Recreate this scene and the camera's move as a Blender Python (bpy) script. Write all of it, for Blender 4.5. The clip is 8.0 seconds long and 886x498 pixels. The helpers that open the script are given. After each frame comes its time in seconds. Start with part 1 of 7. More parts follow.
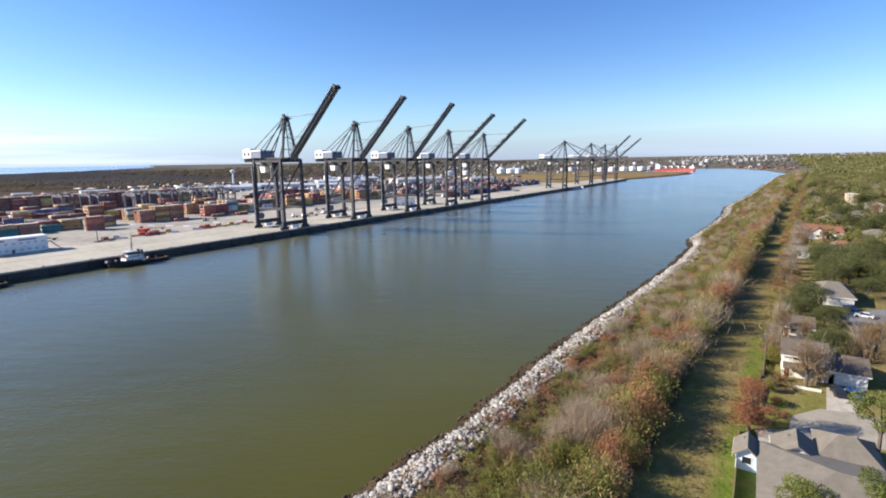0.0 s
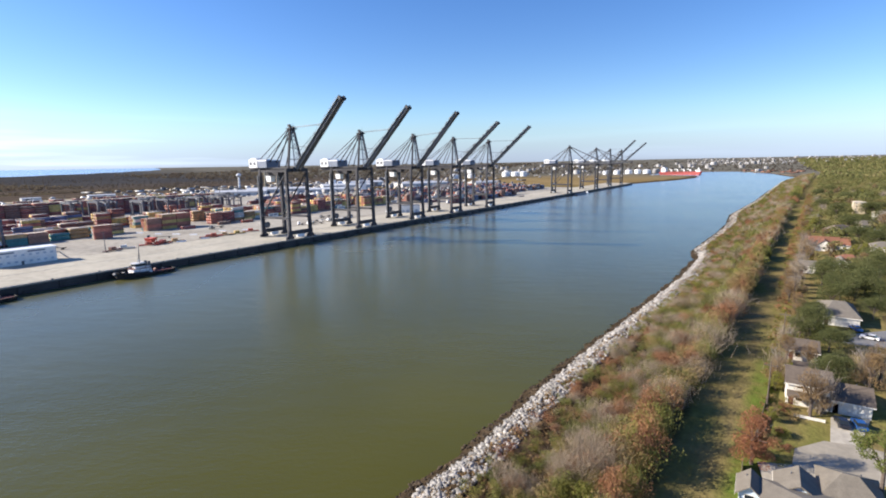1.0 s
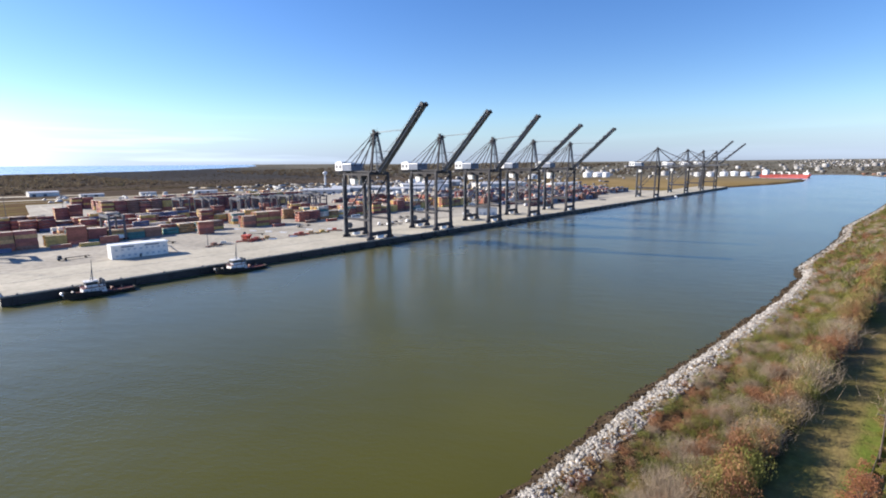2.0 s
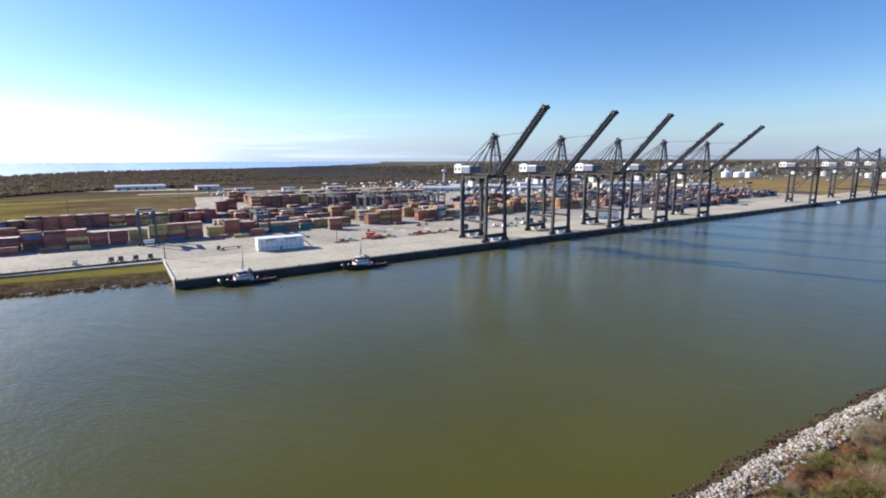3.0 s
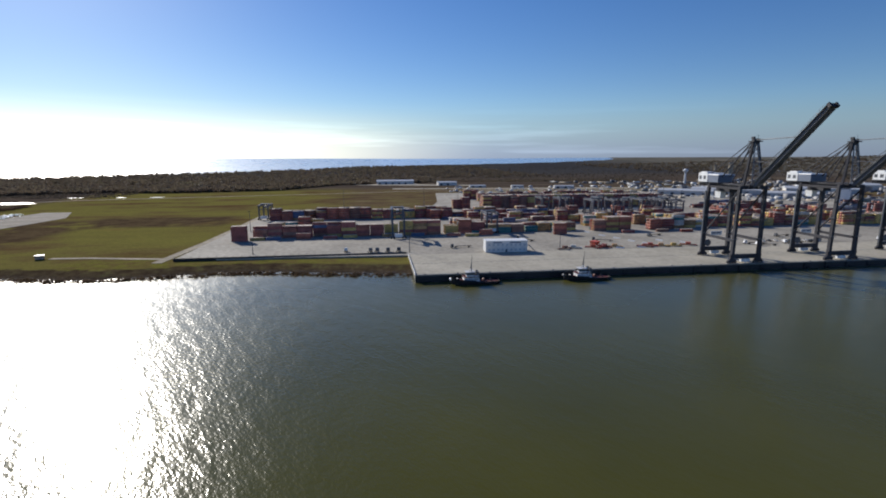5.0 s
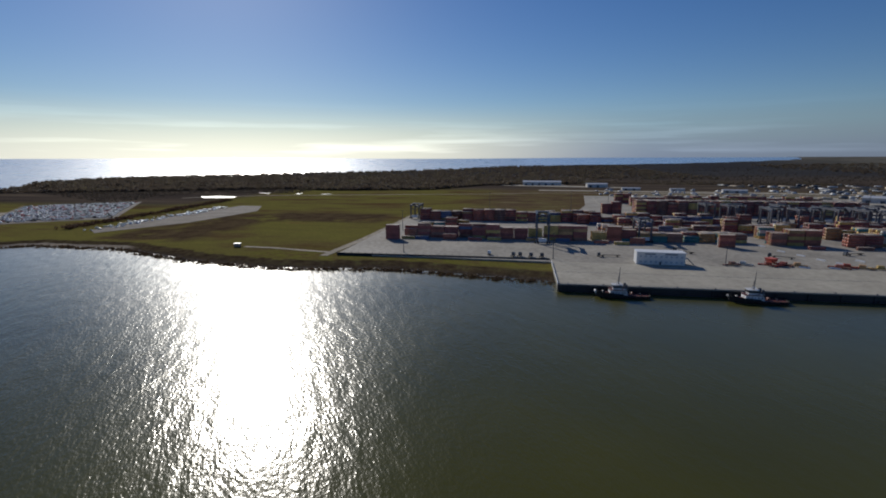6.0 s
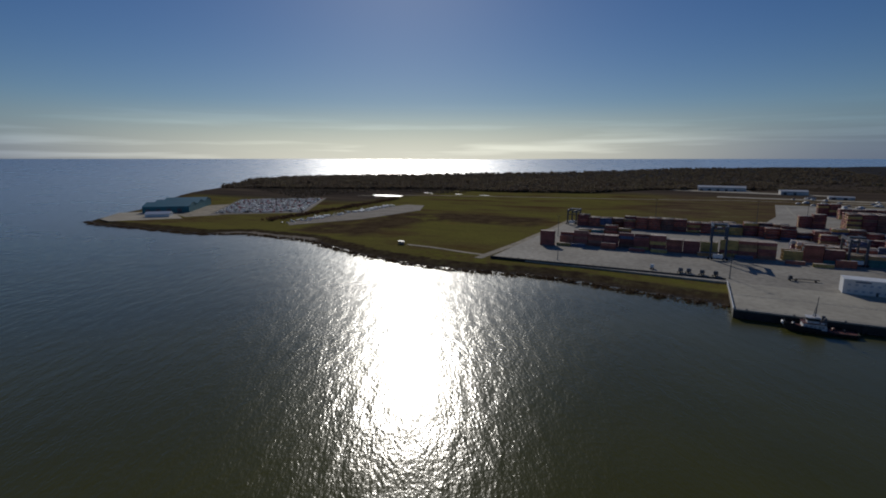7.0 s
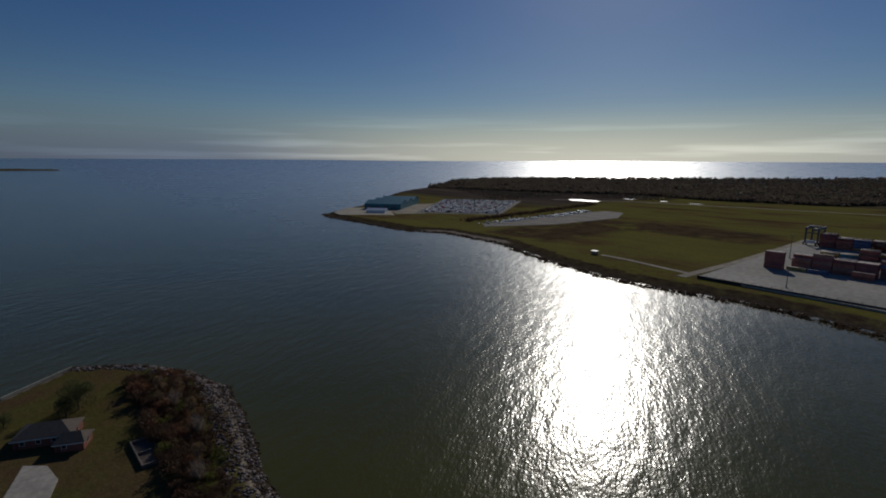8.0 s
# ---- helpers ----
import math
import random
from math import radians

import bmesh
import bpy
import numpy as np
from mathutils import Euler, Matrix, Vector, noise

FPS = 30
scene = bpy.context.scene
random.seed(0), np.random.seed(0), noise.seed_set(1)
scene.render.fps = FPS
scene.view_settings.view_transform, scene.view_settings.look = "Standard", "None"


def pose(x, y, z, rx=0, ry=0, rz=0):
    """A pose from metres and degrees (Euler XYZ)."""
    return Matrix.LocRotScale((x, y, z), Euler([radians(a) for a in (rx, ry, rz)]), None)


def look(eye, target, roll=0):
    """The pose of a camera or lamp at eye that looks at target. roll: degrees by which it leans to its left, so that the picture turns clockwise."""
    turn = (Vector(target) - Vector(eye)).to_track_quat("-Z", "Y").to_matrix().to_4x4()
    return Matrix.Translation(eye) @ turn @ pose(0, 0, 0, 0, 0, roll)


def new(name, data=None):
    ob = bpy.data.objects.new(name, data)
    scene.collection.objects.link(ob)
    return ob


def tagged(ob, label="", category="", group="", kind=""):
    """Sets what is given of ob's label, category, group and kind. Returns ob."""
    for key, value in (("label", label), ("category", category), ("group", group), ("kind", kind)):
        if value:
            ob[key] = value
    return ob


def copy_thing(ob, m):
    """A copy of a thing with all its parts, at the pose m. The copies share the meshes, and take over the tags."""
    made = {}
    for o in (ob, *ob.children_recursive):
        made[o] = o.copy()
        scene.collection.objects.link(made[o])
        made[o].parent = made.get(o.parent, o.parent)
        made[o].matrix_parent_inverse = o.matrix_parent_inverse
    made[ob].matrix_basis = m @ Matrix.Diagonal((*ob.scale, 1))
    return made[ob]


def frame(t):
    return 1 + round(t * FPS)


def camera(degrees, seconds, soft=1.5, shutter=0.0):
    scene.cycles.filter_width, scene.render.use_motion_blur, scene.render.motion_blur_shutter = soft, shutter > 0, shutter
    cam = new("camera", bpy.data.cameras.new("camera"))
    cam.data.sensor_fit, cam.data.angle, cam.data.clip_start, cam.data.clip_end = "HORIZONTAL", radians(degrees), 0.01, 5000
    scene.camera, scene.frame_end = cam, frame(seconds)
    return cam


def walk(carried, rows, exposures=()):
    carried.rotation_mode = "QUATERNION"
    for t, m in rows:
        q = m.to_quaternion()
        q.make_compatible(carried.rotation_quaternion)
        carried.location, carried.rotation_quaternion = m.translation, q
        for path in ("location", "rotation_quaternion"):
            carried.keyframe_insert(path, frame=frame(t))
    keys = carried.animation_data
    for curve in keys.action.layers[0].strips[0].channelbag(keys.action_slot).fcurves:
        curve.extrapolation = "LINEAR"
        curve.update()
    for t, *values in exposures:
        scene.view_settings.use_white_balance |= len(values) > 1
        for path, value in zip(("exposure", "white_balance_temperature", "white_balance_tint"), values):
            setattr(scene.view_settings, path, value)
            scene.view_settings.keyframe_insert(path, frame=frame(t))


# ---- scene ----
cam = camera(84.7, 8.0, soft=1.9)
# seconds, x, y, z, bearing from +y towards +x, dip, lean
PATH = [
    (0.0, 0.0, -280.8, 49.3, 57.11, 9.92, -1.00),
    (0.5, 0.1, -280.8, 52.1, 56.84, 9.72, -1.02),
    (1.0, 0.2, -280.9, 54.9, 56.55, 9.69, -1.00),
    (1.2, 0.2, -280.8, 55.8, 56.10, 9.70, -0.92),
    (2.3, -0.2, -280.7, 61.0, 42.97, 9.77, -0.36),
    (2.5, -0.3, -280.7, 62.0, 40.01, 9.78, -0.30),
    (3.0, -0.5, -280.7, 64.2, 34.00, 10.07, -0.24),
    (3.5, -0.7, -280.5, 66.3, 28.35, 10.27, -0.18),
    (4.0, -0.8, -280.4, 68.5, 21.53, 10.49, -0.16),
    (4.2, -0.9, -280.5, 69.3, 18.68, 10.49, -0.16),
    (5.3, -1.3, -280.9, 73.7, 3.07, 10.52, -0.13),
    (5.5, -1.4, -280.9, 74.5, -0.58, 10.53, -0.13),
    (6.0, -1.5, -281.0, 76.3, -9.07, 10.55, -0.13),
    (6.5, -1.5, -281.2, 78.3, -17.50, 10.56, -0.06),
    (7.0, -1.5, -281.4, 80.3, -27.30, 10.50, 0.01),
    (7.5, -1.2, -281.8, 82.3, -39.35, 10.43, 0.06),
    (8.0, -0.8, -282.3, 84.3, -49.90, 10.38, 0.29),
]


def aim(x, y, z, bearing, dip, lean):
    a, d = radians(bearing), radians(dip)
    return look((x, y, z), (x + 100 * math.sin(a) * math.cos(d), y + 100 * math.cos(a) * math.cos(d), z - 100 * math.sin(d)), lean)


walk(cam, [(t, aim(*row)) for t, *row in PATH], [(0.0, 1.06, 6160, 10), (1.0, 1.05, 6160, 10), (2.5, 0.95, 6100, 10), (4.0, 0.58, 6000, 9), (5.5, -0.38, 5800, 8), (6.5, -1.06, 5780, 8), (8.0, -1.66, 5760, 8)])

# ---- light ----
SUN_BEARING, SUN_HEIGHT = -31.5, 27.1
world = bpy.data.worlds.new("sky")
scene.world = world
world.use_nodes = True
wt = world.node_tree
sky = wt.nodes.new("ShaderNodeTexSky")
sky.sky_type, sky.sun_disc = "NISHITA", False
sky.sun_elevation, sky.sun_rotation = radians(SUN_HEIGHT), radians(SUN_BEARING)
sky.altitude, sky.air_density, sky.dust_density, sky.ozone_density = 0, 1.0, 0.2, 3.0
wt.nodes["Background"].inputs["Strength"].default_value = 0.087
way = wt.nodes.new("ShaderNodeTexCoord")
way_z = wt.nodes.new("ShaderNodeSeparateXYZ")
wt.links.new(way.outputs["Generated"], way_z.inputs[0])
low_sky = wt.nodes.new("ShaderNodeMapRange")
low_sky.interpolation_type = "SMOOTHSTEP"
low_sky.inputs[1].default_value, low_sky.inputs[2].default_value = 0.115, 0.0
low_sky.inputs[3].default_value, low_sky.inputs[4].default_value = 0.0, 0.82
wt.links.new(way_z.outputs["Z"], low_sky.inputs[0])
deep = wt.nodes.new("ShaderNodeHueSaturation")
deep.inputs["Hue"].default_value, deep.inputs["Saturation"].default_value = 0.513, 1.24
wt.links.new(sky.outputs[0], deep.inputs["Color"])
grey = wt.nodes.new("ShaderNodeRGBToBW")
wt.links.new(sky.outputs[0], grey.inputs[0])
pale = wt.nodes.new("ShaderNodeMix")
pale.data_type, pale.blend_type = "RGBA", "MULTIPLY"
pale.inputs[0].default_value = 1.0
wt.links.new(grey.outputs[0], pale.inputs[6])
# the haze is warmer on the sun's side
sunward = wt.nodes.new("ShaderNodeVectorMath")
sunward.operation = "DOT_PRODUCT"
sunward.inputs[1].default_value = (math.sin(radians(SUN_BEARING)), math.cos(radians(SUN_BEARING)), 0)
wt.links.new(way.outputs["Generated"], sunward.inputs[0])
warm = wt.nodes.new("ShaderNodeMapRange")
warm.interpolation_type = "SMOOTHSTEP"
warm.inputs[1].default_value, warm.inputs[2].default_value = 0.69, 1.0
wt.links.new(sunward.outputs["Value"], warm.inputs[0])
haze_tint = wt.nodes.new("ShaderNodeMix")
haze_tint.data_type = "RGBA"
haze_tint.inputs[6].default_value, haze_tint.inputs[7].default_value = (0.45, 0.555, 0.80, 1), (1.54, 1.43, 1.16, 1)
wt.links.new(warm.outputs[0], haze_tint.inputs[0])
wt.links.new(haze_tint.outputs[2], pale.inputs[7])
haze = wt.nodes.new("ShaderNodeMix")
haze.data_type = "RGBA"
wt.links.new(low_sky.outputs[0], haze.inputs[0])
wt.links.new(deep.outputs[0], haze.inputs[6])
wt.links.new(pale.outputs[2], haze.inputs[7])
# thin streaks of cirrus low over the bay
streak_map = wt.nodes.new("ShaderNodeMapping")
streak_map.inputs["Scale"].default_value = (1.3, 1.3, 26.0)
wt.links.new(way.outputs["Generated"], streak_map.inputs["Vector"])
streak = wt.nodes.new("ShaderNodeTexNoise")
streak.inputs["Scale"].default_value, streak.inputs["Detail"].default_value = 1.6, 5
wt.links.new(streak_map.outputs[0], streak.inputs["Vector"])
streak_amount = wt.nodes.new("ShaderNodeMapRange")
streak_amount.inputs[1].default_value, streak_amount.inputs[2].default_value = 0.5, 0.7
streak_amount.inputs[3].default_value, streak_amount.inputs[4].default_value = 0.0, 0.6
wt.links.new(streak.outputs["Fac"], streak_amount.inputs[0])
streak_low = wt.nodes.new("ShaderNodeMath")
streak_low.operation = "MULTIPLY"
wt.links.new(streak_amount.outputs[0], streak_low.inputs[0])
streak_side = wt.nodes.new("ShaderNodeMath")
streak_side.operation = "MULTIPLY"
wt.links.new(low_sky.outputs[0], streak_side.inputs[0])
streak_warm = wt.nodes.new("ShaderNodeMapRange")
streak_warm.inputs[1].default_value, streak_warm.inputs[2].default_value = -0.2, 0.9
streak_warm.inputs[3].default_value, streak_warm.inputs[4].default_value = 0.15, 1.3
wt.links.new(sunward.outputs["Value"], streak_warm.inputs[0])
wt.links.new(streak_warm.outputs[0], streak_side.inputs[1])
wt.links.new(streak_side.outputs[0], streak_low.inputs[1])
lit = wt.nodes.new("ShaderNodeMath")
lit.operation = "ADD"
lit.inputs[1].default_value = 1.0
wt.links.new(streak_low.outputs[0], lit.inputs[0])
clouded = wt.nodes.new("ShaderNodeMix")
clouded.data_type, clouded.blend_type = "RGBA", "MULTIPLY"
clouded.inputs[0].default_value = 1.0
wt.links.new(haze.outputs[2], clouded.inputs[6])
wt.links.new(lit.outputs[0], clouded.inputs[7])
wt.links.new(clouded.outputs[2], wt.nodes["Background"].inputs["Color"])
sun_data = bpy.data.lights.new("sun", "SUN")
sun_data.energy, sun_data.angle, sun_data.color = 5.2, radians(0.53), (1.0, 0.875, 0.71)
sun = new("sun", sun_data)
sa, sh = radians(SUN_BEARING), radians(SUN_HEIGHT)
sun.matrix_world = look((0, 0, 300), (-math.sin(sa) * math.cos(sh), -math.cos(sa) * math.cos(sh), 300 - math.sin(sh)))


# ---- materials ----
def mat(name, col, rough=0.7, metal=0.0, var=0.25, fine=1.5, broad=0.08, bump=0.0, tint=0.0, spec=0.5, island=0.0):
    """Plain surface with grain at two sizes (fine, broad: waves per metre) and, with tint, a change from piece to piece."""
    m = bpy.data.materials.new(name)
    m.use_nodes = True
    nt = m.node_tree
    b = nt.nodes["Principled BSDF"]
    b.inputs["Roughness"].default_value, b.inputs["Metallic"].default_value = rough, metal
    b.inputs["Specular IOR Level"].default_value = spec
    geo = nt.nodes.new("ShaderNodeNewGeometry")
    last = None
    for scale, part_of in ((fine, 0.5), (broad, 0.5)):
        n = nt.nodes.new("ShaderNodeTexNoise")
        n.inputs["Scale"].default_value, n.inputs["Detail"].default_value = scale, 4
        nt.links.new(geo.outputs["Position"], n.inputs["Vector"])
        r = nt.nodes.new("ShaderNodeMapRange")
        r.inputs[1].default_value, r.inputs[2].default_value = 0.3, 0.7
        r.inputs[3].default_value, r.inputs[4].default_value = 1 - var * part_of * 2, 1 + var * part_of
        nt.links.new(n.outputs["Fac"], r.inputs[0])
        if last is None:
            last = r.outputs[0]
            if bump:
                bp = nt.nodes.new("ShaderNodeBump")
                bp.inputs["Strength"].default_value, bp.inputs["Distance"].default_value = bump, 0.2
                nt.links.new(n.outputs["Fac"], bp.inputs["Height"])
                nt.links.new(bp.outputs[0], b.inputs["Normal"])
        else:
            mu = nt.nodes.new("ShaderNodeMath")
            mu.operation = "MULTIPLY"
            nt.links.new(last, mu.inputs[0])
            nt.links.new(r.outputs[0], mu.inputs[1])
            last = mu.outputs[0]
    if tint:
        oi = nt.nodes.new("ShaderNodeObjectInfo")
        r = nt.nodes.new("ShaderNodeMapRange")
        r.inputs[3].default_value, r.inputs[4].default_value = 1 - tint, 1 + tint
        nt.links.new(oi.outputs["Random"], r.inputs[0])
        mu = nt.nodes.new("ShaderNodeMath")
        mu.operation = "MULTIPLY"
        nt.links.new(last, mu.inputs[0])
        nt.links.new(r.outputs[0], mu.inputs[1])
        last = mu.outputs[0]
    if island:
        r = nt.nodes.new("ShaderNodeMapRange")
        r.inputs[3].default_value, r.inputs[4].default_value = 1 - island, 1 + island * .4
        nt.links.new(geo.outputs["Random Per Island"], r.inputs[0])
        mu = nt.nodes.new("ShaderNodeMath")
        mu.operation = "MULTIPLY"
        nt.links.new(last, mu.inputs[0])
        nt.links.new(r.outputs[0], mu.inputs[1])
        last = mu.outputs[0]
    mx = nt.nodes.new("ShaderNodeMix")
    mx.data_type, mx.blend_type = "RGBA", "MULTIPLY"
    mx.inputs[0].default_value = 1
    mx.inputs[6].default_value = (*col, 1)
    nt.links.new(last, mx.inputs[7])
    nt.links.new(mx.outputs[2], b.inputs["Base Color"])
    return m


def leafy(name, cols, rough=0.75, island=0.35, wide=0.12, through_light=0.35):
    """Foliage: colour drifts over the ground in patches and from leaf to leaf."""
    m = bpy.data.materials.new(name)
    m.use_nodes = True
    nt = m.node_tree
    b = nt.nodes["Principled BSDF"]
    b.inputs["Roughness"].default_value = rough
    b.inputs["Specular IOR Level"].default_value = 0.2
    geo = nt.nodes.new("ShaderNodeNewGeometry")
    n = nt.nodes.new("ShaderNodeTexNoise")
    n.inputs["Scale"].default_value, n.inputs["Detail"].default_value = wide, 3
    nt.links.new(geo.outputs["Position"], n.inputs["Vector"])
    ad = nt.nodes.new("ShaderNodeMath")
    ad.operation = "MULTIPLY_ADD"
    nt.links.new(geo.outputs["Random Per Island"], ad.inputs[0])
    ad.inputs[1].default_value = island
    nt.links.new(n.outputs["Fac"], ad.inputs[2])
    ramp = nt.nodes.new("ShaderNodeValToRGB")
    el = ramp.color_ramp.elements
    lo, hi = 0.35, 0.72 + island
    for k, c in enumerate(cols):
        pos = lo + (hi - lo) * k / max(1, len(cols) - 1)
        e = el[k] if k < 2 else el.new(min(pos, 1))
        e.position, e.color = min(pos, 1), (*c, 1)
    nt.links.new(ad.outputs[0], ramp.inputs[0])
    nt.links.new(ramp.outputs[0], b.inputs["Base Color"])
    tr = nt.nodes.new("ShaderNodeBsdfTranslucent")
    nt.links.new(ramp.outputs[0], tr.inputs[0])
    mix = nt.nodes.new("ShaderNodeMixShader")
    mix.inputs[0].default_value = through_light
    nt.links.new(b.outputs[0], mix.inputs[1])
    nt.links.new(tr.outputs[0], mix.inputs[2])
    nt.links.new(mix.outputs[0], nt.nodes["Material Output"].inputs[0])
    return m


# wave sets: waves per metre, stretch along the crest, turn, detail, height in metres
WAVES = ((0.19, 0.36, 28, 1.5, 0.34), (1.0, 0.42, 34, 2.0, 0.165), (2.0, 0.6, 8, 1.0, 0.035))


def water_material():
    """Turbid olive water: a level murky body under a rippled, glossy surface."""
    m = bpy.data.materials.new("channel_water")
    m.use_nodes = True
    nt = m.node_tree
    nt.nodes.remove(nt.nodes["Principled BSDF"])
    b = nt.nodes.new("ShaderNodeBsdfGlossy")
    b.inputs["Color"].default_value = (1, 1, 1, 1)
    geo = nt.nodes.new("ShaderNodeNewGeometry")
    sep = nt.nodes.new("ShaderNodeSeparateXYZ")
    nt.links.new(geo.outputs["Position"], sep.inputs[0])

    def noise_at(scale, detail):
        n = nt.nodes.new("ShaderNodeTexNoise")
        n.inputs["Scale"].default_value, n.inputs["Detail"].default_value = scale, detail
        nt.links.new(geo.outputs["Position"], n.inputs["Vector"])
        return n.outputs["Fac"]

    def math_of(op, p, q):
        n = nt.nodes.new("ShaderNodeMath")
        n.operation = op
        for k, v in enumerate((p, q)):
            if isinstance(v, (int, float)):
                n.inputs[k].default_value = v
            else:
                nt.links.new(v, n.inputs[k])
        return n.outputs[0]

    # smoother far up the channel, with cat's paws of wind everywhere
    r = nt.nodes.new("ShaderNodeMapRange")
    r.interpolation_type = "SMOOTHSTEP"
    r.inputs[1].default_value, r.inputs[2].default_value, r.inputs[3].default_value, r.inputs[4].default_value = 350, 1300, 0.215, 0.2
    nt.links.new(sep.outputs["X"], r.inputs[0])
    wind = nt.nodes.new("ShaderNodeMapRange")
    wind.inputs[1].default_value, wind.inputs[2].default_value, wind.inputs[3].default_value, wind.inputs[4].default_value = 0.3, 0.7, 0.9, 1.1
    nt.links.new(noise_at(0.011, 4), wind.inputs[0])
    breeze = nt.nodes.new("ShaderNodeMapRange")
    breeze.inputs[1].default_value, breeze.inputs[2].default_value, breeze.inputs[3].default_value, breeze.inputs[4].default_value = -190, 30, 0.98, 1.35
    nt.links.new(sep.outputs["Y"], breeze.inputs[0])
    nt.links.new(math_of("MULTIPLY", math_of("MULTIPLY", r.outputs[0], breeze.outputs[0]), wind.outputs[0]), b.inputs["Roughness"])
    ramp = nt.nodes.new("ShaderNodeValToRGB")
    el = ramp.color_ramp.elements
    el[0].position, el[0].color = 0.3, (0.058, 0.056, 0.005, 1)
    el[1].position, el[1].color = 0.7, (0.074, 0.070, 0.0065, 1)
    nt.links.new(noise_at(0.012, 3), ramp.inputs[0])
    body = nt.nodes.new("ShaderNodeBsdfDiffuse")
    nt.links.new(ramp.outputs[0], body.inputs["Color"])

    # waves: the slope of each wave set tilts the surface, whatever the distance
    def height(scale, stretch, turn, detail, dx, dy):
        mp = nt.nodes.new("ShaderNodeMapping")
        mp.vector_type = "TEXTURE"
        mp.inputs["Location"].default_value = (-dx, -dy, 0)
        mp.inputs["Rotation"].default_value = (0, 0, radians(turn))
        mp.inputs["Scale"].default_value = (1 / scale, 1 / (scale * stretch), 1 / scale)
        nt.links.new(geo.outputs["Position"], mp.inputs["Vector"])
        n = nt.nodes.new("ShaderNodeTexNoise")
        n.inputs["Scale"].default_value, n.inputs["Detail"].default_value = 1.0, detail
        nt.links.new(mp.outputs[0], n.inputs["Vector"])
        return n.outputs["Fac"]

    tilt = None
    for scale, stretch, turn, detail, high in WAVES:
        d = 0.15 / scale
        here = height(scale, stretch, turn, detail, 0, 0)
        both = nt.nodes.new("ShaderNodeCombineXYZ")
        for k, (dx, dy) in enumerate(((d, 0), (0, d))):
            slope = math_of("MULTIPLY", math_of("SUBTRACT", here, height(scale, stretch, turn, detail, dx, dy)), high / d)
            nt.links.new(slope, both.inputs[k])
        add = nt.nodes.new("ShaderNodeVectorMath")
        add.operation = "ADD"
        if tilt:
            nt.links.new(tilt, add.inputs[0])
        else:
            add.inputs[0].default_value = (0.0, 0.0, 0.0)
        nt.links.new(both.outputs[0], add.inputs[1])
        tilt = add.outputs[0]
    # the sheltered channel lies calmer than the open end towards the bay
    open_water = nt.nodes.new("ShaderNodeMapRange")
    open_water.interpolation_type = "SMOOTHSTEP"
    open_water.inputs[1].default_value, open_water.inputs[2].default_value, open_water.inputs[3].default_value, open_water.inputs[4].default_value = 90, -50, 0.35, 1.0
    nt.links.new(sep.outputs["X"], open_water.inputs[0])
    flat = nt.nodes.new("ShaderNodeVectorMath")
    flat.operation = "SCALE"
    nt.links.new(tilt, flat.inputs[0])
    offing = nt.nodes.new("ShaderNodeMapRange")
    offing.inputs[1].default_value, offing.inputs[2].default_value, offing.inputs[3].default_value, offing.inputs[4].default_value = -260, -900, 1.0, 1.5
    nt.links.new(sep.outputs["X"], offing.inputs[0])
    nt.links.new(math_of("MULTIPLY", open_water.outputs[0], offing.outputs[0]), flat.inputs["Scale"])
    upright = nt.nodes.new("ShaderNodeVectorMath")
    upright.operation = "ADD"
    upright.inputs[1].default_value = (0.0, 0.0, 1.0)
    nt.links.new(flat.outputs[0], upright.inputs[0])
    unit = nt.nodes.new("ShaderNodeVectorMath")
    unit.operation = "NORMALIZE"
    nt.links.new(upright.outputs[0], unit.inputs[0])
    nt.links.new(unit.outputs[0], b.inputs["Normal"])
    gloss = nt.nodes.new("ShaderNodeFresnel")
    nt.links.new(unit.outputs[0], gloss.inputs["Normal"])
    gloss.inputs["IOR"].default_value = 1.36
    both = nt.nodes.new("ShaderNodeMixShader")
    nt.links.new(gloss.outputs[0], both.inputs[0])
    nt.links.new(body.outputs[0], both.inputs[1])
    nt.links.new(b.outputs[0], both.inputs[2])
    nt.links.new(both.outputs[0], nt.nodes["Material Output"].inputs[0])
    return m


M_WATER = water_material()
M_CONC = mat("apron_concrete", (0.435, 0.40, 0.322), 0.85, spec=0.25, var=0.18, fine=0.35, broad=0.03)
M_YARD = mat("yard_pavement", (0.375, 0.345, 0.29), 0.9, spec=0.2, var=0.25, fine=0.3, broad=0.02)
M_FENDER = mat("dark_fender_wall", (0.018, 0.02, 0.026), 0.6, var=0.5, fine=0.8, broad=0.1)
M_STEEL = mat("dark_crane_paint", (0.048, 0.047, 0.056), 0.6, spec=0.3, var=0.3, fine=0.6)
M_STEEL2 = mat("grey_crane_steel", (0.10, 0.11, 0.13), 0.5, var=0.3)
M_BOOM = mat("faded_boom_paint", (0.135, 0.14, 0.158), 0.55, spec=0.3, var=0.3, fine=0.6)
M_WALK = mat("galvanised_walkway", (0.24, 0.25, 0.27), 0.55, metal=0.3, var=0.25)
M_WHITE = mat("white_paint", (0.78, 0.79, 0.80), 0.5, var=0.08, fine=0.8)
M_DECKBLUE = mat("machinery_grey", (0.16, 0.19, 0.26), 0.5, var=0.2)
M_GLASS = mat("dark_window_glass", (0.02, 0.025, 0.03), 0.08, var=0.1)
M_BLACK = mat("black_rubber", (0.012, 0.012, 0.013), 0.8)
M_REDOX = mat("red_oxide_paint", (0.15, 0.042, 0.032), 0.6)
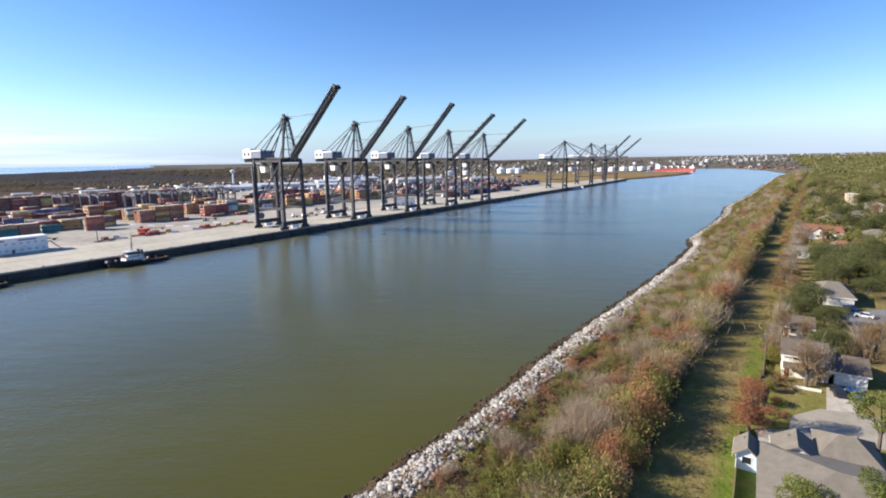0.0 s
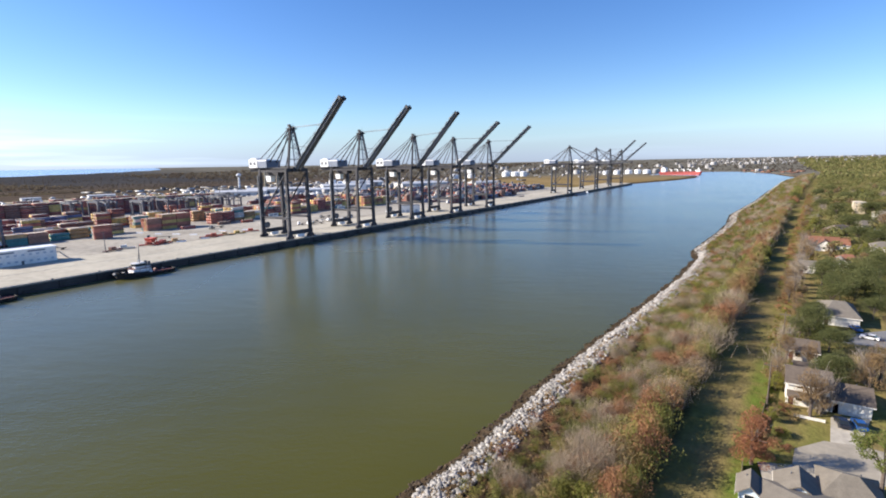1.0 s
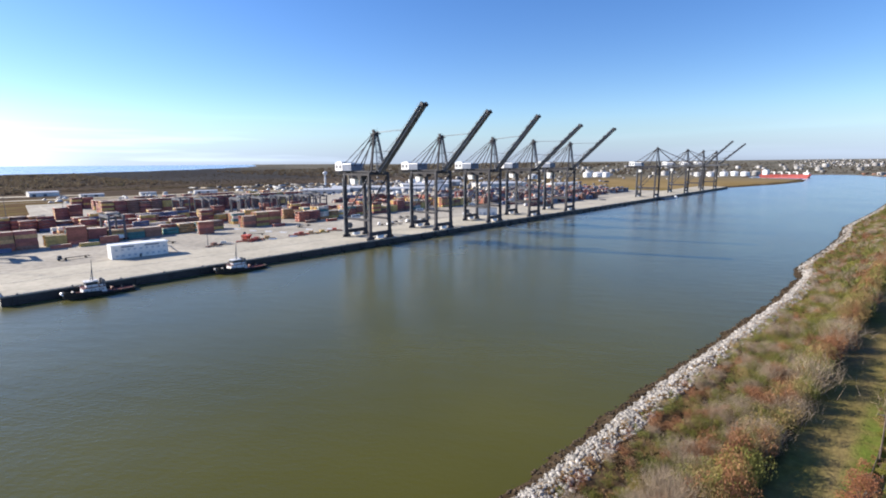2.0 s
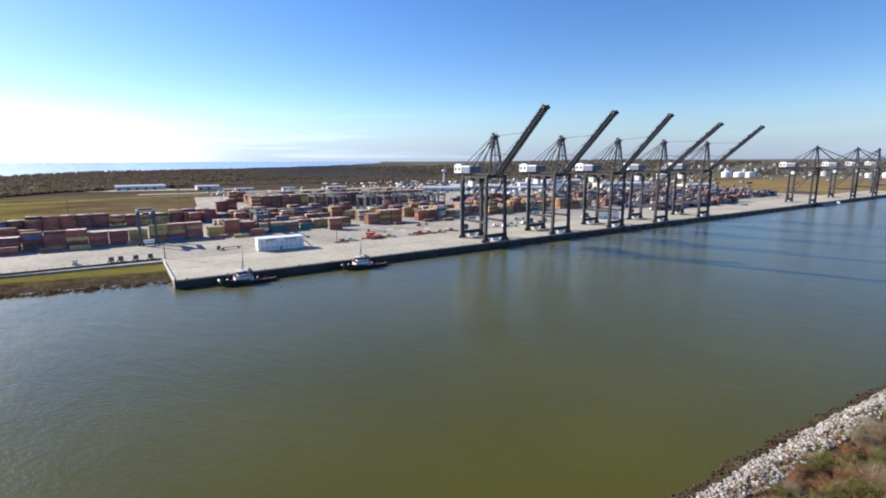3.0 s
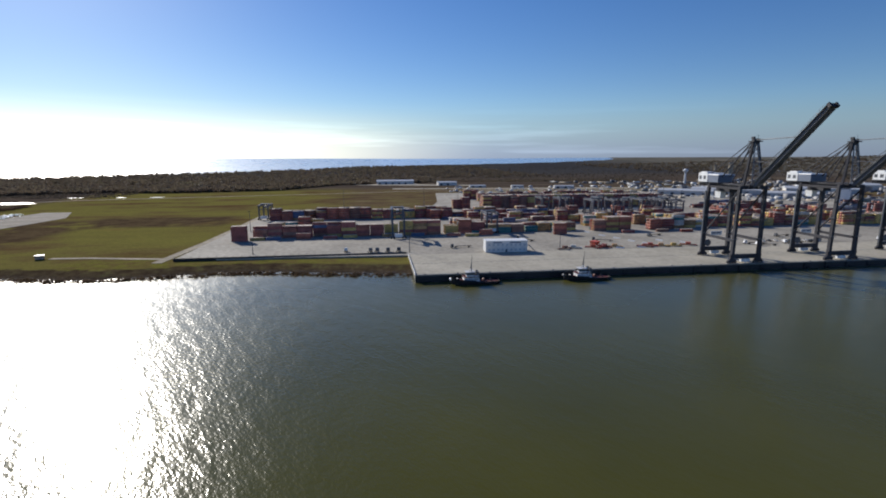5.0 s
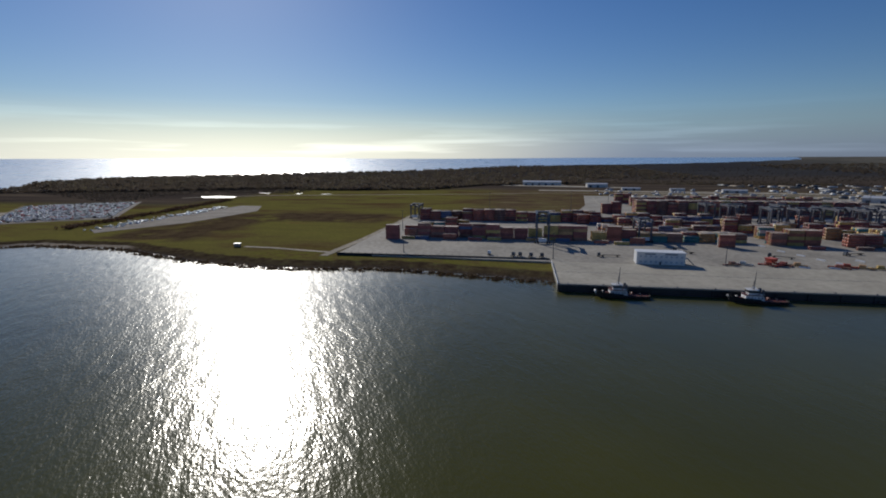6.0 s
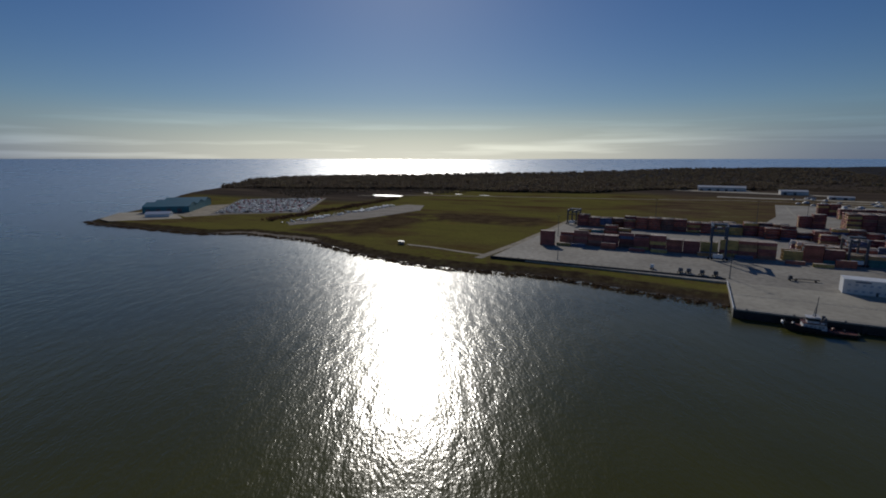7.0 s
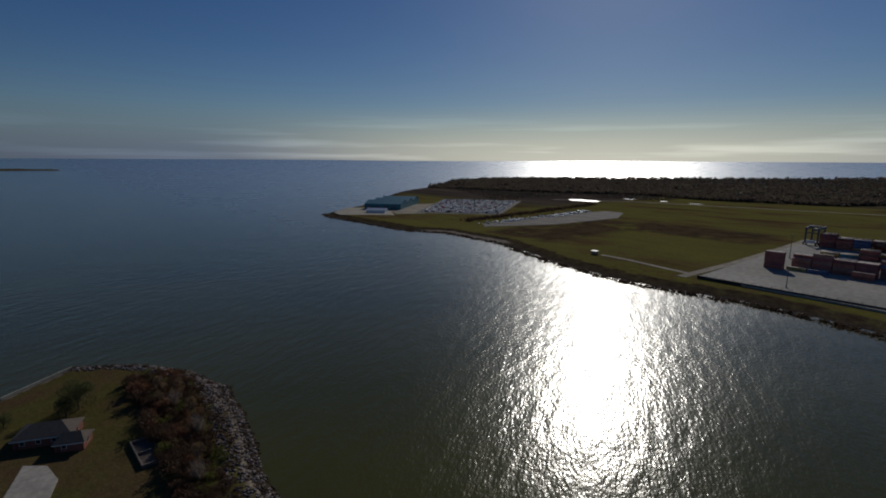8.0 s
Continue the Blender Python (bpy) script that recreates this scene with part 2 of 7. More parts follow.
M_ASPHALT = mat("asphalt", (0.20, 0.20, 0.20), 0.9, var=0.2, fine=0.8)
M_ROCK = mat("pale_rock", (0.34, 0.32, 0.295), 0.9, var=0.3, fine=1.2, broad=0.25, island=0.6)
M_WETROCK = mat("weedy_rock", (0.062, 0.046, 0.031), 0.85, spec=0.15, var=0.5, fine=1.0, island=0.6)
M_BARK = mat("bark", (0.13, 0.10, 0.08), 0.9, var=0.4, fine=4)


# ---- mesh building ----
class Build:
    """Collects boxes, beams and tubes into one mesh."""

    def __init__(self):
        self.v, self.f = [], []

    def hexa(self, pts):
        n = len(self.v)
        self.v += [tuple(p) for p in pts]
        self.f += [tuple(n + i for i in q) for q in ((0, 3, 2, 1), (4, 5, 6, 7), (0, 1, 5, 4), (1, 2, 6, 5), (2, 3, 7, 6), (3, 0, 4, 7))]
        return self

    def box(self, x0, x1, y0, y1, z0, z1):
        return self.hexa([(x0, y0, z0), (x1, y0, z0), (x1, y1, z0), (x0, y1, z0), (x0, y0, z1), (x1, y0, z1), (x1, y1, z1), (x0, y1, z1)])

    def beam(self, a, b, w, h, up=(0, 0, 1)):
        a, b = Vector(a), Vector(b)
        d = (b - a).normalized()
        side = d.cross(Vector(up))
        if side.length < 1e-4:
            side = d.cross(Vector((1, 0, 0)))
        side.normalize()
        top = side.cross(d) * h / 2
        side *= w / 2
        return self.hexa([a - side - top, a + side - top, b + side - top, b - side - top, a - side + top, a + side + top, b + side + top, b - side + top])

    def tube(self, a, b, r0, r1=None, n=6, caps=True):
        a, b = Vector(a), Vector(b)
        r1 = r0 if r1 is None else r1
        d = (b - a).normalized()
        s = d.cross(Vector((0, 0, 1)))
        if s.length < 1e-4:
            s = Vector((1, 0, 0))
        s.normalize()
        t = d.cross(s)
        k = len(self.v)
        for c, r in ((a, r0), (b, r1)):
            self.v += [tuple(c + (s * math.cos(2 * math.pi * i / n) + t * math.sin(2 * math.pi * i / n)) * r) for i in range(n)]
        self.f += [(k + i, k + (i + 1) % n, k + n + (i + 1) % n, k + n + i) for i in range(n)]
        if caps:
            self.f += [tuple(k + i for i in reversed(range(n))), tuple(k + n + i for i in range(n))]
        return self

    def poly(self, pts, z0, z1):
        """Upright prism over a plan outline (counter-clockwise)."""
        k, n = len(self.v), len(pts)
        self.v += [(x, y, z0) for x, y in pts] + [(x, y, z1) for x, y in pts]
        self.f += [(k + i, k + (i + 1) % n, k + n + (i + 1) % n, k + n + i) for i in range(n)]
        self.f += [tuple(k + n + i for i in range(n)), tuple(k + i for i in reversed(range(n)))]
        return self

    def quad(self, a, b, c, d):
        k = len(self.v)
        self.v += [tuple(a), tuple(b), tuple(c), tuple(d)]
        self.f.append((k, k + 1, k + 2, k + 3))
        return self

    def mesh(self, name, *mats):
        me = bpy.data.meshes.new(name)
        me.from_pydata(self.v, [], self.f)
        for m in mats:
            me.materials.append(m)
        me.update()
        return me


def part(name, build, material, parent=None, label=""):
    ob = new(name, build.mesh(name, material) if isinstance(build, Build) else build)
    ob.parent = parent
    return tagged(ob, label)


def thing(name, label, category, at=(0, 0, 0), turn=0, group="", kind=""):
    ob = new(name)
    ob.empty_display_size = 0.5
    ob.matrix_world = pose(*at, 0, 0, turn)
    return tagged(ob, label, category, group, kind)


def arrays(name, verts, quads, material):
    """One mesh from arrays of points (n,3) and corner numbers (m,4) or (m,3)."""
    me = bpy.data.meshes.new(name)
    k = quads.shape[1]
    me.vertices.add(len(verts))
    me.vertices.foreach_set("co", np.asarray(verts, np.float32).ravel())
    me.loops.add(quads.size)
    me.loops.foreach_set("vertex_index", quads.astype(np.int32).ravel())
    me.polygons.add(len(quads))
    me.polygons.foreach_set("loop_start", np.arange(0, quads.size, k, dtype=np.int32))
    me.materials.append(material)
    me.update(calc_edges=True)
    return me



# ---- the lie of the land ----
RIM_FROM, RIM_TO, RIM_UP = 2300.0, 4900.0, 64.0


def rim(x, y):
    """The sheet lifts gently towards its far edge, up to eye level."""
    r = np.hypot(x, y + 281)
    return RIM_UP * np.clip((r - RIM_FROM) / (RIM_TO - RIM_FROM), 0, 1.12) ** 2


FAR_LAND = np.array([(-700, 68), (-660, 56), (-560, 60), (-473, 63), (-431, 88), (-371, 86), (-339, 85), (-279, 60), (-250, 49), (-204, 40), (-183, 34),
                     (-143, 36), (-100, 43), (-72, 41), (-35, 33), (20, 24), (60, 12), (1296, 12), (1310, 20), (1400, -5), (1621, -55), (1850, -82), (2080, -70), (2130, 10), (2280, 150), (2500, 170), (2700, 110),
                     (2830, -160), (2480, -296), (1950, -352), (2300, -470), (5400, -560), (5400, 5400), (2700, 5400), (2225, 4085), (1686, 3892), (1291, 3789), (844, 3690), (453, 3640), (84, 3428), (-200, 3200), (-360, 2900), (-640, 2520), (-1050, 2100), (-1430, 1700),
                     (-1560, 1250), (-1440, 969), (-1180, 640), (-1090, 491), (-1003, 397), (-785, 180), (-750, 125), (-718, 84)], float)
NEAR_LAND = np.array([(-212, -316), (-222, -299), (-240, -277), (-227, -256), (-206, -241), (-182, -234), (-149, -237), (-118, -243), (-60, -240), (0, -233), (47, -232), (72, -235),
                      (108, -236.5), (143, -239), (185, -243), (245, -248), (305, -250), (322, -247), (339, -246), (420, -252), (489, -255), (578, -253), (778, -270), (1100, -289), (1527, -315), (2023, -378),
                      (2960, -440), (5400, -500), (5400, -5400), (-60, -5400), (-120, -700), (-170, -400), (-200, -345)], float)
ISLAND = np.array([(-3500, -150), (-3650, -140), (-3900, -900), (-3700, -900)], float)


def inside_distance(px, py, poly):
    """Distance to a plan outline, above nought inside it."""
    best = np.full(px.shape, 1e18)
    ins = np.zeros(px.shape, bool)
    n = len(poly)
    for i in range(n):
        ax, ay = poly[i]
        bx, by = poly[(i + 1) % n]
        dx, dy = bx - ax, by - ay
        t = np.clip(((px - ax) * dx + (py - ay) * dy) / (dx * dx + dy * dy), 0, 1)
        best = np.minimum(best, (px - ax - t * dx) ** 2 + (py - ay - t * dy) ** 2)
        if ay != by:
            ins ^= ((ay > py) != (by > py)) & (px < ax + (py - ay) / dy * dx)
    return np.where(ins, 1, -1) * np.sqrt(best)


def wobble(x, y):
    return 1.3 * np.sin(x * 0.31 + 1.7 * np.sin(y * 0.13)) + 0.9 * np.sin(x * 0.83 + 2.0) + 0.8 * np.sin(y * 0.47 + x * 0.11)


def land_height(x, y):
    d1 = inside_distance(x, y, NEAR_LAND) + 0.35 * wobble(x, y)
    d2 = inside_distance(x, y, FAR_LAND) + 1.1 * wobble(x, y)
    d3 = inside_distance(x, y, ISLAND)
    h = np.maximum(np.maximum(np.clip(d1 * 0.42, -4, 3.0), np.clip(d2 * 0.19, -4, 3.0)), np.clip(d3 * 0.2, -4, 6))
    h = h + np.where(h > 2.9, 0.04 * np.sin(x * 0.05) * np.sin(y * 0.06), 0)
    return h + rim(x, y)


def steps(*spans):
    out = []
    for a, b, s in spans:
        out += list(np.arange(a, b, s))
    return np.array(out + [spans[-1][1]], float)


def sheet(name, xs, ys, height, material):
    gx, gy = np.meshgrid(xs, ys, indexing="xy")
    z = height(gx, gy)
    verts = np.stack([gx, gy, z], -1).reshape(-1, 3)
    nx, ny = len(xs), len(ys)
    i = np.arange(nx - 1)[None, :] + nx * np.arange(ny - 1)[:, None]
    q = np.stack([i, i + 1, i + nx + 1, i + nx], -1).reshape(-1, 4)
    me = arrays(name, verts, q, material)
    me.polygons.foreach_set("use_smooth", np.ones(len(q), bool))
    return new(name, me)


def ground_material():
    m = bpy.data.materials.new("ground_cover")
    m.use_nodes = True
    nt = m.node_tree
    b = nt.nodes["Principled BSDF"]
    b.inputs["Roughness"].default_value = 1.0
    b.inputs["Specular IOR Level"].default_value = 0.0
    geo = nt.nodes.new("ShaderNodeNewGeometry")
    sep = nt.nodes.new("ShaderNodeSeparateXYZ")
    nt.links.new(geo.outputs["Position"], sep.inputs[0])

    def noise_of(scale, detail=4, rough=0.6, stretch=(1, 1, 1)):
        mp = nt.nodes.new("ShaderNodeMapping")
        mp.inputs["Scale"].default_value = stretch
        nt.links.new(geo.outputs["Position"], mp.inputs["Vector"])
        n = nt.nodes.new("ShaderNodeTexNoise")
        n.inputs["Scale"].default_value, n.inputs["Detail"].default_value, n.inputs["Roughness"].default_value = scale, detail, rough
        nt.links.new(mp.outputs[0], n.inputs["Vector"])
        return n.outputs["Fac"]

    def ramp(fac, *stops):
        r = nt.nodes.new("ShaderNodeValToRGB")
        el = r.color_ramp.elements
        for k, (pos, c) in enumerate(stops):
            e = el[k] if k < 2 else el.new(pos)
            e.position, e.color = pos, (*c, 1)
        nt.links.new(fac, r.inputs[0])
        return r.outputs[0]

    def between(value, a, b2):
        r = nt.nodes.new("ShaderNodeMapRange")
        r.interpolation_type = "SMOOTHSTEP"
        r.inputs[1].default_value, r.inputs[2].default_value = a, b2
        nt.links.new(value, r.inputs[0])
        return r.outputs[0]

    def times(a, c):
        mu = nt.nodes.new("ShaderNodeMath")
        mu.operation = "MULTIPLY"
        nt.links.new(a, mu.inputs[0])
        nt.links.new(c, mu.inputs[1])
        return mu.outputs[0]

    def mixed(fac, a, c):
        mx = nt.nodes.new("ShaderNodeMix")
        mx.data_type = "RGBA"
        nt.links.new(fac, mx.inputs[0])
        nt.links.new(a, mx.inputs[6])
        nt.links.new(c, mx.inputs[7])
        return mx.outputs[2]

    fine = noise_of(0.5, 5, 0.7)
    lawn = ramp(noise_of(0.055, 6, 0.65, (0.45, 1.0, 1)), (0.3, (0.225, 0.162, 0.08)), (0.46, (0.21, 0.168, 0.068)), (0.57, (0.18, 0.162, 0.052)), (0.7, (0.14, 0.15, 0.036)))
    field = ramp(noise_of(0.0105, 7, 0.66, (0.6, 1.4, 1)), (0.36, (0.105, 0.066, 0.032)), (0.43, (0.142, 0.106, 0.044)), (0.50, (0.166, 0.144, 0.044)), (0.60, (0.184, 0.168, 0.045)), (0.69, (0.185, 0.135, 0.048)))
    scrub = ramp(noise_of(0.006, 8, 0.72, (0.3, 1.9, 1)), (0.36, (0.050, 0.042, 0.037)), (0.47, (0.084, 0.067, 0.054)), (0.56, (0.108, 0.085, 0.063)), (0.68, (0.185, 0.15, 0.105)))
    mud = ramp(fine, (0.3, (0.055, 0.042, 0.030)), (0.7, (0.12, 0.092, 0.062)))
    near_side = between(sep.outputs["Y"], -120, -200)
    far_out = between(sep.outputs["Y"], 800, 960)
    east = times(times(between(sep.outputs["X"], 1000, 1250), between(sep.outputs["Y"], -150, -60)), between(sep.outputs["Y"], 620, 420))
    marsh = ramp(noise_of(0.01, 5), (0.35, (0.19, 0.135, 0.06)), (0.65, (0.27, 0.20, 0.10)))
    rusty = ramp(noise_of(0.022, 7, 0.7, (0.6, 1.3, 1)), (0.38, (0.085, 0.058, 0.040)), (0.5, (0.145, 0.104, 0.060)), (0.58, (0.15, 0.128, 0.052)), (0.68, (0.23, 0.18, 0.12)))
    col = mixed(times(between(sep.outputs["X"], -130, -10), between(sep.outputs["Y"], 340, 480)), field, rusty)
    weedy = ramp(noise_of(0.05, 6, 0.7), (0.4, (0.075, 0.052, 0.032)), (0.6, (0.115, 0.084, 0.045)))
    patchy = between(noise_of(0.02, 4), 0.34, 0.48)
    for x0, x1, y0, y1 in ((-398, -300, 108, 330), (-325, -165, 258, 352)):
        in_weeds = times(times(between(sep.outputs["X"], x0 - 12, x0 + 12), between(sep.outputs["X"], x1 + 14, x1 - 14)), times(between(sep.outputs["Y"], y0 - 12, y0 + 14), between(sep.outputs["Y"], y1 + 10, y1 - 14)))
        col = mixed(times(in_weeds, patchy), col, weedy)
    col = mixed(far_out, col, scrub)
    col = mixed(times(between(sep.outputs["X"], -500, -580), between(sep.outputs["Y"], 360, 470)), col, scrub)
    # far woods and scrub, with the bluish haze of distance put into the colour
    hazed_woods = ramp(noise_of(0.003, 6, 0.65, (0.4, 1.6, 1)), (0.35, (0.044, 0.045, 0.050)), (0.55, (0.060, 0.060, 0.062)), (0.72, (0.10, 0.092, 0.082)))
    col = mixed(between(sep.outputs["Y"], 1200, 2300), col, hazed_woods)
    col = mixed(east, col, marsh)
    across = nt.nodes.new("ShaderNodeMath")
    across.operation = "MULTIPLY_ADD"
    across.inputs[1].default_value = 0.055
    nt.links.new(sep.outputs["X"], across.inputs[0])
    nt.links.new(sep.outputs["Y"], across.inputs[2])
    fresh = ramp(noise_of(0.2, 5, 0.65), (0.35, (0.17, 0.155, 0.05)), (0.55, (0.115, 0.15, 0.028)), (0.7, (0.10, 0.16, 0.025)))
    lawn = mixed(times(between(across.outputs[0], -273, -276), times(between(across.outputs[0], -283, -278), between(sep.outputs["X"], 190, 110))), lawn, fresh)
    # brown soil of the scrub belt, darkened in colour for shade between bushes
    shaded_soil = ramp(fine, (0.3, (0.045, 0.032, 0.020)), (0.7, (0.11, 0.075, 0.045)))
    lawn = mixed(times(between(across.outputs[0], -266.5, -263.5), between(sep.outputs["X"], 0, 30)), lawn, shaded_soil)
    rough_grass = ramp(noise_of(0.06, 5), (0.35, (0.115, 0.075, 0.038)), (0.6, (0.105, 0.092, 0.030)))
    lawn = mixed(between(sep.outputs["X"], -60, -110), lawn, rough_grass)
    col = mixed(near_side, col, lawn)
    # eastern flat, greyed and lightened in base colour to stand in for haze
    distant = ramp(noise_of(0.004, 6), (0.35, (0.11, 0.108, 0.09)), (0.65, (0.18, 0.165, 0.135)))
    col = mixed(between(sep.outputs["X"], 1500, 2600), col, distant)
    gravel = ramp(fine, (0.3, (0.15, 0.11, 0.07)), (0.7, (0.36, 0.30, 0.23)))
    verge = ramp(noise_of(0.12, 5), (0.4, (0.145, 0.112, 0.042)), (0.6, (0.165, 0.155, 0.036)))
    col = mixed(times(times(between(sep.outputs["X"], -230, -190), between(sep.outputs["X"], 60, 30)), times(between(sep.outputs["Y"], 45, 56), between(sep.outputs["Y"], 120, 70))), col, verge)
    stony = nt.nodes.new("ShaderNodeMapRange")
    stony.inputs[1].default_value, stony.inputs[2].default_value, stony.inputs[3].default_value, stony.inputs[4].default_value = -120, -200, 1.7, 2.4
    nt.links.new(sep.outputs["Y"], stony.inputs[0])
    low_ground = nt.nodes.new("ShaderNodeMath")
    low_ground.operation = "SUBTRACT"
    nt.links.new(sep.outputs["Z"], low_ground.inputs[0])
    nt.links.new(stony.outputs[0], low_ground.inputs[1])
    col = mixed(between(low_ground.outputs[0], 0.45, -0.1), col, gravel)
    bank_side = between(sep.outputs["Y"], -200, -120)
    bank_brown = ramp(noise_of(0.15, 5), (0.35, (0.060, 0.042, 0.026)), (0.55, (0.105, 0.078, 0.042)), (0.68, (0.135, 0.12, 0.05)))
    col = mixed(times(bank_side, between(sep.outputs["Z"], 2.95, 2.6)), col, bank_brown)
    beach = ramp(fine, (0.3, (0.30, 0.24, 0.17)), (0.7, (0.46, 0.39, 0.29)))
    sandy = times(times(between(sep.outputs["X"], -470, -450), between(sep.outputs["X"], -325, -345)), times(bank_side, between(sep.outputs["Z"], 1.5, 1.0)))
    weed = ramp(fine, (0.3, (0.032, 0.024, 0.015)), (0.7, (0.080, 0.058, 0.038)))
    col = mixed(between(sep.outputs["Z"], 1.15, 0.75), col, mud)
    col = mixed(times(near_side, between(sep.outputs["Z"], 1.9, 1.4)), col, weed)
    col = mixed(sandy, col, beach)
    mul = nt.nodes.new("ShaderNodeMix")
    mul.data_type, mul.blend_type = "RGBA", "MULTIPLY"
    mul.inputs[0].default_value = 0.6
    nt.links.new(col, mul.inputs[6])
    nt.links.new(ramp(fine, (0.25, (0.45, 0.45, 0.45)), (0.75, (1.3, 1.3, 1.3))), mul.inputs[7])
    nt.links.new(mul.outputs[2], b.inputs["Base Color"])
    bp = nt.nodes.new("ShaderNodeBump")
    bp.inputs["Strength"].default_value, bp.inputs["Distance"].default_value = 0.6, 0.4
    nt.links.new(noise_of(1.2, 4), bp.inputs["Height"])
    nt.links.new(bp.outputs[0], b.inputs["Normal"])
    return m


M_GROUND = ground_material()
XS = steps((-5300, -1600, 90), (-1600, -780, 18), (-780, -260, 7), (-260, 520, 3.5), (520, 1400, 11), (1400, 2400, 28), (2400, 5300, 90))
YS = steps((-5300, -900, 110), (-900, -335, 14), (-335, -226, 1.6), (-226, 0, 22), (0, 112, 3), (112, 700, 14), (700, 2700, 30), (2700, 5300, 90))
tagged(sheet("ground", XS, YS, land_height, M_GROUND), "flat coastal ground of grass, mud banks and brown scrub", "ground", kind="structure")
WX = steps((-5300, 5300, 130))
tagged(sheet("water", WX, WX, lambda x, y: rim(x, y), M_WATER), "rippled olive-green ship channel and bay water", "water", kind="structure")

# ---- wharf and yard ----
DECK = 4.3
wharf = thing("wharf", "pale concrete wharf apron with a dark fender wall", "wharf", (21, 0, 0), kind="structure")
part("apron_slab", Build().box(0, 1280, 0.35, 64, 2.2, DECK), M_CONC, wharf)
part("fender_wall", Build().box(0.2, 1279.6, 0.75, 60, -3, 2.2), M_FENDER, wharf, "dark weathered sheet-pile wall")
b = Build()
for i in range(1280 // 16):
    b.box(4 + i * 16, 4.9 + i * 16, -0.5, 0.75, -0.4, 3.4).box(4 + i * 16, 13 + i * 16, -0.2, 0.35, 1.6, 3.7)
    b.box(6 + i * 16, 11 + i * 16, -0.6, 0.75, 0.2, 1.3)
part("fender", b, M_FENDER, wharf, "row of dark timber and rubber fenders")
b = Build().box(0, 1280, 0.3, 0.8, DECK, DECK + 0.28)
for i in range(64):
    b.tube((6 + i * 20, 1.4, DECK), (6 + i * 20, 1.4, DECK + 0.7), 0.35, 0.45, 8)
part("kerb", b, M_STEEL2, wharf)
b = Build()
for y in (3.3, 4.3, 32.8, 33.8):
    b.box(0.5, 1279, y - 0.08, y + 0.08, DECK + 0.004, DECK + 0.02)
part("face_panel", Build().box(0.1, 1279.8, 0.02, 0.345, -1, 3.95), M_FENDER, wharf)
part("crane_rail", b, M_STEEL2, wharf)
YARD = [(21, 64), (1050, 64), (1050, 330), (640, 560), (560, 720), (120, 700), (98, 500), (60, 345), (-136, 335), (-141, 72)]
part_yard = new("pavement", Build().poly(YARD, 2.0, 4.2).mesh("pavement", M_YARD))
tagged(part_yard, "grey paved container yard with tyre stains", "pavement", kind="structure")


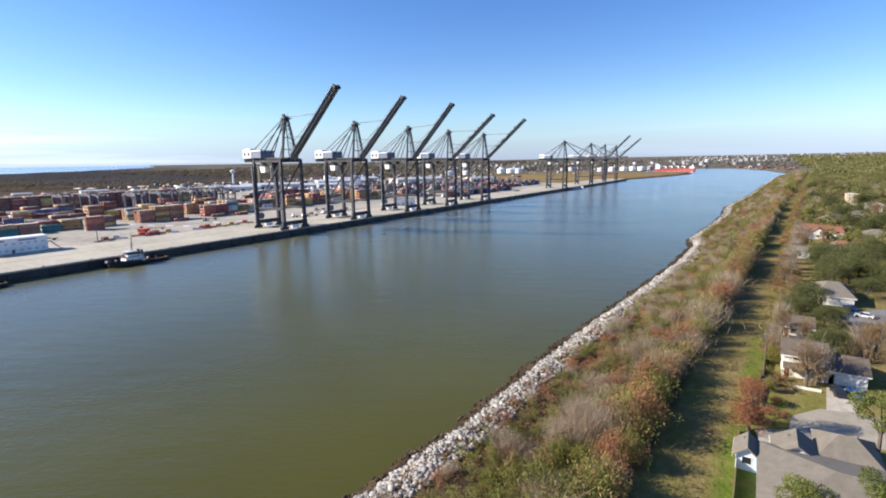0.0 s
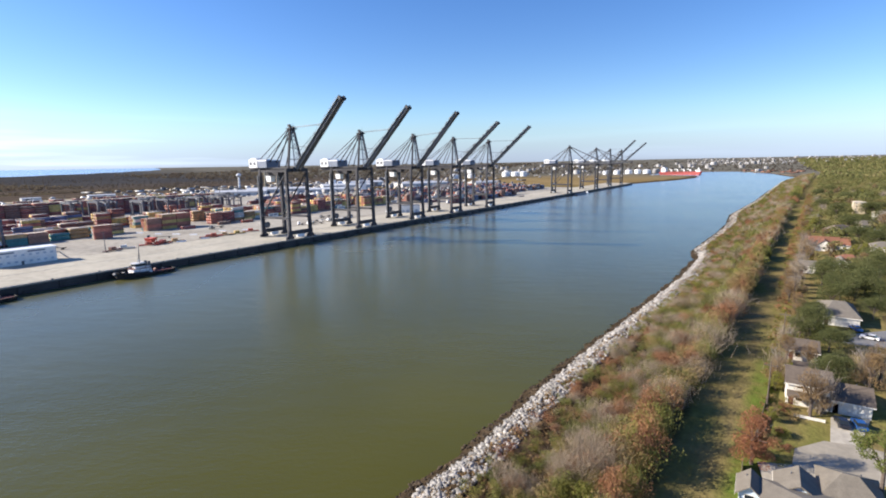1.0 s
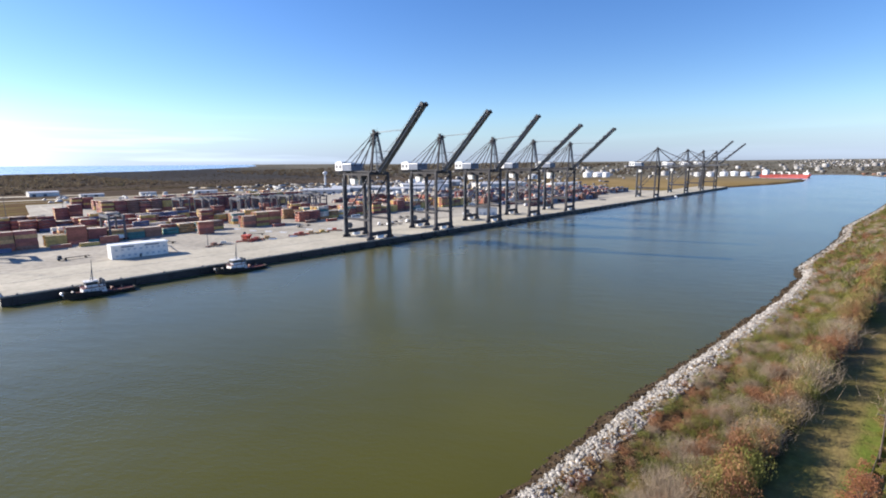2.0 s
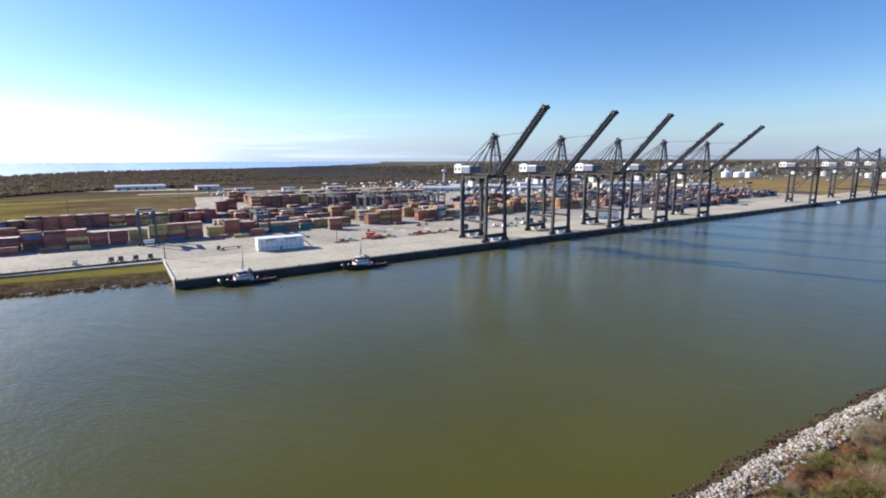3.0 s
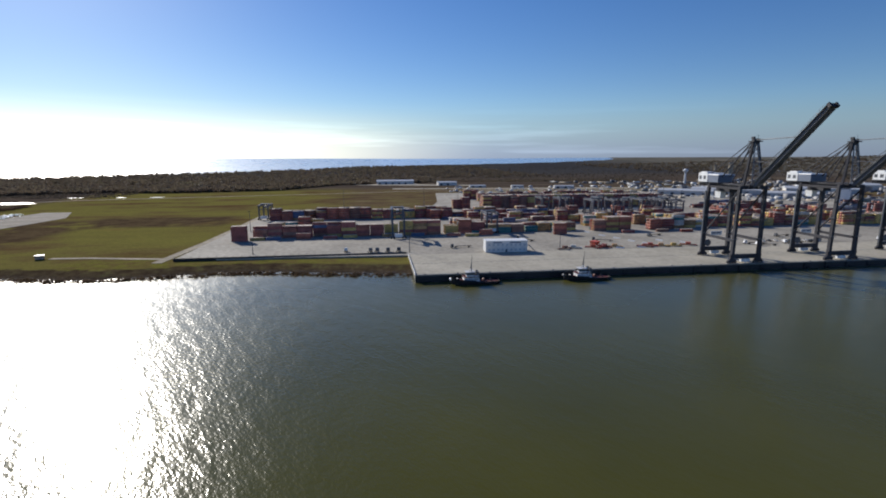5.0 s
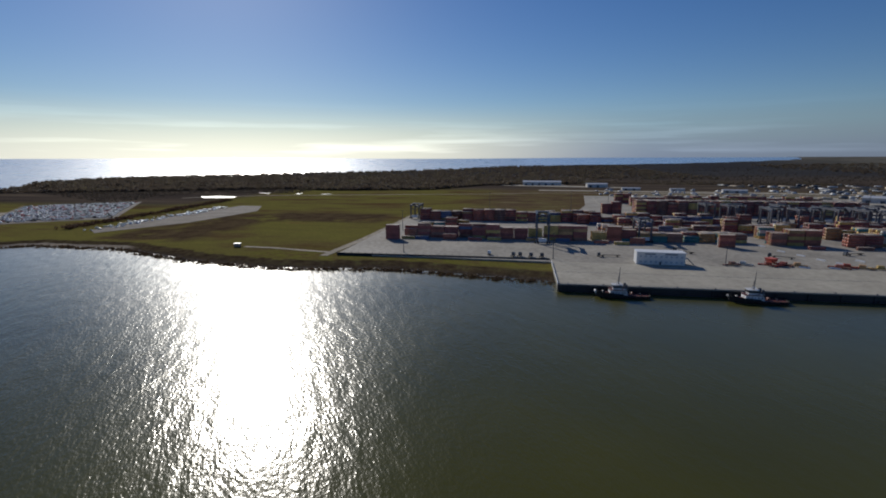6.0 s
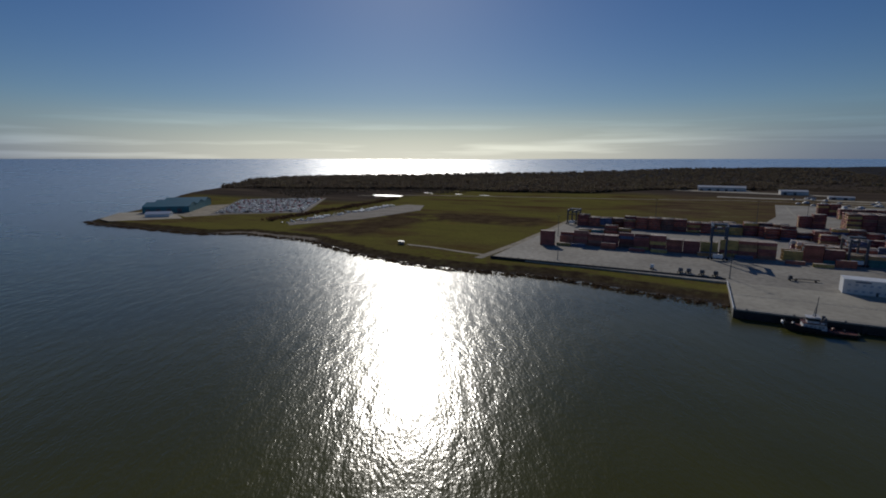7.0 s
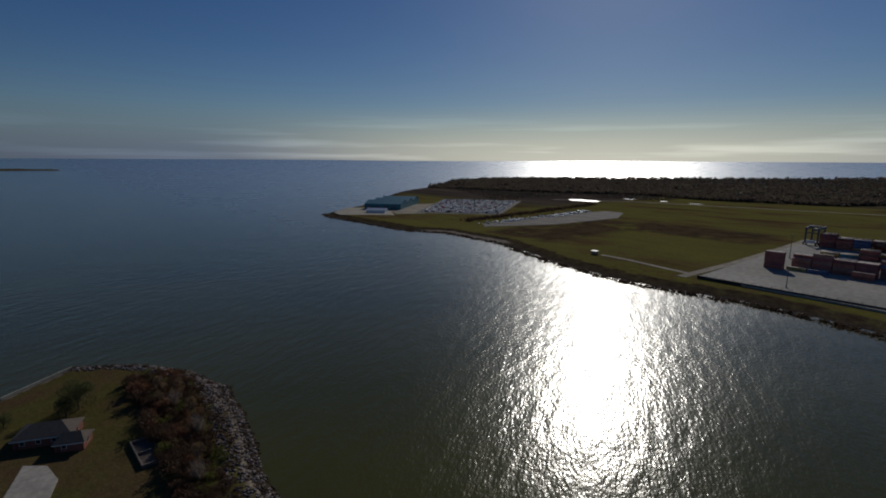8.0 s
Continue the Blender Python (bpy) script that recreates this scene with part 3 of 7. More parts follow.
# ---- ship-to-shore cranes ----
def crane(x, raise_deg, boom_len=64.0):
    c = thing("gantry_crane", "dark steel ship-to-shore container crane with %s boom" % ("raised" if raise_deg > 20 else "lowered"), "crane", (x, 3.8, DECK), group="wharf cranes")
    gauge, half, top = 29.5, 9.6, 50.0
    for sx in (-1, 1):
        for y in (0, gauge):
            part("leg", Build().hexa([(sx * half - 1, y - 1.1, 4), (sx * half + 1, y - 1.1, 4), (sx * half + 1, y + 1.1, 4), (sx * half - 1, y + 1.1, 4),
                                      (sx * (half - .6) - .85, y - 1, top), (sx * (half - .6) + .85, y - 1, top), (sx * (half - .6) + .85, y + 1, top), (sx * (half - .6) - .85, y + 1, top)]), M_STEEL, c)
            for z in (15.9, 28.5, 40.0):
                pf = Build().box(sx * half - 1.7, sx * half + 1.7, y - 1.9, y + 1.9, z, z + .2)
                for px, py in ((-1.65, -1.85), (1.65, -1.85), (-1.65, 1.85), (1.65, 1.85)):
                    pf.box(sx * half + px - .06, sx * half + px + .06, y + py - .06, y + py + .06, z + .2, z + 1.3)
                for py in (-1.85, 1.85):
                    pf.box(sx * half - 1.7, sx * half + 1.7, y + py - .05, y + py + .05, z + 1.2, z + 1.32)
                part("leg_platform", pf, M_STEEL2, c)
            bg = Build()
            for k in (-2.7, -0.9, 0.9, 2.7):
                bg.box(sx * half + k - .75, sx * half + k + .75, y - .55, y + .55, 0.35, 1.5)
                bg.tube((sx * half + k, y - .3, .45), (sx * half + k, y + .3, .45), .42, n=10)
            bg.hexa([(sx * half - 3.4, y - .7, 1.5), (sx * half + 3.4, y - .7, 1.5), (sx * half + 3.4, y + .7, 1.5), (sx * half - 3.4, y + .7, 1.5),
                     (sx * half - 1.2, y - .7, 3.4), (sx * half + 1.2, y - .7, 3.4), (sx * half + 1.2, y + .7, 3.4), (sx * half - 1.2, y + .7, 3.4)])
            part("bogie", bg, M_STEEL, c)
        part("portal_beam", Build().beam((sx * half, 0, 15), (sx * half, gauge, 15), 1.1, 1.7), M_STEEL, c)
        part("diagonal_brace", Build().tube((sx * half, gauge - 1, 17), (sx * (half - .6), 1, 47), .55, n=8), M_STEEL, c)
        part("top_tie", Build().beam((sx * (half - .6), 0, top - 1), (sx * (half - .6), gauge, top - 1), 1.0, 1.6), M_STEEL, c)
        lad = Build().box(sx * half + sx * .9, sx * half + sx * 1.9, gauge - .5, gauge + .5, 4, 46)
        part("stair_tower", lad, M_STEEL2, c)
    for y in (0, gauge):
        part("sill_beam", Build().box(-half - 1.6, half + 1.6, y - .85, y + .85, 3.2, 6.0), M_STEEL, c)
        part("upper_cross_beam", Build().box(-half + .2, half - .2, y - .9, y + .9, top - 1.5, top + .8), M_STEEL, c)
        part("service_box", Build().box(-3.2, 3.0, y - .9, y + .9, 1.0, 2.9).box(-1.2, 0.8, y - 1.1, y + 1.1, 0.7, 3.1), M_WHITE, c, "white equipment box under the sill")
    part("cable_reel", Build().tube((-half + 2.6, gauge - 1.6, 9), (-half + 2.6, gauge - .9, 9), 2.4, n=18), M_STEEL2, c)
    part("sign_panel", Build().box(-5.2, 3.4, gauge - 1.25, gauge - 1.0, 14.6, 17.2).box(-5.6, 3.8, gauge - 1.0, gauge - .7, 14.2, 14.6), M_WHITE, c, "white sign panel with dark bars")
    part("sign_bar", Build().box(-4.4, -1.4, gauge - 1.29, gauge - 1.252, 15.4, 16.5).box(-0.8, 2.6, gauge - 1.29, gauge - 1.252, 15.4, 16.5), M_DECKBLUE, c)
    for sx in (-1, 1):
        part("main_girder", Build().box(sx * 3.3 - .7, sx * 3.3 + .7, -2.5, 47.5, top - 1.2, top + 1.6), M_STEEL, c)
    b = Build()
    for k in range(9):
        b.box(-2.6, 2.6, 1 + k * 6, 1.8 + k * 6, top - .2, top + .8)
    b.box(4.0, 5.2, -2, 50, top + .4, top + .55).box(-5.2, -4.0, -2, 50, top + .4, top + .55)
    part("girder_walkway", b, M_STEEL, c)
    for sx in (-1, 1):
        rl = Build()
        for k in range(14):
            rl.box(sx * 5.2 - .05, sx * 5.2 + .05, -2 + k * 4, -1.9 + k * 4, top + .5, top + 1.6)
        rl.box(sx * 5.2 - .05, sx * 5.2 + .05, -2, 50, top + 1.5, top + 1.62)
        part("handrail", rl, M_STEEL2, c)
    house = part("machinery_house", Build().box(-6.2, 6.2, 25, 36, top + 1.7, top + 6.6), M_DECKBLUE, c, "blue-grey machinery house")
    part("house_roof", Build().hexa([(-6.5, 24.7, top + 6.6), (6.5, 24.7, top + 6.6), (6.5, 36, top + 6.6), (-6.5, 36, top + 6.6), (-6.0, 25.2, top + 7.3), (6.0, 25.2, top + 7.3), (6.0, 36, top + 7.3), (-6.0, 36, top + 7.3)]), M_WHITE, house)
    rear = part("electrical_house", Build().box(-6.4, 6.4, 36.01, 45.5, top + 1.7, top + 8.0).box(-5.5, 0, 38, 44, top + 8.0, top + 8.8), M_WHITE, c, "white electrical house")
    for vy in (37.5, 42):
        part("vent", Build().box(-6.5, -6.402, vy, vy + 2.5, top + 3.5, top + 6), M_STEEL2, rear)
    b = Build().box(-3.0, 3.0, 17, 30, top - 4.4, top - 1.7)
    trolley = part("trolley", b, M_STEEL, c)
    part("operator_cab", Build().hexa([(-2.2, 26.5, top - 9), (1.2, 26.5, top - 9), (1.2, 31.5, top - 9), (-2.2, 31.5, top - 9), (-2.6, 25.8, top - 4.5), (1.6, 25.8, top - 4.5), (1.6, 32, top - 4.5), (-2.6, 32, top - 4.5)]), M_WHITE, trolley, "white operator cab")
    # mast over the waterside legs
    apex_y, apex_z = 1.9, 80.4
    for sx in (-1, 1):
        part("mast_leg", Build().beam((sx * 6.8, 0.2, top), (sx * 1.5, apex_y, apex_z - 1.4), 1.25, 1.4), M_STEEL, c)
        part("front_mast_leg", Build().beam((sx * 3.0, -2.4, top + 1), (sx * 1.2, apex_y - .8, apex_z - 2), .55, .6), M_WALK, c)
        lattice = Build()
        for k in range(9):
            za, zb = top + 1 + k * (apex_z - top - 3) / 9, top + 1 + (k + 1) * (apex_z - top - 3) / 9
            wa, wb = 3.0 - 1.8 * k / 9, 3.0 - 1.8 * (k + 1) / 9
            ya, yb = -2.4 + 3.5 * k / 9, -2.4 + 3.5 * (k + 1) / 9
            lattice.beam((-sx * wa, ya, za), (sx * wb, yb, zb), .25, .25)
        part("front_lattice", lattice, M_WALK, c)
        part("back_stay", Build().tube((sx * 1.6, apex_y + .6, apex_z - 1), (sx * 3.3, 46.5, top + 1.5), .28, n=6), M_STEEL, c)
        part("back_strut", Build().tube((sx * 1.6, apex_y + .4, apex_z - 1.2), (sx * 3.3, 29.5, top + 1.2), .42, n=6), M_STEEL, c)
        part("back_strut", Build().tube((sx * 1.6, apex_y + .2, apex_z - 1.5), (sx * 3.3, 15.5, top + 1.2), .36, n=6), M_STEEL, c)
    for k in range(3):
        t = (k + .9) / 3.6
        b = Build().beam((-6.8 + 5.3 * t, .2 + 1.7 * t, top + (apex_z - 1.4 - top) * t), (6.8 - 5.3 * t, .2 + 1.7 * t, top + (apex_z - 1.4 - top) * t), .5, .5)
        part("mast_cross_brace", b, M_STEEL, c)
    b = Build().box(-3.2, 3.2, apex_y - 2.2, apex_y + 2.4, apex_z - 2.0, apex_z - 1.3).box(-2, 2, apex_y - 1.2, apex_y + 1.2, apex_z - 3.4, apex_z + .1)
    for sx in (-3.1, 3.1):
        b.box(sx - .05, sx + .05, apex_y - 2.2, apex_y + 2.4, apex_z - .3, apex_z - .2)
    b.tube((1.5, apex_y, apex_z), (1.5, apex_y, apex_z + 2.6), .1).box(-2.6, -1.2, apex_y - 1, apex_y + 1, apex_z, apex_z + 1.3)
    part("apex_platform", b, M_STEEL, c)
    # boom
    a = radians(raise_deg)
    hinge = Vector((0, -2.6, top + .4))
    out, up = Vector((0, -math.cos(a), math.sin(a))), Vector((0, math.sin(a), math.cos(a)))

    def along(s, u=0.0, x=0.0):
        return hinge + out * s + up * u + Vector((x, 0, 0))
    boom = part("boom", Build().beam(along(0, 0, -1.7), along(boom_len, 0, -1.7), 0.8, 2.1, up).beam(along(0, 0, 1.7), along(boom_len, 0, 1.7), 0.8, 2.1, up), M_BOOM, c)
    b = Build()
    for k in range(18):
        s = 1.5 + k * (boom_len - 3) / 17
        b.beam(along(s, -.5, -1.4), along(s, -.5, 1.4), 1.2, .7, up)
        if k < 17:
            s2 = s + (boom_len - 3) / 17
            b.beam(along(s, .8, -1.4), along(s2, .8, 1.4), .3, .3, up)
    part("boom_cross_beam", b, M_BOOM, boom)
    part("boom_soffit", Build().beam(along(1, -.7, 0), along(boom_len - .5, -.7, 0), 2.4, .12, up), M_BOOM, boom)
    b = Build().beam(along(2, 1.1, 2.6), along(boom_len, 1.1, 2.6), 1.1, .15, up).beam(along(2, 1.1, -2.6), along(boom_len, 1.1, -2.6), 1.1, .15, up).beam(along(2, 2.2, 3.1), along(boom_len, 2.2, 3.1), .12, .12, up).beam(along(2, 2.2, -3.1), along(boom_len, 2.2, -3.1), .12, .12, up)
    for k in range(30):
        s = 2 + k * (boom_len - 2) / 30
        b.beam(along(s, 1.1, 3.1), along(s, 2.2, 3.1), .12, .12, out).beam(along(s, 1.1, -3.1), along(s, 2.2, -3.1), .12, .12, out)
    part("boom_walkway", b, M_WALK, boom)
    for k in range(9):
        s = boom_len * (.1 + .1 * k)
        side = 1.3 if k % 2 else -1.3
        part("sheave_block", Build().beam(along(s - .9, 1.9, side), along(s + .9, 1.9, side), 1.3, 1.1, up), M_WALK if k % 3 else M_STEEL2, boom)
    part("boom_tip", Build().beam(along(boom_len, .3, -2.2), along(boom_len + 1.8, .3, -2.2), 1.1, 2.8, up).beam(along(boom_len, .3, 2.2), along(boom_len + 1.8, .3, 2.2), 1.1, 2.8, up).beam(along(boom_len + .5, .3, -2.2), along(boom_len + .5, .3, 2.2), 1.4, 2.6, up), M_STEEL, boom)
    for f in (0.32, 0.47, 0.63, 0.80):
        part("stay_bracket", Build().beam(along(boom_len * f - 1.2, 1.9, 0), along(boom_len * f + 1.2, 1.9, 0), 3.2, 1.3, up), M_STEEL, boom)
    top_pt = Vector((0, apex_y - 1, apex_z - .8))
    for sx in (-1, 1):
        if raise_deg > 20:
            part("fore_stay", Build().tube(top_pt + Vector((sx * 1.5, 0, 0)), along(boom_len * .63, 2.4, sx * 2.2), .16, n=5), M_WALK, c)
            part("folded_stay", Build().tube(along(boom_len * .12, 6.0, sx * 2.2), along(boom_len * .50, 2.6, sx * 2.2), .18, n=5), M_STEEL2, c)
            part("inner_stay", Build().tube(Vector((sx * 1.6, apex_y - 1.2, apex_z - 14)), along(boom_len * .3, 2.2, sx * 2.2), .18, n=5), M_STEEL2, c)
        else:
            part("fore_stay", Build().tube(top_pt + Vector((sx * 1.5, 0, 0)), along(boom_len * .82, 1.4, sx * 2.6), .4, n=6), M_STEEL, c)
            part("inner_stay", Build().tube(top_pt + Vector((sx * 1.5, 0, -1)), along(boom_len * .42, 1.4, sx * 2.6), .4, n=6), M_STEEL, c)
    return c


for x, deg in ((240, 44.0), (312.1, 44.5), (386.6, 46.5), (459, 41.0), (539.9, 41.5), (836, 1.5), (996, 1.5), (1100, 45), (1200, 42)):
    crane(x, deg)

# ---- containers ----
PAINTS = [("maroon", (0.34, 0.11, 0.095)), ("rust red", (0.44, 0.15, 0.10)), ("brown", (0.32, 0.165, 0.12)), ("orange tan", (0.52, 0.31, 0.14)), ("ochre yellow", (0.58, 0.41, 0.13)),
          ("blue", (0.11, 0.145, 0.26)), ("grey blue", (0.27, 0.28, 0.34)), ("teal green", (0.07, 0.22, 0.23)), ("pale grey", (0.58, 0.56, 0.52)), ("bright red", (0.54, 0.11, 0.07))]
M_BOX = [mat("container_" + n.replace(" ", "_"), c, 0.6, var=0.3, fine=0.7, broad=0.15, tint=0.25) for n, c in PAINTS]
CL, CW, CH = 12.19, 2.44, 2.6


def container_build(full=True):
    b = Build().box(0.06, CL - 0.06, 0.06, CW - 0.06, 0.12, CH - 0.06)
    for x in (0, CL - 0.16):
        for y in (0, CW - 0.16):
            b.box(x, x + 0.16, y, y + 0.16, 0, CH)
    if full:
        for y in (0, CW - 0.12):
            b.box(0.16, CL - 0.16, y, y + 0.12, CH - 0.14, CH).box(0.16, CL - 0.16, y, y + 0.12, 0, 0.16)
        for k in range(14):
            x = 0.5 + k * (CL - 1.2) / 13
            b.box(x, x + 0.36, 0.02, 0.06, 0.16, CH - 0.14)
        for k in range(10):
            x = 0.6 + k * 1.15
            b.box(x, x + 0.5, 0.2, CW - 0.2, CH - 0.06, CH - 0.02)
    return b


# one pale tan roof colour for every container, whatever its paint
M_BOXTOP = mat("pale_container_roof", (0.64, 0.55, 0.46), 0.8, var=0.35, fine=0.4, broad=0.15, tint=0.3)
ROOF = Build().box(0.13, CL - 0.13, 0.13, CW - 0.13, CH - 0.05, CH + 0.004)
BOX_MESH = []
for (n, c), m in zip(PAINTS, M_BOX):
    BOX_MESH.append(container_build().mesh("shipping_container", m))
ROOF_MESH = ROOF.mesh("roof", M_BOXTOP)
all_roofs = []
base_v = np.array(container_build(False).v, np.float32)
base_f = np.array(container_build(False).f, np.int32)
DOOR_MESH = Build()
for k in range(4):
    DOOR_MESH.tube((-0.03, 0.45 + k * 0.5, 0.2), (-0.03, 0.45 + k * 0.5, CH - 0.2), 0.03, n=4)
DOOR_MESH = DOOR_MESH.mesh("lock_rods", M_STEEL2)
spare = {k: [] for k in range(len(PAINTS))}
single_boxes = 0
crng = random.Random(11)
GREENISH = {"mixed": (0, 0, 1, 1, 2, 3, 4, 4, 0, 5, 5, 8, 6), "red": (0, 0, 0, 0, 0, 0, 1, 1, 1, 2, 2, 0, 1, 4, 4, 5, 3), "tan": (3, 3, 4, 4, 4, 4, 1, 1, 0, 2, 7, 8), "wall": (0, 0, 0, 1, 2, 2, 1, 4), "dark": (6, 6, 6, 5, 0, 0, 2, 2, 2, 1, 8), "blue": (5, 0, 2, 1, 0, 0, 4)}


def put_box(x, y, z, paint):
    """One container; the first 300 are things of their own, the rest are gathered by colour."""
    global single_boxes
    x += crng.uniform(-0.12, 0.12)
    if single_boxes < 300:
        single_boxes += 1
        ob = new("shipping_container", BOX_MESH[paint])
        ob.location = (x, y, z)
        tagged(ob, "%s steel shipping container stacked in the yard" % PAINTS[paint][0], "container", "yard containers")
        part("lock_rod", DOOR_MESH, None, ob)
        part("roof", ROOF_MESH, None, ob, "pale container roof")
    else:
        all_roofs.append((x, y, z))
        spare[paint].append((x, y, z))


def block(x0, x1, y0, rows, lo, hi, palette, fill=1.0):
    """A block of stacks in rows along the wharf: only the stacks' outer shell is built."""
    n = max(1, int((x1 - x0) / 12.7))
    for i in range(n):
        h_slot = crng.randint(lo, hi)
        for r in range(rows):
            if crng.random() > fill:
                continue
            h = max(1, min(hi, h_slot + crng.choice((0, 0, 0, -1))))
            usual = crng.choice(GREENISH[palette])
            for t in range(h):
                if 0 < r < rows - 1 and t < h - 2 and 0 < i < n - 1:
                    continue
                put_box(x0 + i * 12.7, y0 + r * 2.75, 4.2 + t * 2.61, usual if crng.random() < 0.6 else crng.choice(GREENISH[palette]))


# front rows first: these are the single ones
for t in range(5):
    put_box(-122, 143, 4.2 + t * 2.61, 0)
    put_box(-122, 145.8, 4.2 + t * 2.61, 0)
for x, y, h, c in ((-108, 147, 1, 4), (-95.2, 147, 1, 5), (-70, 148, 2, 1), (-47, 147, 1, 0), (-30, 150, 1, 4), (4, 151, 1, 3), (30, 152, 1, 5), (62, 146, 1, 1), (78, 142, 1, 4), (92, 148, 2, 1), (226, 140, 1, 0), (262, 142, 1, 2), (284, 138, 1, 9)):
    for t in range(h):
        put_box(x, y, 4.2 + t * 2.61, c)
block(-108, 20, 158, 3, 4, 5, "red", 0.98)
block(20, 60, 158, 3, 4, 5, "red", 0.97)
block(62, 150, 160, 4, 2, 5, "tan", 0.85)
block(160, 184, 141, 2, 4, 4, "tan")
block(206, 250, 157, 4, 4, 5, "tan")
block(212, 238, 192, 4, 5, 6, "tan")
block(-105, -50, 225, 3, 2, 4, "tan", 0.8)
block(-120, 90, 288, 5, 4, 5, "red", 0.97)
block(-60, 60, 330, 4, 2, 3, "mixed", 0.85)
block(62, 250, 272, 4, 3, 5, "blue", 0.88)
block(75, 195, 215, 4, 2, 5, "mixed", 0.85)
block(105, 131, 385, 4, 5, 7, "red", 0.95)
block(140, 192, 164, 4, 3, 4, "tan", 0.95)
block(75, 190, 190, 3, 2, 4, "mixed", 0.75)
block(195, 262, 225, 4, 3, 5, "tan", 0.85)
block(100, 190, 245, 3, 3, 4, "red", 0.85)
block(146, 425, 376, 9, 7, 7, "wall", 1.0)
block(165, 440, 500, 5, 5, 6, "wall", 0.9)
block(150, 176, 545, 4, 6, 6, "wall")
for t in range(4):
    for k in range(3):
        put_box(150 + k * 12.7, 268, 4.2 + t * 2.61, 5)
block(263, 289, 156, 4, 3, 4, "red", 0.97)
for x0, x1, y0 in ((291, 330, 163), (332, 362, 168), (366, 430, 164), (434, 470, 166), (481, 545, 160)):
    block(x0, x1, y0, 6, 3, 5, "tan", 0.95)
block(560, 785, 74, 4, 2, 4, "dark", 0.75)
for y, pal, f in ((195, "tan", 0.85), (222, "wall", 0.8), (262, "red", 0.8), (300, "wall", 0.75), (345, "dark", 0.6)):
    block(268 if y < 290 else 440, 540, y, 4, 2, 5, pal, f)
for y in (112, 150, 195, 240, 290):
    block(560, 1000, y, 4, 2, 5, "dark", 0.6)
for k, places in spare.items():
    if places:
        p = np.array(places, np.float32)
        v = (base_v[None] + p[:, None]).reshape(-1, 3)
        f = (base_f[None] + (np.arange(len(p)) * len(base_v))[:, None, None]).reshape(-1, 4)
        ob = new("container_stacks", arrays("container_stacks", v, f, M_BOX[k]))
        tagged(ob, "stacked %s shipping containers across the yard" % PAINTS[k][0], "containers", kind="stuff")


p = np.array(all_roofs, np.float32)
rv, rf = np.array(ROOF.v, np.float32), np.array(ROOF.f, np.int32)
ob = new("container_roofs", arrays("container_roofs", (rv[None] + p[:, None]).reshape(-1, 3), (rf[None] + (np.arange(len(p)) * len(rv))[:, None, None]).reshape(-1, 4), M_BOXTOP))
tagged(ob, "pale roofs of the stacked containers", "containers", kind="stuff")


# ---- yard gantries ----
M_GANTRY = mat("grey_blue_gantry_paint", (0.085, 0.09, 0.115), 0.55, var=0.2)


def yard_gantry(x, y, turn=0, high=23.0, blue=False):
    m = mat("gantry_blue", (0.045, 0.07, 0.12), 0.5) if blue else M_GANTRY
    g = thing("yard_gantry", "dark rubber-tyred gantry crane straddling container rows" if not blue else "blue rubber-tyred gantry crane with a white power unit", "crane", (x, y, 4.2), turn, "yard gantries")
    w, s = 5.0, 23.0
    for sy in (0, s):
        for sx in (-w, w):
            part("leg", Build().box(sx - .7, sx + .7, sy - .6, sy + .6, 1.9, high - 1), m, g)
            for k in (-1.2, 1.2):
                part("wheel", Build().tube((sx + k, sy - .35, .85), (sx + k, sy + .35, .85), .85, n=12), M_BLACK, g)
        part("sill_beam", Build().box(-w - 1.6, w + 1.6, sy - .5, sy + .5, 1.6, 2.5), m, g)
        part("end_beam", Build().box(-w, w, sy - .4, sy + .4, high - 5, high - 4.2), m, g)
    for sx in (-w, w):
        part("girder", Build().box(sx - .8, sx + .8, -1.5, s + 1.5, high - 1.6, high + .5), m, g)
    part("trolley", Build().box(-w + .3, w - .3, 6, 11, high + .4, high + 1.6).box(-2, 2, 7, 10, high - 3.2, high - 1.4), M_STEEL2, g)
    part("power_unit", Build().box(-3.4, 3.4, -1.9, -.52, 1.8, 4.6), M_WHITE, g, "white power unit")
    part("operator_cab", Build().box(-1.2, 1.2, 11.5, 14, high - 4, high - 1.5), M_WHITE, g)
    return g


for x, y in ((-128, 296), (106, 158), (232, 300), (252, 330), (272, 296), (292, 318), (312, 290), (334, 312), (352, 284), (378, 300), (262, 270), (284, 262), (322, 266), (344, 258), (366, 266), (212, 312), (690, 150), (745, 205)):
    yard_gantry(x, y, 0, 16.5 if x < 0 else crng.choice((17.5, 19.0, 20.0)))
yard_gantry(18, 139, 0, 25.5, True)


# ---- wharf office ----
M_OFFWIN = mat("pale_blind", (0.42, 0.47, 0.54), 0.4, var=0.1)


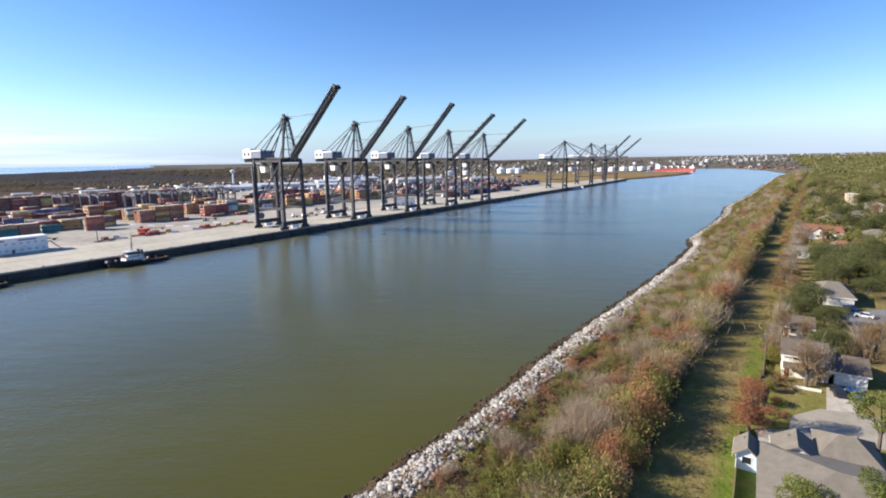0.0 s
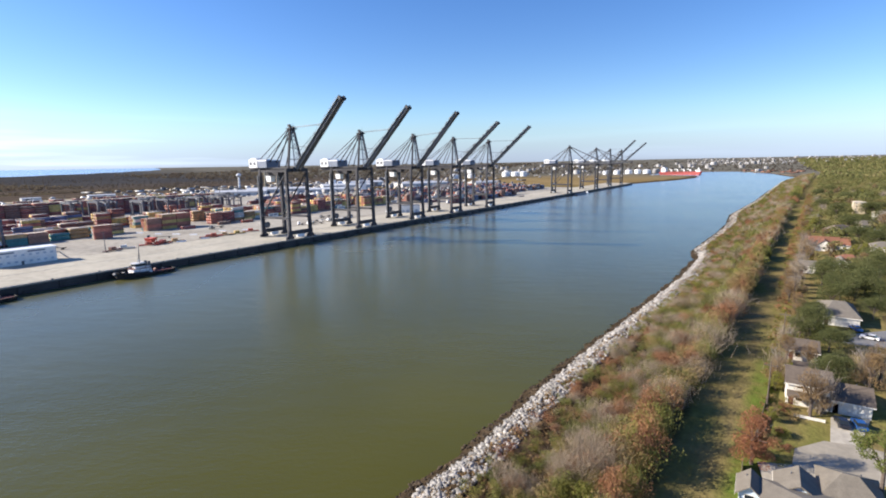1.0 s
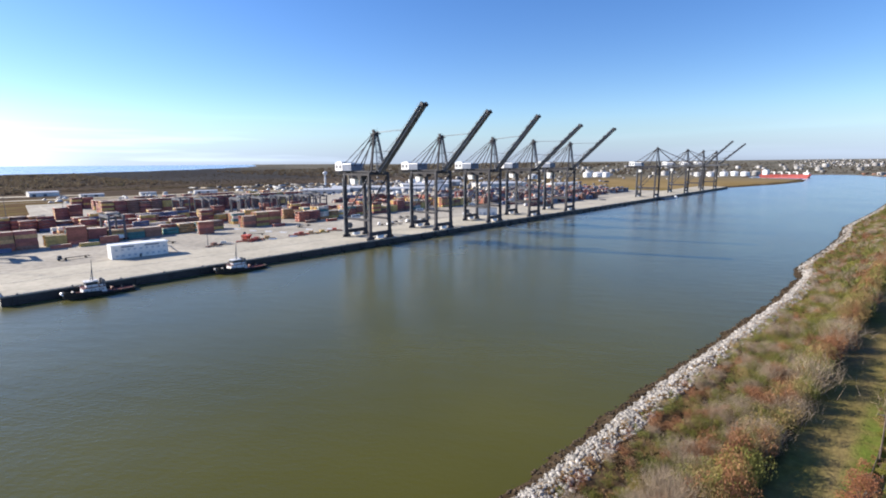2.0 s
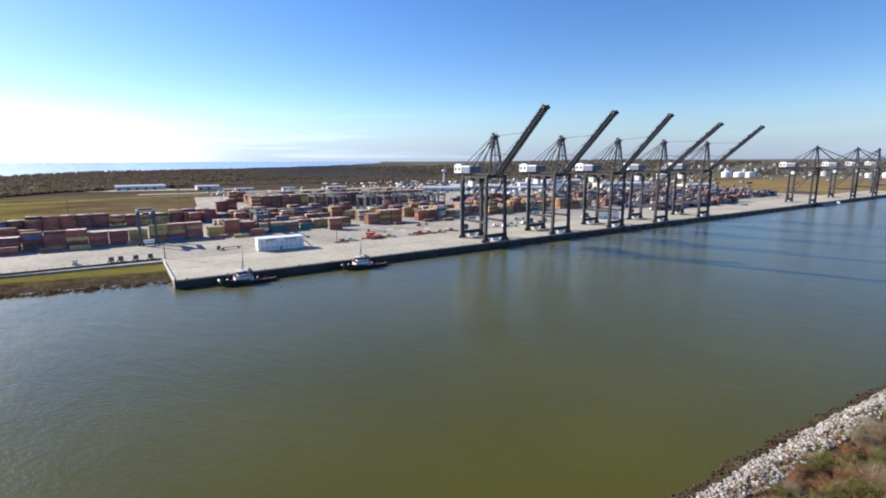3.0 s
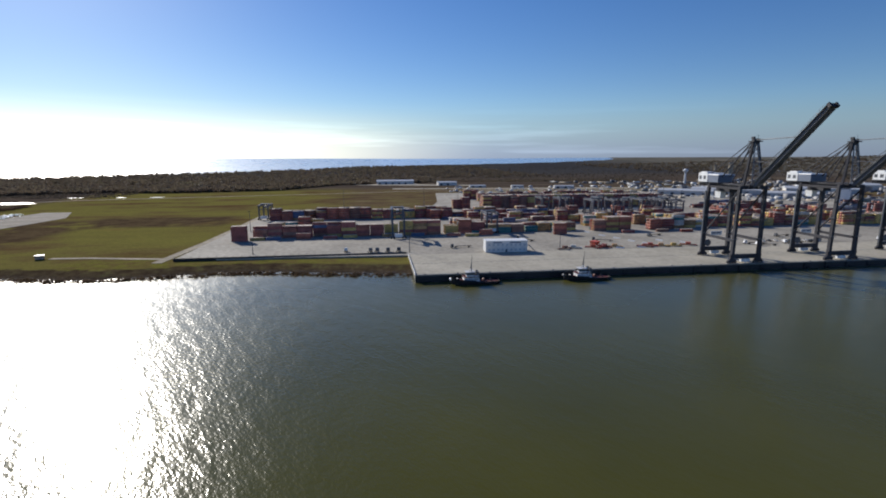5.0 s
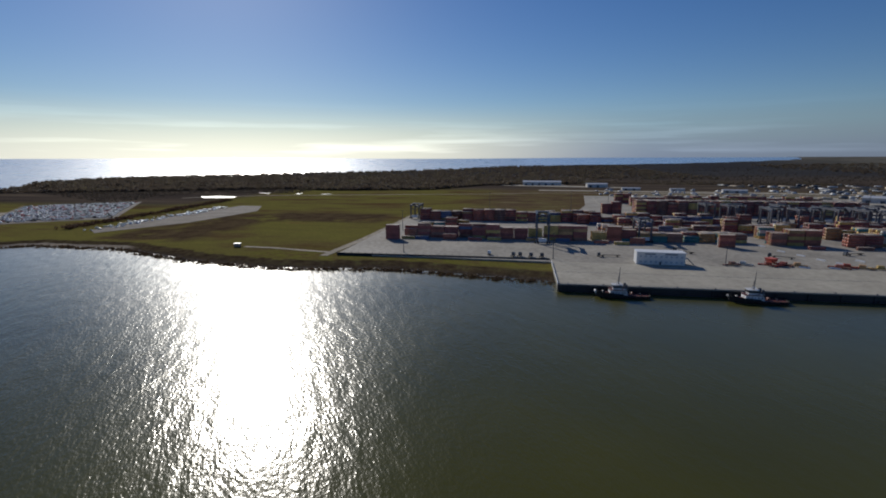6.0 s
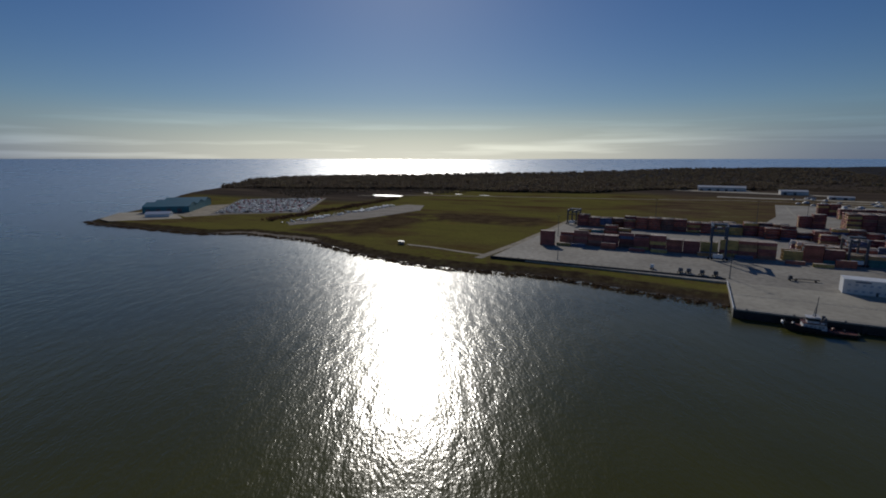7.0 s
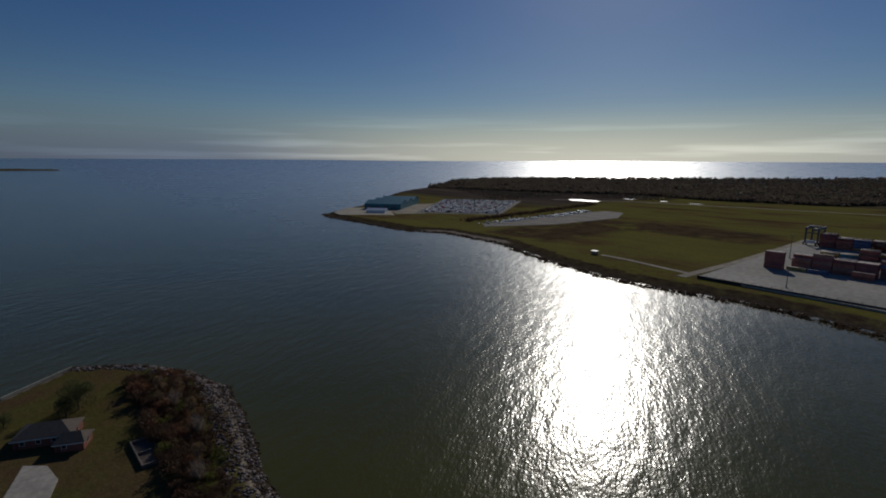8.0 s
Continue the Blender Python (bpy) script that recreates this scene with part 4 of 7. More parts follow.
def office():
    o = thing("wharf_office", "white two-storey office block with a shaded front on the wharf", "building", (79, 65, 4.2), -3)
    part("wall", Build().box(0, 31, 0, 10, 0, 8.2), mat("office_panel", (0.80, 0.78, 0.75), 0.6, var=0.12, fine=0.6), o)
    part("roof", Build().box(-.4, 31.4, -.5, 10.4, 8.2, 8.7), M_WHITE, o)
    part("end_wall", Build().box(-.3, 0, -.2, 10.2, 0, 8.2), M_WHITE, o)
    for fl in (0, 1):
        for k in range(9):
            w = part("window", Build().box(1.8 + k * 3.3, 3.2 + k * 3.3, -.06, .1, 1.4 + fl * 3.6, 2.5 + fl * 3.6), M_OFFWIN, o)
    part("sign_bar", Build().box(5, 12, -.12, -.02, 6.9, 7.7), M_DECKBLUE, o)
    part("sign_bar", Build().box(18, 26, -.12, -.02, 6.9, 7.7), M_DECKBLUE, o)
    st = Build().box(31, 33.2, 2, 5, 4.4, 4.6)
    for k in range(8):
        st.box(33.2 + k * .5, 33.8 + k * .5, 2, 5, 4.2 - k * .55, 4.4 - k * .55)
    part("outside_stair", st, M_STEEL2, o)
    part("door", Build().box(14.6, 15.8, -.08, .08, 0, 2.1), M_STEEL2, o)


office()


# ---- tugs ----
M_TUGWHITE = mat("grubby_white_paint", (0.70, 0.70, 0.71), 0.6, var=0.35, fine=0.9, broad=0.3)


def tug(x, y, turn, white_band):
    t = thing("tugboat", "moored harbour tug with a dark hull and white deckhouse", "boat", (x, y, 0), turn, "moored tugs")
    L, W = 14.5, 4.7
    ring = []
    for s, w in ((-1.0, 0.12), (-0.94, 0.5), (-0.8, 0.8), (-0.55, 0.98), (0, 1.0), (0.6, 1.0), (0.88, 0.9), (1.0, 0.7)):
        ring.append((s * L, w * W, 1.7 + 1.6 * max(0, -s) ** 2))
    hull = Build()
    n = len(ring)
    for z_low, shrink in ((-1.0, 0.86),):
        pts = [(px * 0.97, -pw * shrink, z_low) for px, pw, pz in ring] + [(px * 0.97, pw * shrink, z_low) for px, pw, pz in reversed(ring)]
        top = [(px, -pw, pz) for px, pw, pz in ring] + [(px, pw, pz) for px, pw, pz in reversed(ring)]
        hull.v += pts + top
        m = 2 * n
        hull.f += [(i, (i + 1) % m, m + (i + 1) % m, m + i) for i in range(m)]
        hull.f += [tuple(range(m - 1, -1, -1))]
    part("hull", hull, M_BLACK, t, "black hull")
    deck = Build()
    deck.v += [(px * 0.98, -pw * .93, pz - .55) for px, pw, pz in ring] + [(px * 0.98, pw * .93, pz - .55) for px, pw, pz in reversed(ring)]
    deck.f += [tuple(range(2 * n))]
    part("deck", deck, M_REDOX, t, "red-brown deck")
    for sy in (-1, 1):
        rb = Build()
        for (a, wa, za), (c, wc, zc) in zip(ring, ring[1:]):
            rb.beam((a, sy * wa, za - .2), (c, sy * wc, zc - .2), .5, .45)
        part("rubbing_strake", rb, M_BLACK, t)
        for k in range(7):
            part("tyre_fender", Build().tube((-8 + k * 3.2, sy * (W + .05), .8), (-8 + k * 3.2, sy * (W + .45), .8), .55, n=10), M_BLACK, t)
    part("bow_fender", Build().tube((-L + .1, -1.2, 2.8), (-L + .1, 1.2, 2.8), .75, n=10), M_WHITE if white_band else M_STEEL2, t, "pale bow fender")
    house = part("deckhouse", Build().hexa([(-7.4, -3.1, 1.2), (2.6, -3.1, 1.2), (2.6, 3.1, 1.2), (-7.4, 3.1, 1.2), (-6.6, -2.8, 4.1), (2.0, -2.8, 4.1), (2.0, 2.8, 4.1), (-6.6, 2.8, 4.1)]), M_TUGWHITE, t, "white deckhouse")
    for k in range(5):
        for sy in (-1, 1):
            part("porthole", Build().tube((-5.4 + k * 1.6, sy * 2.75, 2.9), (-5.4 + k * 1.6, sy * 3.02, 2.9), .28, n=8), M_GLASS, house)
    wh = part("wheelhouse", Build().hexa([(-5.2, -1.9, 4.1), (-.6, -1.9, 4.1), (-.6, 1.9, 4.1), (-5.2, 1.9, 4.1), (-5.6, -2.1, 6.9), (-.4, -2.1, 6.9), (-.4, 2.1, 6.9), (-5.6, 2.1, 6.9)]).box(-5.9, -.2, -2.4, 2.4, 6.9, 7.1), M_TUGWHITE, t)
    part("window_band", Build().hexa([(-5.42, -2.06, 5.4), (-.45, -2.06, 5.4), (-.45, 2.06, 5.4), (-5.42, 2.06, 5.4), (-5.6, -2.16, 6.5), (-.38, -2.16, 6.5), (-.38, 2.16, 6.5), (-5.6, 2.16, 6.5)]), M_GLASS, wh, "dark wheelhouse windows")
    for sy in (-1, 1):
        part("funnel", Build().hexa([(.6, sy * 1.9 - .6, 4.1), (2.2, sy * 1.9 - .6, 4.1), (2.2, sy * 1.9 + .6, 4.1), (.6, sy * 1.9 + .6, 4.1), (.9, sy * 1.9 - .5, 7.4), (2.1, sy * 1.9 - .5, 7.4), (2.1, sy * 1.9 + .5, 7.4), (.9, sy * 1.9 + .5, 7.4)]), M_STEEL2, t)
    part("mast", Build().tube((-2.2, 0, 7), (-1.8, 0, 17.0), .26, .1, 8).beam((-2.1, -1.6, 10.4), (-2.1, 1.6, 10.4), .2, .2).beam((-2, -1.1, 13.2), (-2, 1.1, 13.2), .16, .16).tube((-3.1, 0, 7), (-2.1, 0, 12.5), .14, .1, 6), M_STEEL2, t)
    part("radar", Build().box(-3.2, -1.2, -.2, .2, 8.0, 8.25), M_WHITE, t)
    part("winch", Build().tube((-10.2, -1.1, 2.6), (-10.2, 1.1, 2.6), .7, n=12).box(-10.8, -9.6, -1.5, 1.5, 1.7, 2.3), M_STEEL2, t)
    part("tow_winch", Build().tube((5.4, -1.0, 2.0), (5.4, 1.0, 2.0), .75, n=12).box(4.6, 6.2, -1.4, 1.4, 1.1, 1.7), M_REDOX, t)
    part("stern_bitt", Build().tube((9.4, -.9, 1.1), (9.4, -.9, 2.4), .25).tube((9.4, .9, 1.1), (9.4, .9, 2.4), .25).beam((9.4, -1.3, 2.2), (9.4, 1.3, 2.2), .2, .2), M_STEEL2, t)
    bulwark = Build()
    for sy in (-1, 1):
        for (p0, w0, z0), (p1, w1, z1) in zip(ring[:4], ring[1:5]):
            bulwark.beam((p0 * .99, sy * w0 * .97, z0 + .35), (p1 * .99, sy * w1 * .97, z1 + .35), .15, .9)
    part("bulwark", bulwark, M_BLACK, t)
    part("upper_deck", Build().box(-7.2, 2.4, -3.2, 3.2, 4.1, 4.25), M_REDOX, t, "red-brown upper deck")
    part("fire_monitor", Build().tube((-6.3, 0, 4.2), (-6.3, 0, 5.6), .16).tube((-6.3, 0, 5.5), (-7.4, 0, 6.2), .14), M_REDOX, t)
    for sy in (-1, 1):
        part("life_raft", Build().tube((-.2, sy * 2.5, 4.7), (1.2, sy * 2.5, 4.7), .36, n=10), M_WHITE, t)
    for sy in (-1, 1):
        rail = Build().box(-7, 2.1, sy * 2.85 - .03, sy * 2.85 + .03, 5.05, 5.12)
        for k in range(10):
            rail.box(-7 + k, -6.93 + k, sy * 2.85 - .03, sy * 2.85 + .03, 4.1, 5.06)
        part("handrail", rail, M_WHITE, t)


tug(56, -5.6, 0.5, True)
tug(125.5, -5.8, -0.5, False)


box_office = thing("site_cabin", "large white steel cabin on the apron under the cranes", "cabin", (437, 52, DECK), -40)
part("wall", Build().box(-11, 11, -4, 4, 0, 7.6), M_WHITE, box_office)
part("roof", Build().box(-11.3, 11.3, -4.3, 4.3, 7.6, 7.9), M_STEEL2, box_office)
for k in range(4):
    part("door", Build().box(-9.5 + k * 5, -6.5 + k * 5, -4.05, -3.9, .1, 3.2), M_OFFWIN, box_office)

# ---- trucks, loose gear and poles of the yard ----
def yard_truck(x, y, turn, trailer=True, cab=M_WHITE):
    t = thing("yard_tractor", "small white terminal tractor parked in the yard", "truck", (x, y, 4.2), turn, "yard tractors")
    part("chassis", Build().box(-2.6, 2.2, -.5, .5, .7, 1.0), M_BLACK, t)
    c = part("cab", Build().hexa([(-.2, -1.2, 1), (2.2, -1.2, 1), (2.2, 1.2, 1), (-.2, 1.2, 1), (0, -1.1, 3.1), (1.7, -1.1, 3.1), (1.7, 1.1, 3.1), (0, 1.1, 3.1)]), cab, t)
    part("window", Build().box(.3, 1.6, -1.2, 1.2, 2.1, 2.8), M_GLASS, c)
    for wx in (-1.9, 1.3):
        for sy in (-1, 1):
            part("wheel", Build().tube((wx, sy * .75, .5), (wx, sy * 1.15, .5), .5, n=10), M_BLACK, t)
    if trailer:
        part("trailer", Build().box(-14.5, -1.8, -.6, .6, 1.1, 1.4).box(-14.5, -14.1, -1.2, 1.2, 1.0, 1.4).box(-3, -2.6, -1.2, 1.2, 1.0, 1.4).tube((-12.5, -1.2, .5), (-12.5, 1.2, .5), .5, n=10), M_BLACK, t)


yard_truck(92, 84, 180, True)
yard_truck(-24, 83, 90, False)
for x, y in ((-6, 79.5), (-1, 80), (7, 79), (15, 79)):
    yard_truck(x, y, 70, False, M_STEEL2)
yard_truck(58, 88, 185, True, M_STEEL2)
for x, y, a in ((182, 104, 150), (296, 70, 160), (330, 68, 175), (300, 62, 170), (366, 74, 20), (420, 70, 190), (455, 66, 175), (120, 118, 130), (240, 118, 200), (350, 100, 190), (560, 80, 180), (610, 85, 175)):
    yard_truck(x, y, a, True, crng.choice((M_WHITE, M_STEEL2)))


def spreader(x, y, turn, paint):
    s = thing("lifting_spreader", "%s steel container spreader frame resting on the ground" % PAINTS[paint][0], "spreader", (x, y, 4.2), turn, "spare spreaders")
    part("frame", Build().box(-6, 6, -.5, -.2, .3, 1.0).box(-6, 6, .2, .5, .3, 1.0).box(-6.1, -5.6, -1.2, 1.2, .1, 1.0).box(5.6, 6.1, -1.2, 1.2, .1, 1.0), M_BOX[paint], s)
    part("headblock", Build().box(-1.8, 1.8, -1.2, 1.2, 1.0, 2.6), M_BOX[paint], s)
    part("flipper", Build().box(-6.3, -6.1, -1.3, 1.3, -.0, .7).box(6.1, 6.3, -1.3, 1.3, 0, .7), M_STEEL2, s)


for x, y, a, c in ((166, 72, 150, 9), (176, 74, 120, 1), (172, 70, 30, 9), (184, 73, 160, 3), (208, 70, 140, 1), (214, 73, 160, 9), (222, 71, 150, 3), (232, 70, 170, 4), (246, 72, 150, 9), (142, 70, 20, 2), (150, 73, 160, 8)):
    spreader(x, y, a, c)
b_obj = thing("hopper", "red steel cargo hopper standing on the yard", "hopper", (169, 76, 4.2), 20)
part("funnel", Build().hexa([(-1.5, -1.5, 1.5), (1.5, -1.5, 1.5), (1.5, 1.5, 1.5), (-1.5, 1.5, 1.5), (-3, -3, 4.6), (3, -3, 4.6), (3, 3, 4.6), (-3, 3, 4.6)]), M_BOX[9], b_obj)
for sx in (-2.4, 2.4):
    for sy in (-2.4, 2.4):
        part("leg", Build().box(sx - .15, sx + .15, sy - .15, sy + .15, 0, 3.6), M_BOX[9], b_obj)


def barrier(x, y, turn):
    ob = new("concrete_barrier", Build().hexa([(-3, -.4, 0), (3, -.4, 0), (3, .4, 0), (-3, .4, 0), (-3, -.12, .9), (3, -.12, .9), (3, .12, .9), (-3, .12, .9)]).mesh("concrete_barrier", M_WHITE))
    ob.matrix_world = pose(x, y, 4.2, 0, 0, turn)
    tagged(ob, "white concrete traffic barrier on the yard pavement", "barrier", "traffic barriers")


for x, y, a in ((196, 150, -60), (200, 128, -60), (206, 112, -62), (211, 96, -62), (217, 84, -60), (188, 170, -60), (186, 68, 150), (204, 68, 150), (236, 96, -62), (250, 84, -60), (183, 190, -62)):
    barrier(x, y, a)


def lamp_post(x, y, z, h, heads=2):
    p = thing("light_pole", "tall slender steel light pole at the yard", "light pole", (x, y, z), 0, "yard light poles")
    part("pole", Build().tube((0, 0, 0), (0, 0, h), .32, .14, 8), M_STEEL2, p)
    part("base", Build().tube((0, 0, 0), (0, 0, .9), .6, .6, 10), M_CONC, p)
    b2 = Build()
    for k in range(heads):
        s = 1 if k % 2 == 0 else -1
        b2.box(s * .2, s * 1.6, -.25, .25, h - .3, h) if s > 0 else b2.box(-1.6, -.2, -.25, .25, h - .3, h)
    part("lamp_head", b2, M_STEEL, p)


for x, y, h in ((-91, 84, 12), (23, 75, 19), (138, 70, 13), (-40, 335, 30), (60, 335, 32), (120, 430, 34), (210, 425, 36), (300, 420, 36), (440, 420, 36), (350, 240, 32), (480, 300, 34), (600, 330, 36), (180, 245, 30), (560, 95, 24), (720, 100, 24), (-120, 200, 20)):
    lamp_post(x, y, 4.2, h)
fence = thing("yard_wall", "low dark retaining wall along the yard edge", "wall", (0, 0, 0), kind="structure")
part("wall_run", Build().box(-141, 20.6, 70.6, 71.0, 2.0, 5.2), M_FENDER, fence)
b = Build()
for k in range(29):
    b.box(-140.5 + k * 5.6, -140.3 + k * 5.6, 71.0, 71.2, 4.2, 6.2)
part("post", b, M_STEEL2, fence)
part("railing", Build().beam((21.2, .8, DECK + 1.1), (21.2, 63, DECK + 1.1), .12, .12).beam((21.2, .8, DECK + .5), (21.2, 63, DECK + .5), .35, .9), M_WHITE, fence, "white end railing")

# small craft by the far berth
sb = thing("work_boat", "small white work boat lying at the wharf", "boat", (905, -6, 0), 10)
part("hull", Build().hexa([(-7, -2, -.5), (6, -2.2, -.5), (6, 2.2, -.5), (-7, 2, -.5), (-9, -1, 1.6), (6.5, -2.6, 1.3), (6.5, 2.6, 1.3), (-9, 1, 1.6)]), M_WHITE, sb)
part("cabin", Build().hexa([(-4, -1.7, 1.3), (2, -1.7, 1.3), (2, 1.7, 1.3), (-4, 1.7, 1.3), (-3, -1.5, 4), (1.6, -1.5, 4), (1.6, 1.5, 4), (-3, 1.5, 4)]), M_WHITE, sb)
bg = thing("barge", "dark flat barge lying at the wharf", "barge", (868, -5, 0), 0)
part("hull", Build().hexa([(-26, -4, -.8), (26, -4, -.8), (26, 4, -.8), (-26, 4, -.8), (-29, -4, 2.2), (29, -4, 2.2), (29, 4, 2.2), (-29, 4, 2.2)]), M_DECKBLUE, bg)
part("coaming", Build().box(-24, 24, -3, -2.6, 2.2, 3.2).box(-24, 24, 2.6, 3, 2.2, 3.2), M_STEEL2, bg)

# ---- far side: roads, sheds, spit ----
M_DIRT = mat("pale_dirt", (0.30, 0.25, 0.17), 0.95, var=0.35, fine=0.3, broad=0.05)
M_OLDROAD = mat("old_asphalt", (0.165, 0.14, 0.118), 0.9, spec=0.2, var=0.3, fine=0.4, broad=0.05)
M_SAND = mat("sand", (0.40, 0.35, 0.26), 0.95, var=0.25, fine=0.3, broad=0.05)
M_TEAL = mat("teal_sheet_metal", (0.025, 0.17, 0.22), 0.5, var=0.15, fine=0.2)
M_ROOFW = mat("white_sheet_roof", (0.56, 0.57, 0.58), 0.45, var=0.1, fine=0.2)


def strip(name, pts, width, z, material, label, category="road"):
    b = Build()
    left, right = [], []
    for i, (x, y) in enumerate(pts):
        a = Vector(pts[max(0, i - 1)])
        c = Vector(pts[min(len(pts) - 1, i + 1)])
        d = (c - a).normalized()
        nrm = Vector((-d.y, d.x)) * width / 2
        left.append((x + nrm.x, y + nrm.y))
        right.append((x - nrm.x, y - nrm.y))
    for i in range(len(pts) - 1):
        zz = [float(rim(*q)) + z for q in (right[i], right[i + 1], left[i + 1], left[i])]
        b.hexa([(*right[i], zz[0] - .3), (*right[i + 1], zz[1] - .3), (*left[i + 1], zz[2] - .3), (*left[i], zz[3] - .3),
                (*right[i], zz[0]), (*right[i + 1], zz[1]), (*left[i + 1], zz[2]), (*left[i], zz[3])])
    return tagged(new(name, b.mesh(name, material)), label, category, kind="structure")


def pad(name, pts, z, material, label, category="pavement"):
    return tagged(new(name, Build().poly(pts, z - .4, z).mesh(name, material)), label, category, kind="structure")


strip("dirt_track", [(-232, 94), (-205, 92), (-170, 84), (-147, 80)], 5, 3.2, M_DIRT, "pale dirt track across the grass")
strip("yard_road", [(-150, 66), (-144, 150), (-141.5, 240), (-141, 340), (-60, 372), (60, 380)], 7, 3.22, M_DIRT, "pale dirt road beside the yard")
strip("far_road", [(-640, 560), (-520, 640), (-300, 690), (-80, 740), (60, 790), (700, 800)], 7, 3.2, M_DIRT, "pale road behind the field")
strip("yard_kerb", [(118, 440), (124, 560), (131, 668)], 2.2, 4.32, M_CONC, "pale concrete kerb at the edge of the back yard", "kerb")
for y0 in (540, 585, 640):
    strip("stacking_lane", [(190, y0), (420, y0 + 24), (560, y0 + 30)], 15, 4.24, M_SAND, "pale sandy stacking lane behind the container wall")
for y0 in (748, 800):
    strip("stacking_lane", [(215, y0), (470, y0 + 18), (760, y0 + 10)], 14, 3.24, M_SAND, "pale sandy lane behind the yard")
strip("back_road", [(40, 880), (250, 860), (520, 840), (900, 760)], 30, 3.18, M_SAND, "pale sandy ground behind the yard")
pad("boat_strip", [(-384, 232), (-372, 360), (-405, 432), (-440, 432), (-450, 300), (-446, 160), (-425, 142)], 3.2, M_OLDROAD, "grey paved strip across the field")
pad("car_lot", [(-606, 172), (-505, 255), (-655, 476), (-785, 378)], 3.2, M_OLDROAD, "grey-brown car park crowded with vehicles")
pad("spit_sand", [(-690, 74), (-655, 66), (-600, 128), (-700, 180), (-745, 130)], 3.15, M_SAND, "sandy end of the spit")
pad("bare_yard", [(-662, 158), (-612, 140), (-590, 176), (-612, 214), (-712, 300), (-728, 268)], 3.17, M_DIRT, "bare sandy ground between the warehouse and the car park")
pad("bare_yard", [(-1046, 700), (-1020, 712), (-1012, 842), (-1036, 846)], 3.17, M_SAND, "pale sandy clearing in the brush")
pad("shed_apron", [(-70, 1085), (-40, 1062), (250, 985), (262, 1020), (120, 1075), (115, 1150), (-30, 1150)], 3.17, M_SAND, "pale yard round the far sheds")
pond = new("pond", Build().poly([(-626, 594), (-606, 574), (-574, 574), (-546, 590), (-562, 604), (-600, 606)], 2.9, 3.22).mesh("pond", M_WATER))
tagged(pond, "shallow pond glinting in the field", "pond", kind="structure")
for px, py, long in ((-548, 706, 16), (-470, 700, 9), (-405, 694, 14)):
    puddle = new("puddle", Build().poly([(px - long, py), (px - long * .4, py - 5), (px + long * .6, py - 4), (px + long, py + 2), (px, py + 5)], 2.9, 3.2).mesh("puddle", M_WATER))
    tagged(puddle, "thin sheet of rainwater lying in the grass", "puddle", kind="structure")


def teal_hall(x, y, turn, w, d, h):
    t = thing("warehouse", "large teal sheet-metal warehouse with pitched roofs", "warehouse", (x, y, 3), turn)
    part("wall", Build().box(0, w, 0, d, 0, h), M_TEAL, t)
    bays = 3
    for k in range(bays):
        a, c = d * k / bays, d * (k + 1) / bays
        mid = (a + c) / 2
        rb = Build()
        rb.hexa([(-.6, a, h), (w + .6, a, h), (w + .6, mid, h + 5), (-.6, mid, h + 5), (-.6, a, h + .3), (w + .6, a, h + .3), (w + .6, mid, h + 5.3), (-.6, mid, h + 5.3)])
        rb.hexa([(-.6, mid, h + 5), (w + .6, mid, h + 5), (w + .6, c, h), (-.6, c, h), (-.6, mid, h + 5.3), (w + .6, mid, h + 5.3), (w + .6, c, h + .3), (-.6, c, h + .3)])
        rb.v += [(0, a, h), (0, c, h), (0, mid, h + 5), (w, a, h), (w, c, h), (w, mid, h + 5)]
        q = len(rb.v)
        rb.f += [(q - 6, q - 5, q - 4), (q - 3, q - 1, q - 2)]
        part("roof", rb, M_TEAL, t)
    for k in range(4):
        part("dock_door", Build().box(4 + k * 14, 10 + k * 14, -.1, .2, 0, 6), M_STEEL2, t)


teal_hall(-706, 140, 40, 62, 135, 9)
tent = thing("marquee", "small white-roofed shed on the spit", "shed", (-655, 112, 3), 40)
part("wall", Build().box(0, 30, 0, 16, 0, 4), M_WHITE, tent)
part("roof", Build().hexa([(-.5, -.5, 4), (30.5, -.5, 4), (30.5, 16.5, 4), (-.5, 16.5, 4), (-.5, 7.9, 7), (30.5, 7.9, 7), (30.5, 8.1, 7), (-.5, 8.1, 7)]), M_WHITE, tent)
sk = thing("field_hut", "small pale hut on the grass by the shore", "hut", (-238, 93, 3), 10)
part("wall", Build().box(-2.4, 2.4, -1.6, 1.6, .3, 2.8), mat("hut_board", (0.45, 0.36, 0.28), 0.8), sk)
part("roof", Build().box(-2.8, 2.8, -2, 2, 2.8, 3.05), M_ROOFW, sk)
for sx in (-2, 2):
    part("skid", Build().box(sx - .15, sx + .15, -1.6, 1.6, -.1, .3), M_BLACK, sk)


def long_shed(x, y, turn, w, d, h, roof=None):
    s = thing("shed", "long low white-roofed industrial shed", "shed", (x, y, 3), turn, "far sheds")
    part("wall", Build().box(0, w, 0, d, 0, h), mat("shed_wall", (0.62, 0.6, 0.58), 0.7, var=0.15), s)
    part("roof", Build().hexa([(-.5, -.5, h), (w + .5, -.5, h), (w + .5, d + .5, h), (-.5, d + .5, h), (-.5, d / 2 - .5, h + d * .1), (w + .5, d / 2 - .5, h + d * .1), (w + .5, d / 2 + .5, h + d * .1), (-.5, d / 2 + .5, h + d * .1)]), roof or M_ROOFW, s)
    for k in range(int(w / 18)):
        part("bay_door", Build().box(5 + k * 18, 11 + k * 18, -.1, .2, 0, min(5, h - 1)), M_STEEL2, s)


